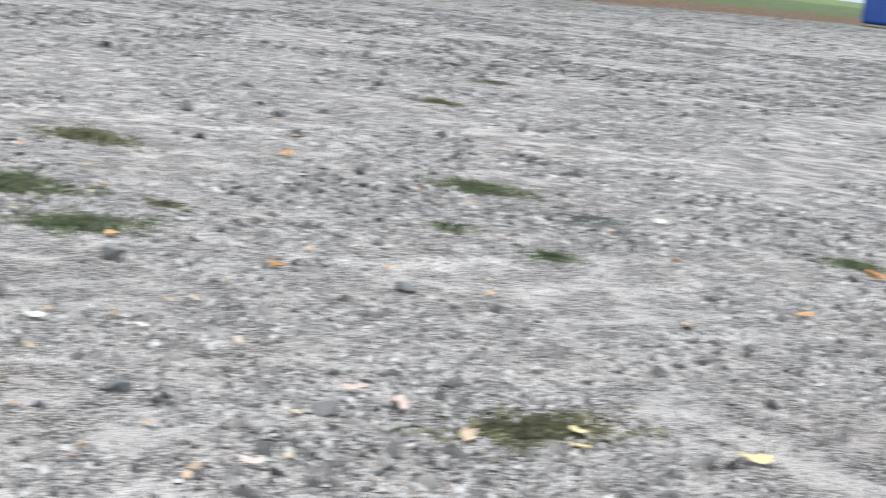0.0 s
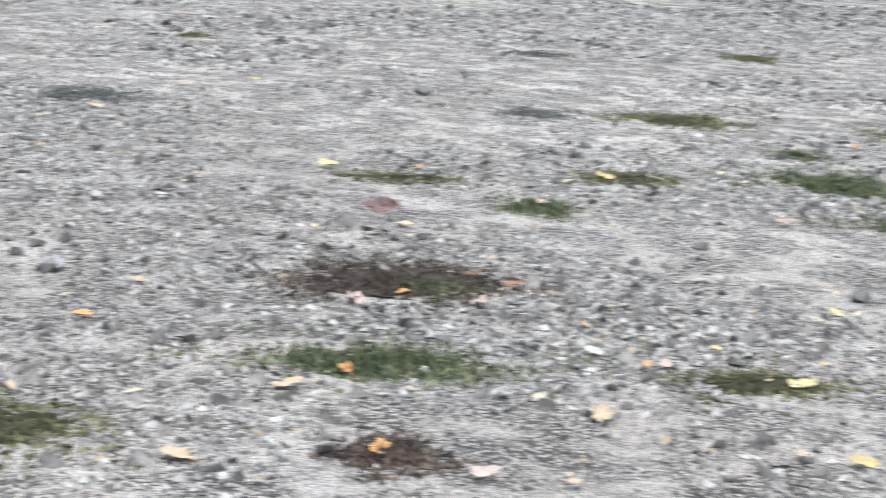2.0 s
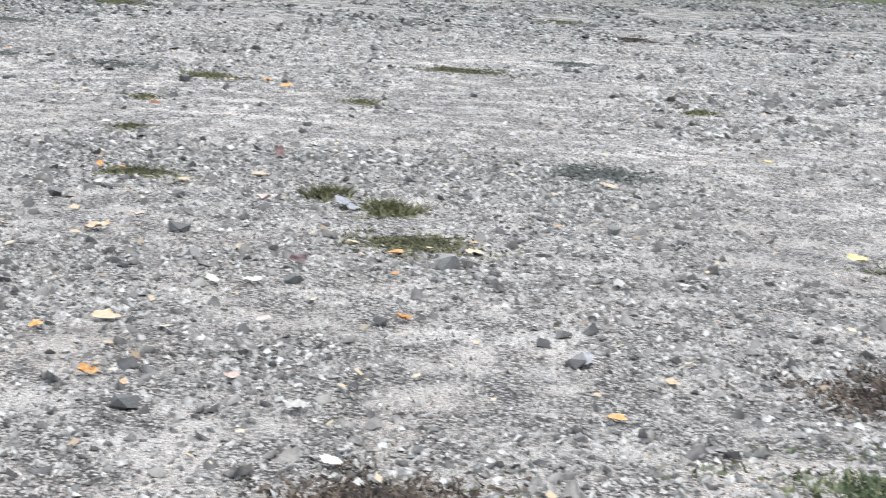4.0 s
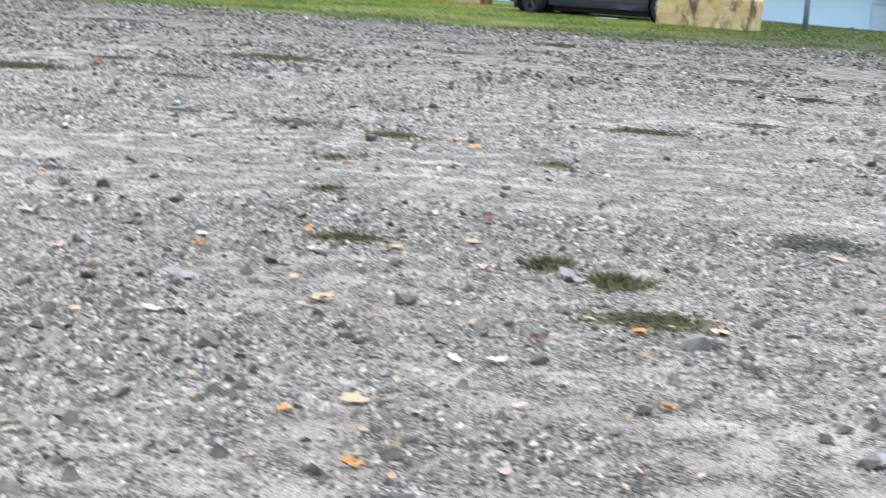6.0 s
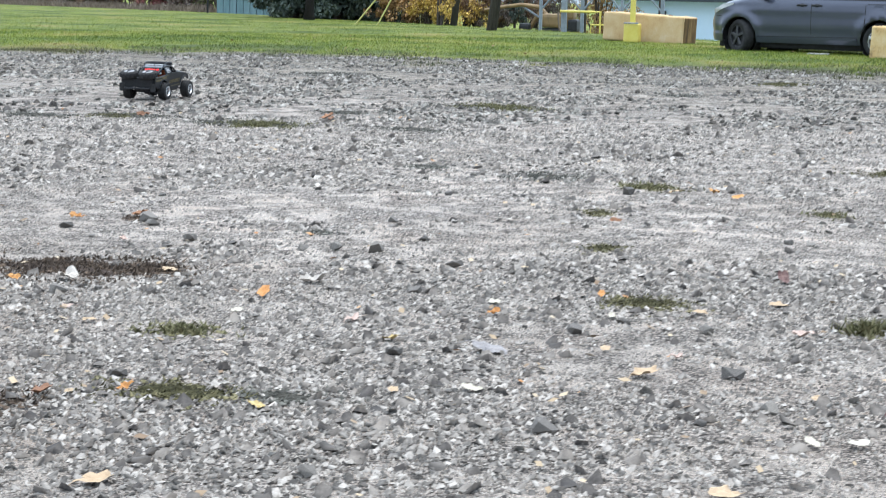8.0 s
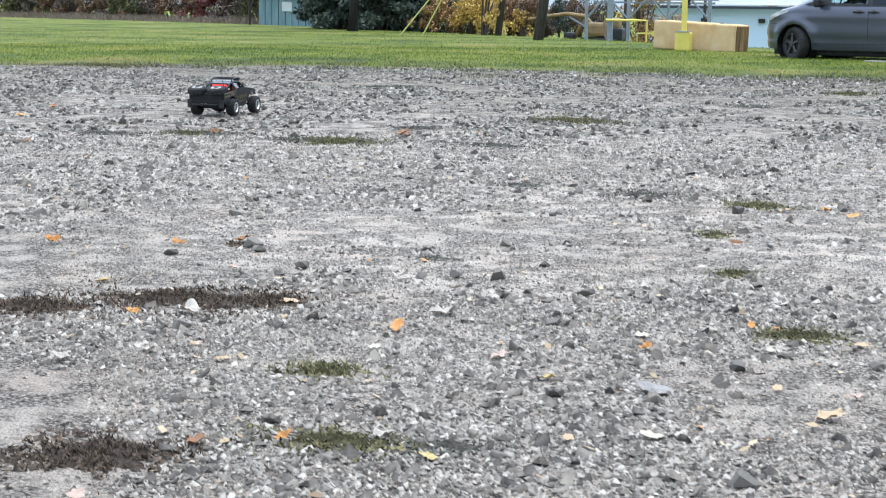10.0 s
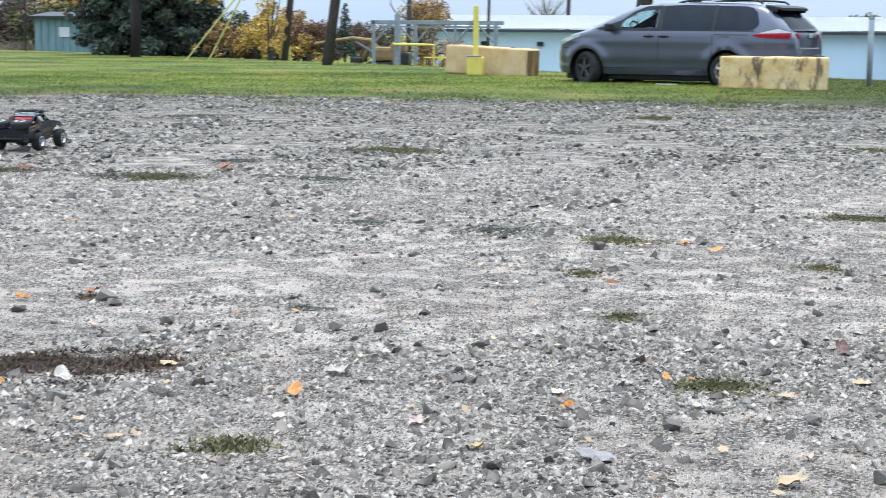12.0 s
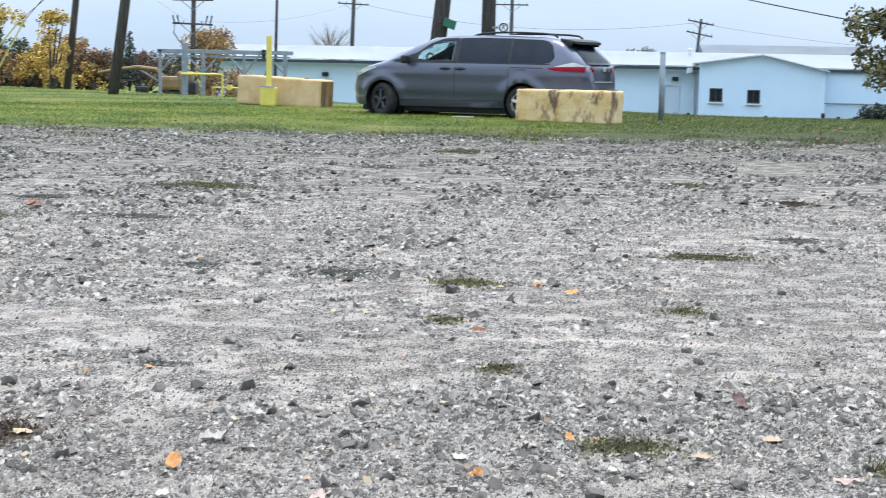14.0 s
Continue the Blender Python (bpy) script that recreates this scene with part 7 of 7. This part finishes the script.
    for fx, fz, fr, yy, lo, hi in ((AXLE, TR + 0.004, 0.118, 0.152, 50, 162), (-AXLE, TR, 0.104, 0.166, 14, 166)):
        part("fender_lip", tube([(x, sy * yy, z) for x, z in arch(fx, fz, fr, lo, hi)], 0.006, 6), M["truck"], truck)
    part("inner_fender", boxed((AXLE, sy * 0.1, 0.19), (0.15, 0.04, 0.03), 0.012), M["trim"], truck)
    for wx in (AXLE, -AXLE):
        w = part("wheel", lathe([(0, -0.026), (0.04, -0.026), (0.04, 0.02), (0, 0.02)], "Y", 18), M["trim"], truck)
        w.location = (wx, sy * 0.172, TR)
        prof = [(0.043, -0.036), (0.066, -0.039), (0.074, -0.032), (TR - 0.003, -0.014), (TR - 0.003, 0.014), (0.074, 0.032), (0.066, 0.039), (0.043, 0.036), (0.043, -0.036)]
        bm = lathe(prof, "Y", 32)
        for k in range(26):
            a = 2 * math.pi * k / 26
            for row in (-0.024, 0.0, 0.024):
                b = a + (math.pi / 26 if row == 0 else 0)
                rr0 = TR - (0.003 if row == 0 else 0.006)
                add_box(bm, (math.cos(b) * rr0, row, math.sin(b) * rr0), (0.008, 0.017, 0.010), 0, 1, Matrix.Rotation(-b, 4, "Y"))
        part("tyre", bm, M["rubber"], w, "knobbly black off-road tyre")
        bm = lathe([(0.045, sy * 0.03), (0.045, sy * 0.037), (0.04, sy * 0.038), (0.036, sy * 0.03), (0.026, sy * 0.012), (0.022, sy * 0.014), (0.019, sy * 0.024), (0.013, sy * 0.026), (0.012, sy * 0.03), (0, sy * 0.03)], "Y", 28)
        rim = part("rim", bm, M["alloy"], w, "bright silver dished rim")
        part("rim_ring", lathe([(0.028, sy * 0.0135), (0.031, sy * 0.0215), (0.025, sy * 0.0155), (0.028, sy * 0.0135)], "Y", 24), M["trim"], rim)
        for k in range(8):
            a = 2 * math.pi * k / 8
            part("rim_bolt", boxed((0.034 * math.cos(a), sy * 0.03, 0.034 * math.sin(a)), (0.005, 0.006, 0.005), 0.001), M["trim"], rim)
        part("hub_nut", lathe([(0, sy * 0.028), (0.007, sy * 0.028), (0.007, sy * 0.038), (0, sy * 0.038)], "Y", 8), M["trim"], w)
        part("suspension_arm", tube([(wx, sy * 0.05, 0.1), (wx, sy * 0.15, TR - 0.01)], 0.009, 6), M["trim"], truck)
        part("damper", tube([(wx - 0.025, sy * 0.1, 0.188), (wx - 0.018, sy * 0.125, 0.085)], 0.011, 8), M["alloy"], truck, "silver coil-over damper")
    # spare tyres lying side by side over the tail
    prof = [(0.036, -0.026), (0.066, -0.032), (0.08, -0.022), (0.085, -0.008), (0.085, 0.008), (0.08, 0.022), (0.066, 0.032), (0.036, 0.026), (0.036, -0.026)]
    bm = lathe(prof, "Z", 32)
    for k in range(26):
        a = 2 * math.pi * k / 26
        add_box(bm, (math.cos(a) * 0.084, math.sin(a) * 0.084, 0.01 * (1 if k % 2 else -1)), (0.008, 0.01, 0.02), 0, 1, Matrix.Rotation(a, 4, "Z"))
    sp = part("spare_tyre", bm, M["rubber"], truck, "spare tyre with a white disc print")
    sp.matrix_local = pose(-0.425, sy * 0.09, 0.232, 0, -11, 0)
    part("disc_print", lathe([(0, 0.027), (0.046, 0.027), (0.046, 0.03), (0, 0.03)], "Z", 28), M["bone"], sp, "dusty white disc print")
    for a in (0.55, -0.55):
        part("print_mark", boxed((0.006, 0.011 * (1 if a > 0 else -1), 0.0315), (0.046, 0.011, 0.002), 0, Matrix.Rotation(a, 4, "Z")), M["trim"], sp)
    part("strap", tube([(-0.335, sy * 0.09, 0.2), (-0.345, sy * 0.09, 0.248), (-0.43, sy * 0.09, 0.272), (-0.5, sy * 0.09, 0.246)], 0.004, 5), M["trim"], truck)
    part("front_lamp", boxed((0.338, sy * 0.1, 0.196), (0.008, 0.045, 0.02), 0.003), M["clear"], truck)
    part("cage_stay", tube([(-0.12, sy * 0.095, 0.282), (-0.2, sy * 0.09, 0.245), (-0.31, sy * 0.085, 0.2)], 0.007, 7), M["truck"], truck)
    part("cage_lamp", boxed((-0.2, sy * 0.112, 0.236), (0.02, 0.014, 0.014), 0.004), M["clear"], truck, "small pale lamp on the cage")
    part("mud_flap", boxed((-0.455, sy * 0.15, 0.118), (0.006, 0.05, 0.075), 0.002), M["rubber"], truck)
    part("roof_rack", tube([(0.075, sy * 0.098, 0.316), (0.06, sy * 0.1, 0.328), (-0.02, sy * 0.102, 0.331), (-0.09, sy * 0.098, 0.318), (-0.105, sy * 0.096, 0.302)], 0.006, 6), M["truck"], truck)
    part("rack_foot", tube([(0.045, sy * 0.1, 0.3), (0.06, sy * 0.1, 0.326)], 0.005, 6), M["truck"], truck)
part("light_bar", boxed((0.078, 0, 0.316), (0.026, 0.2, 0.03), 0.008), M["trim"], truck, "black roof light bar")
for k in range(6):
    part("light_lens", boxed((0.0915, -0.08 + 0.032 * k, 0.316), (0.004, 0.024, 0.022), 0.002), M["clear"], truck)
for x, z in ((0.03, 0.33), (-0.06, 0.325)):
    part("rack_bar", tube([(x, -0.1, z), (x, 0.1, z)], 0.005, 6), M["truck"], truck)
part("rear_screen", boxed((-0.147, 0, 0.248), (0.006, 0.19, 0.06), 0.002, Matrix.Rotation(0.35, 4, "Y")), M["trim"], truck)
for k in range(8):
    part("rear_light", boxed((-0.1455, -0.063 + 0.018 * k, 0.266), (0.008, 0.013, 0.014), 0.002), M["red_bar"], truck, "glowing red light cell")
part("seat_back", boxed((-0.05, 0, 0.215), (0.03, 0.18, 0.09), 0.012), M["orange_seat"], truck, "orange-red seat back")
part("cage_cross", tube([(-0.2, -0.09, 0.245), (-0.2, 0.09, 0.245)], 0.006, 6), M["truck"], truck)
part("tail_panel", loft([slab_section(x, w, z0, z1, 0.008) for x, w, z0, z1 in ((-0.425, 0.15, 0.12, 0.2), (-0.452, 0.145, 0.118, 0.192))]), M["truck"], truck)
part("rear_bumper", tube([(-0.42, -0.135, 0.125), (-0.47, -0.12, 0.108), (-0.47, 0.12, 0.108), (-0.42, 0.135, 0.125)], 0.009, 7), M["trim"], truck)
part("front_bumper", tube([(0.3, -0.1, 0.13), (0.345, -0.08, 0.125), (0.345, 0.08, 0.125), (0.3, 0.1, 0.13)], 0.01, 7), M["trim"], truck)
part("skid_plate", boxed((0.32, 0, 0.118), (0.06, 0.13, 0.008), 0.002, Matrix.Rotation(-0.5, 4, "Y")), M["alloy"], truck)
part("rear_axle", tube([(-AXLE, -0.15, TR), (-AXLE, 0.15, TR)], 0.018, 8), M["trim"], truck)
part("axle_casing", lathe([(0, -0.03), (0.03, -0.02), (0.034, 0.0), (0.03, 0.02), (0, 0.03)], "Y", 14), M["trim"], truck).location = (-AXLE, 0, TR)
part("antenna", tube([(-0.17, -0.06, 0.2), (-0.2, -0.062, 0.27), (-0.225, -0.064, 0.32)], 0.003, 5), M["trim"], truck)
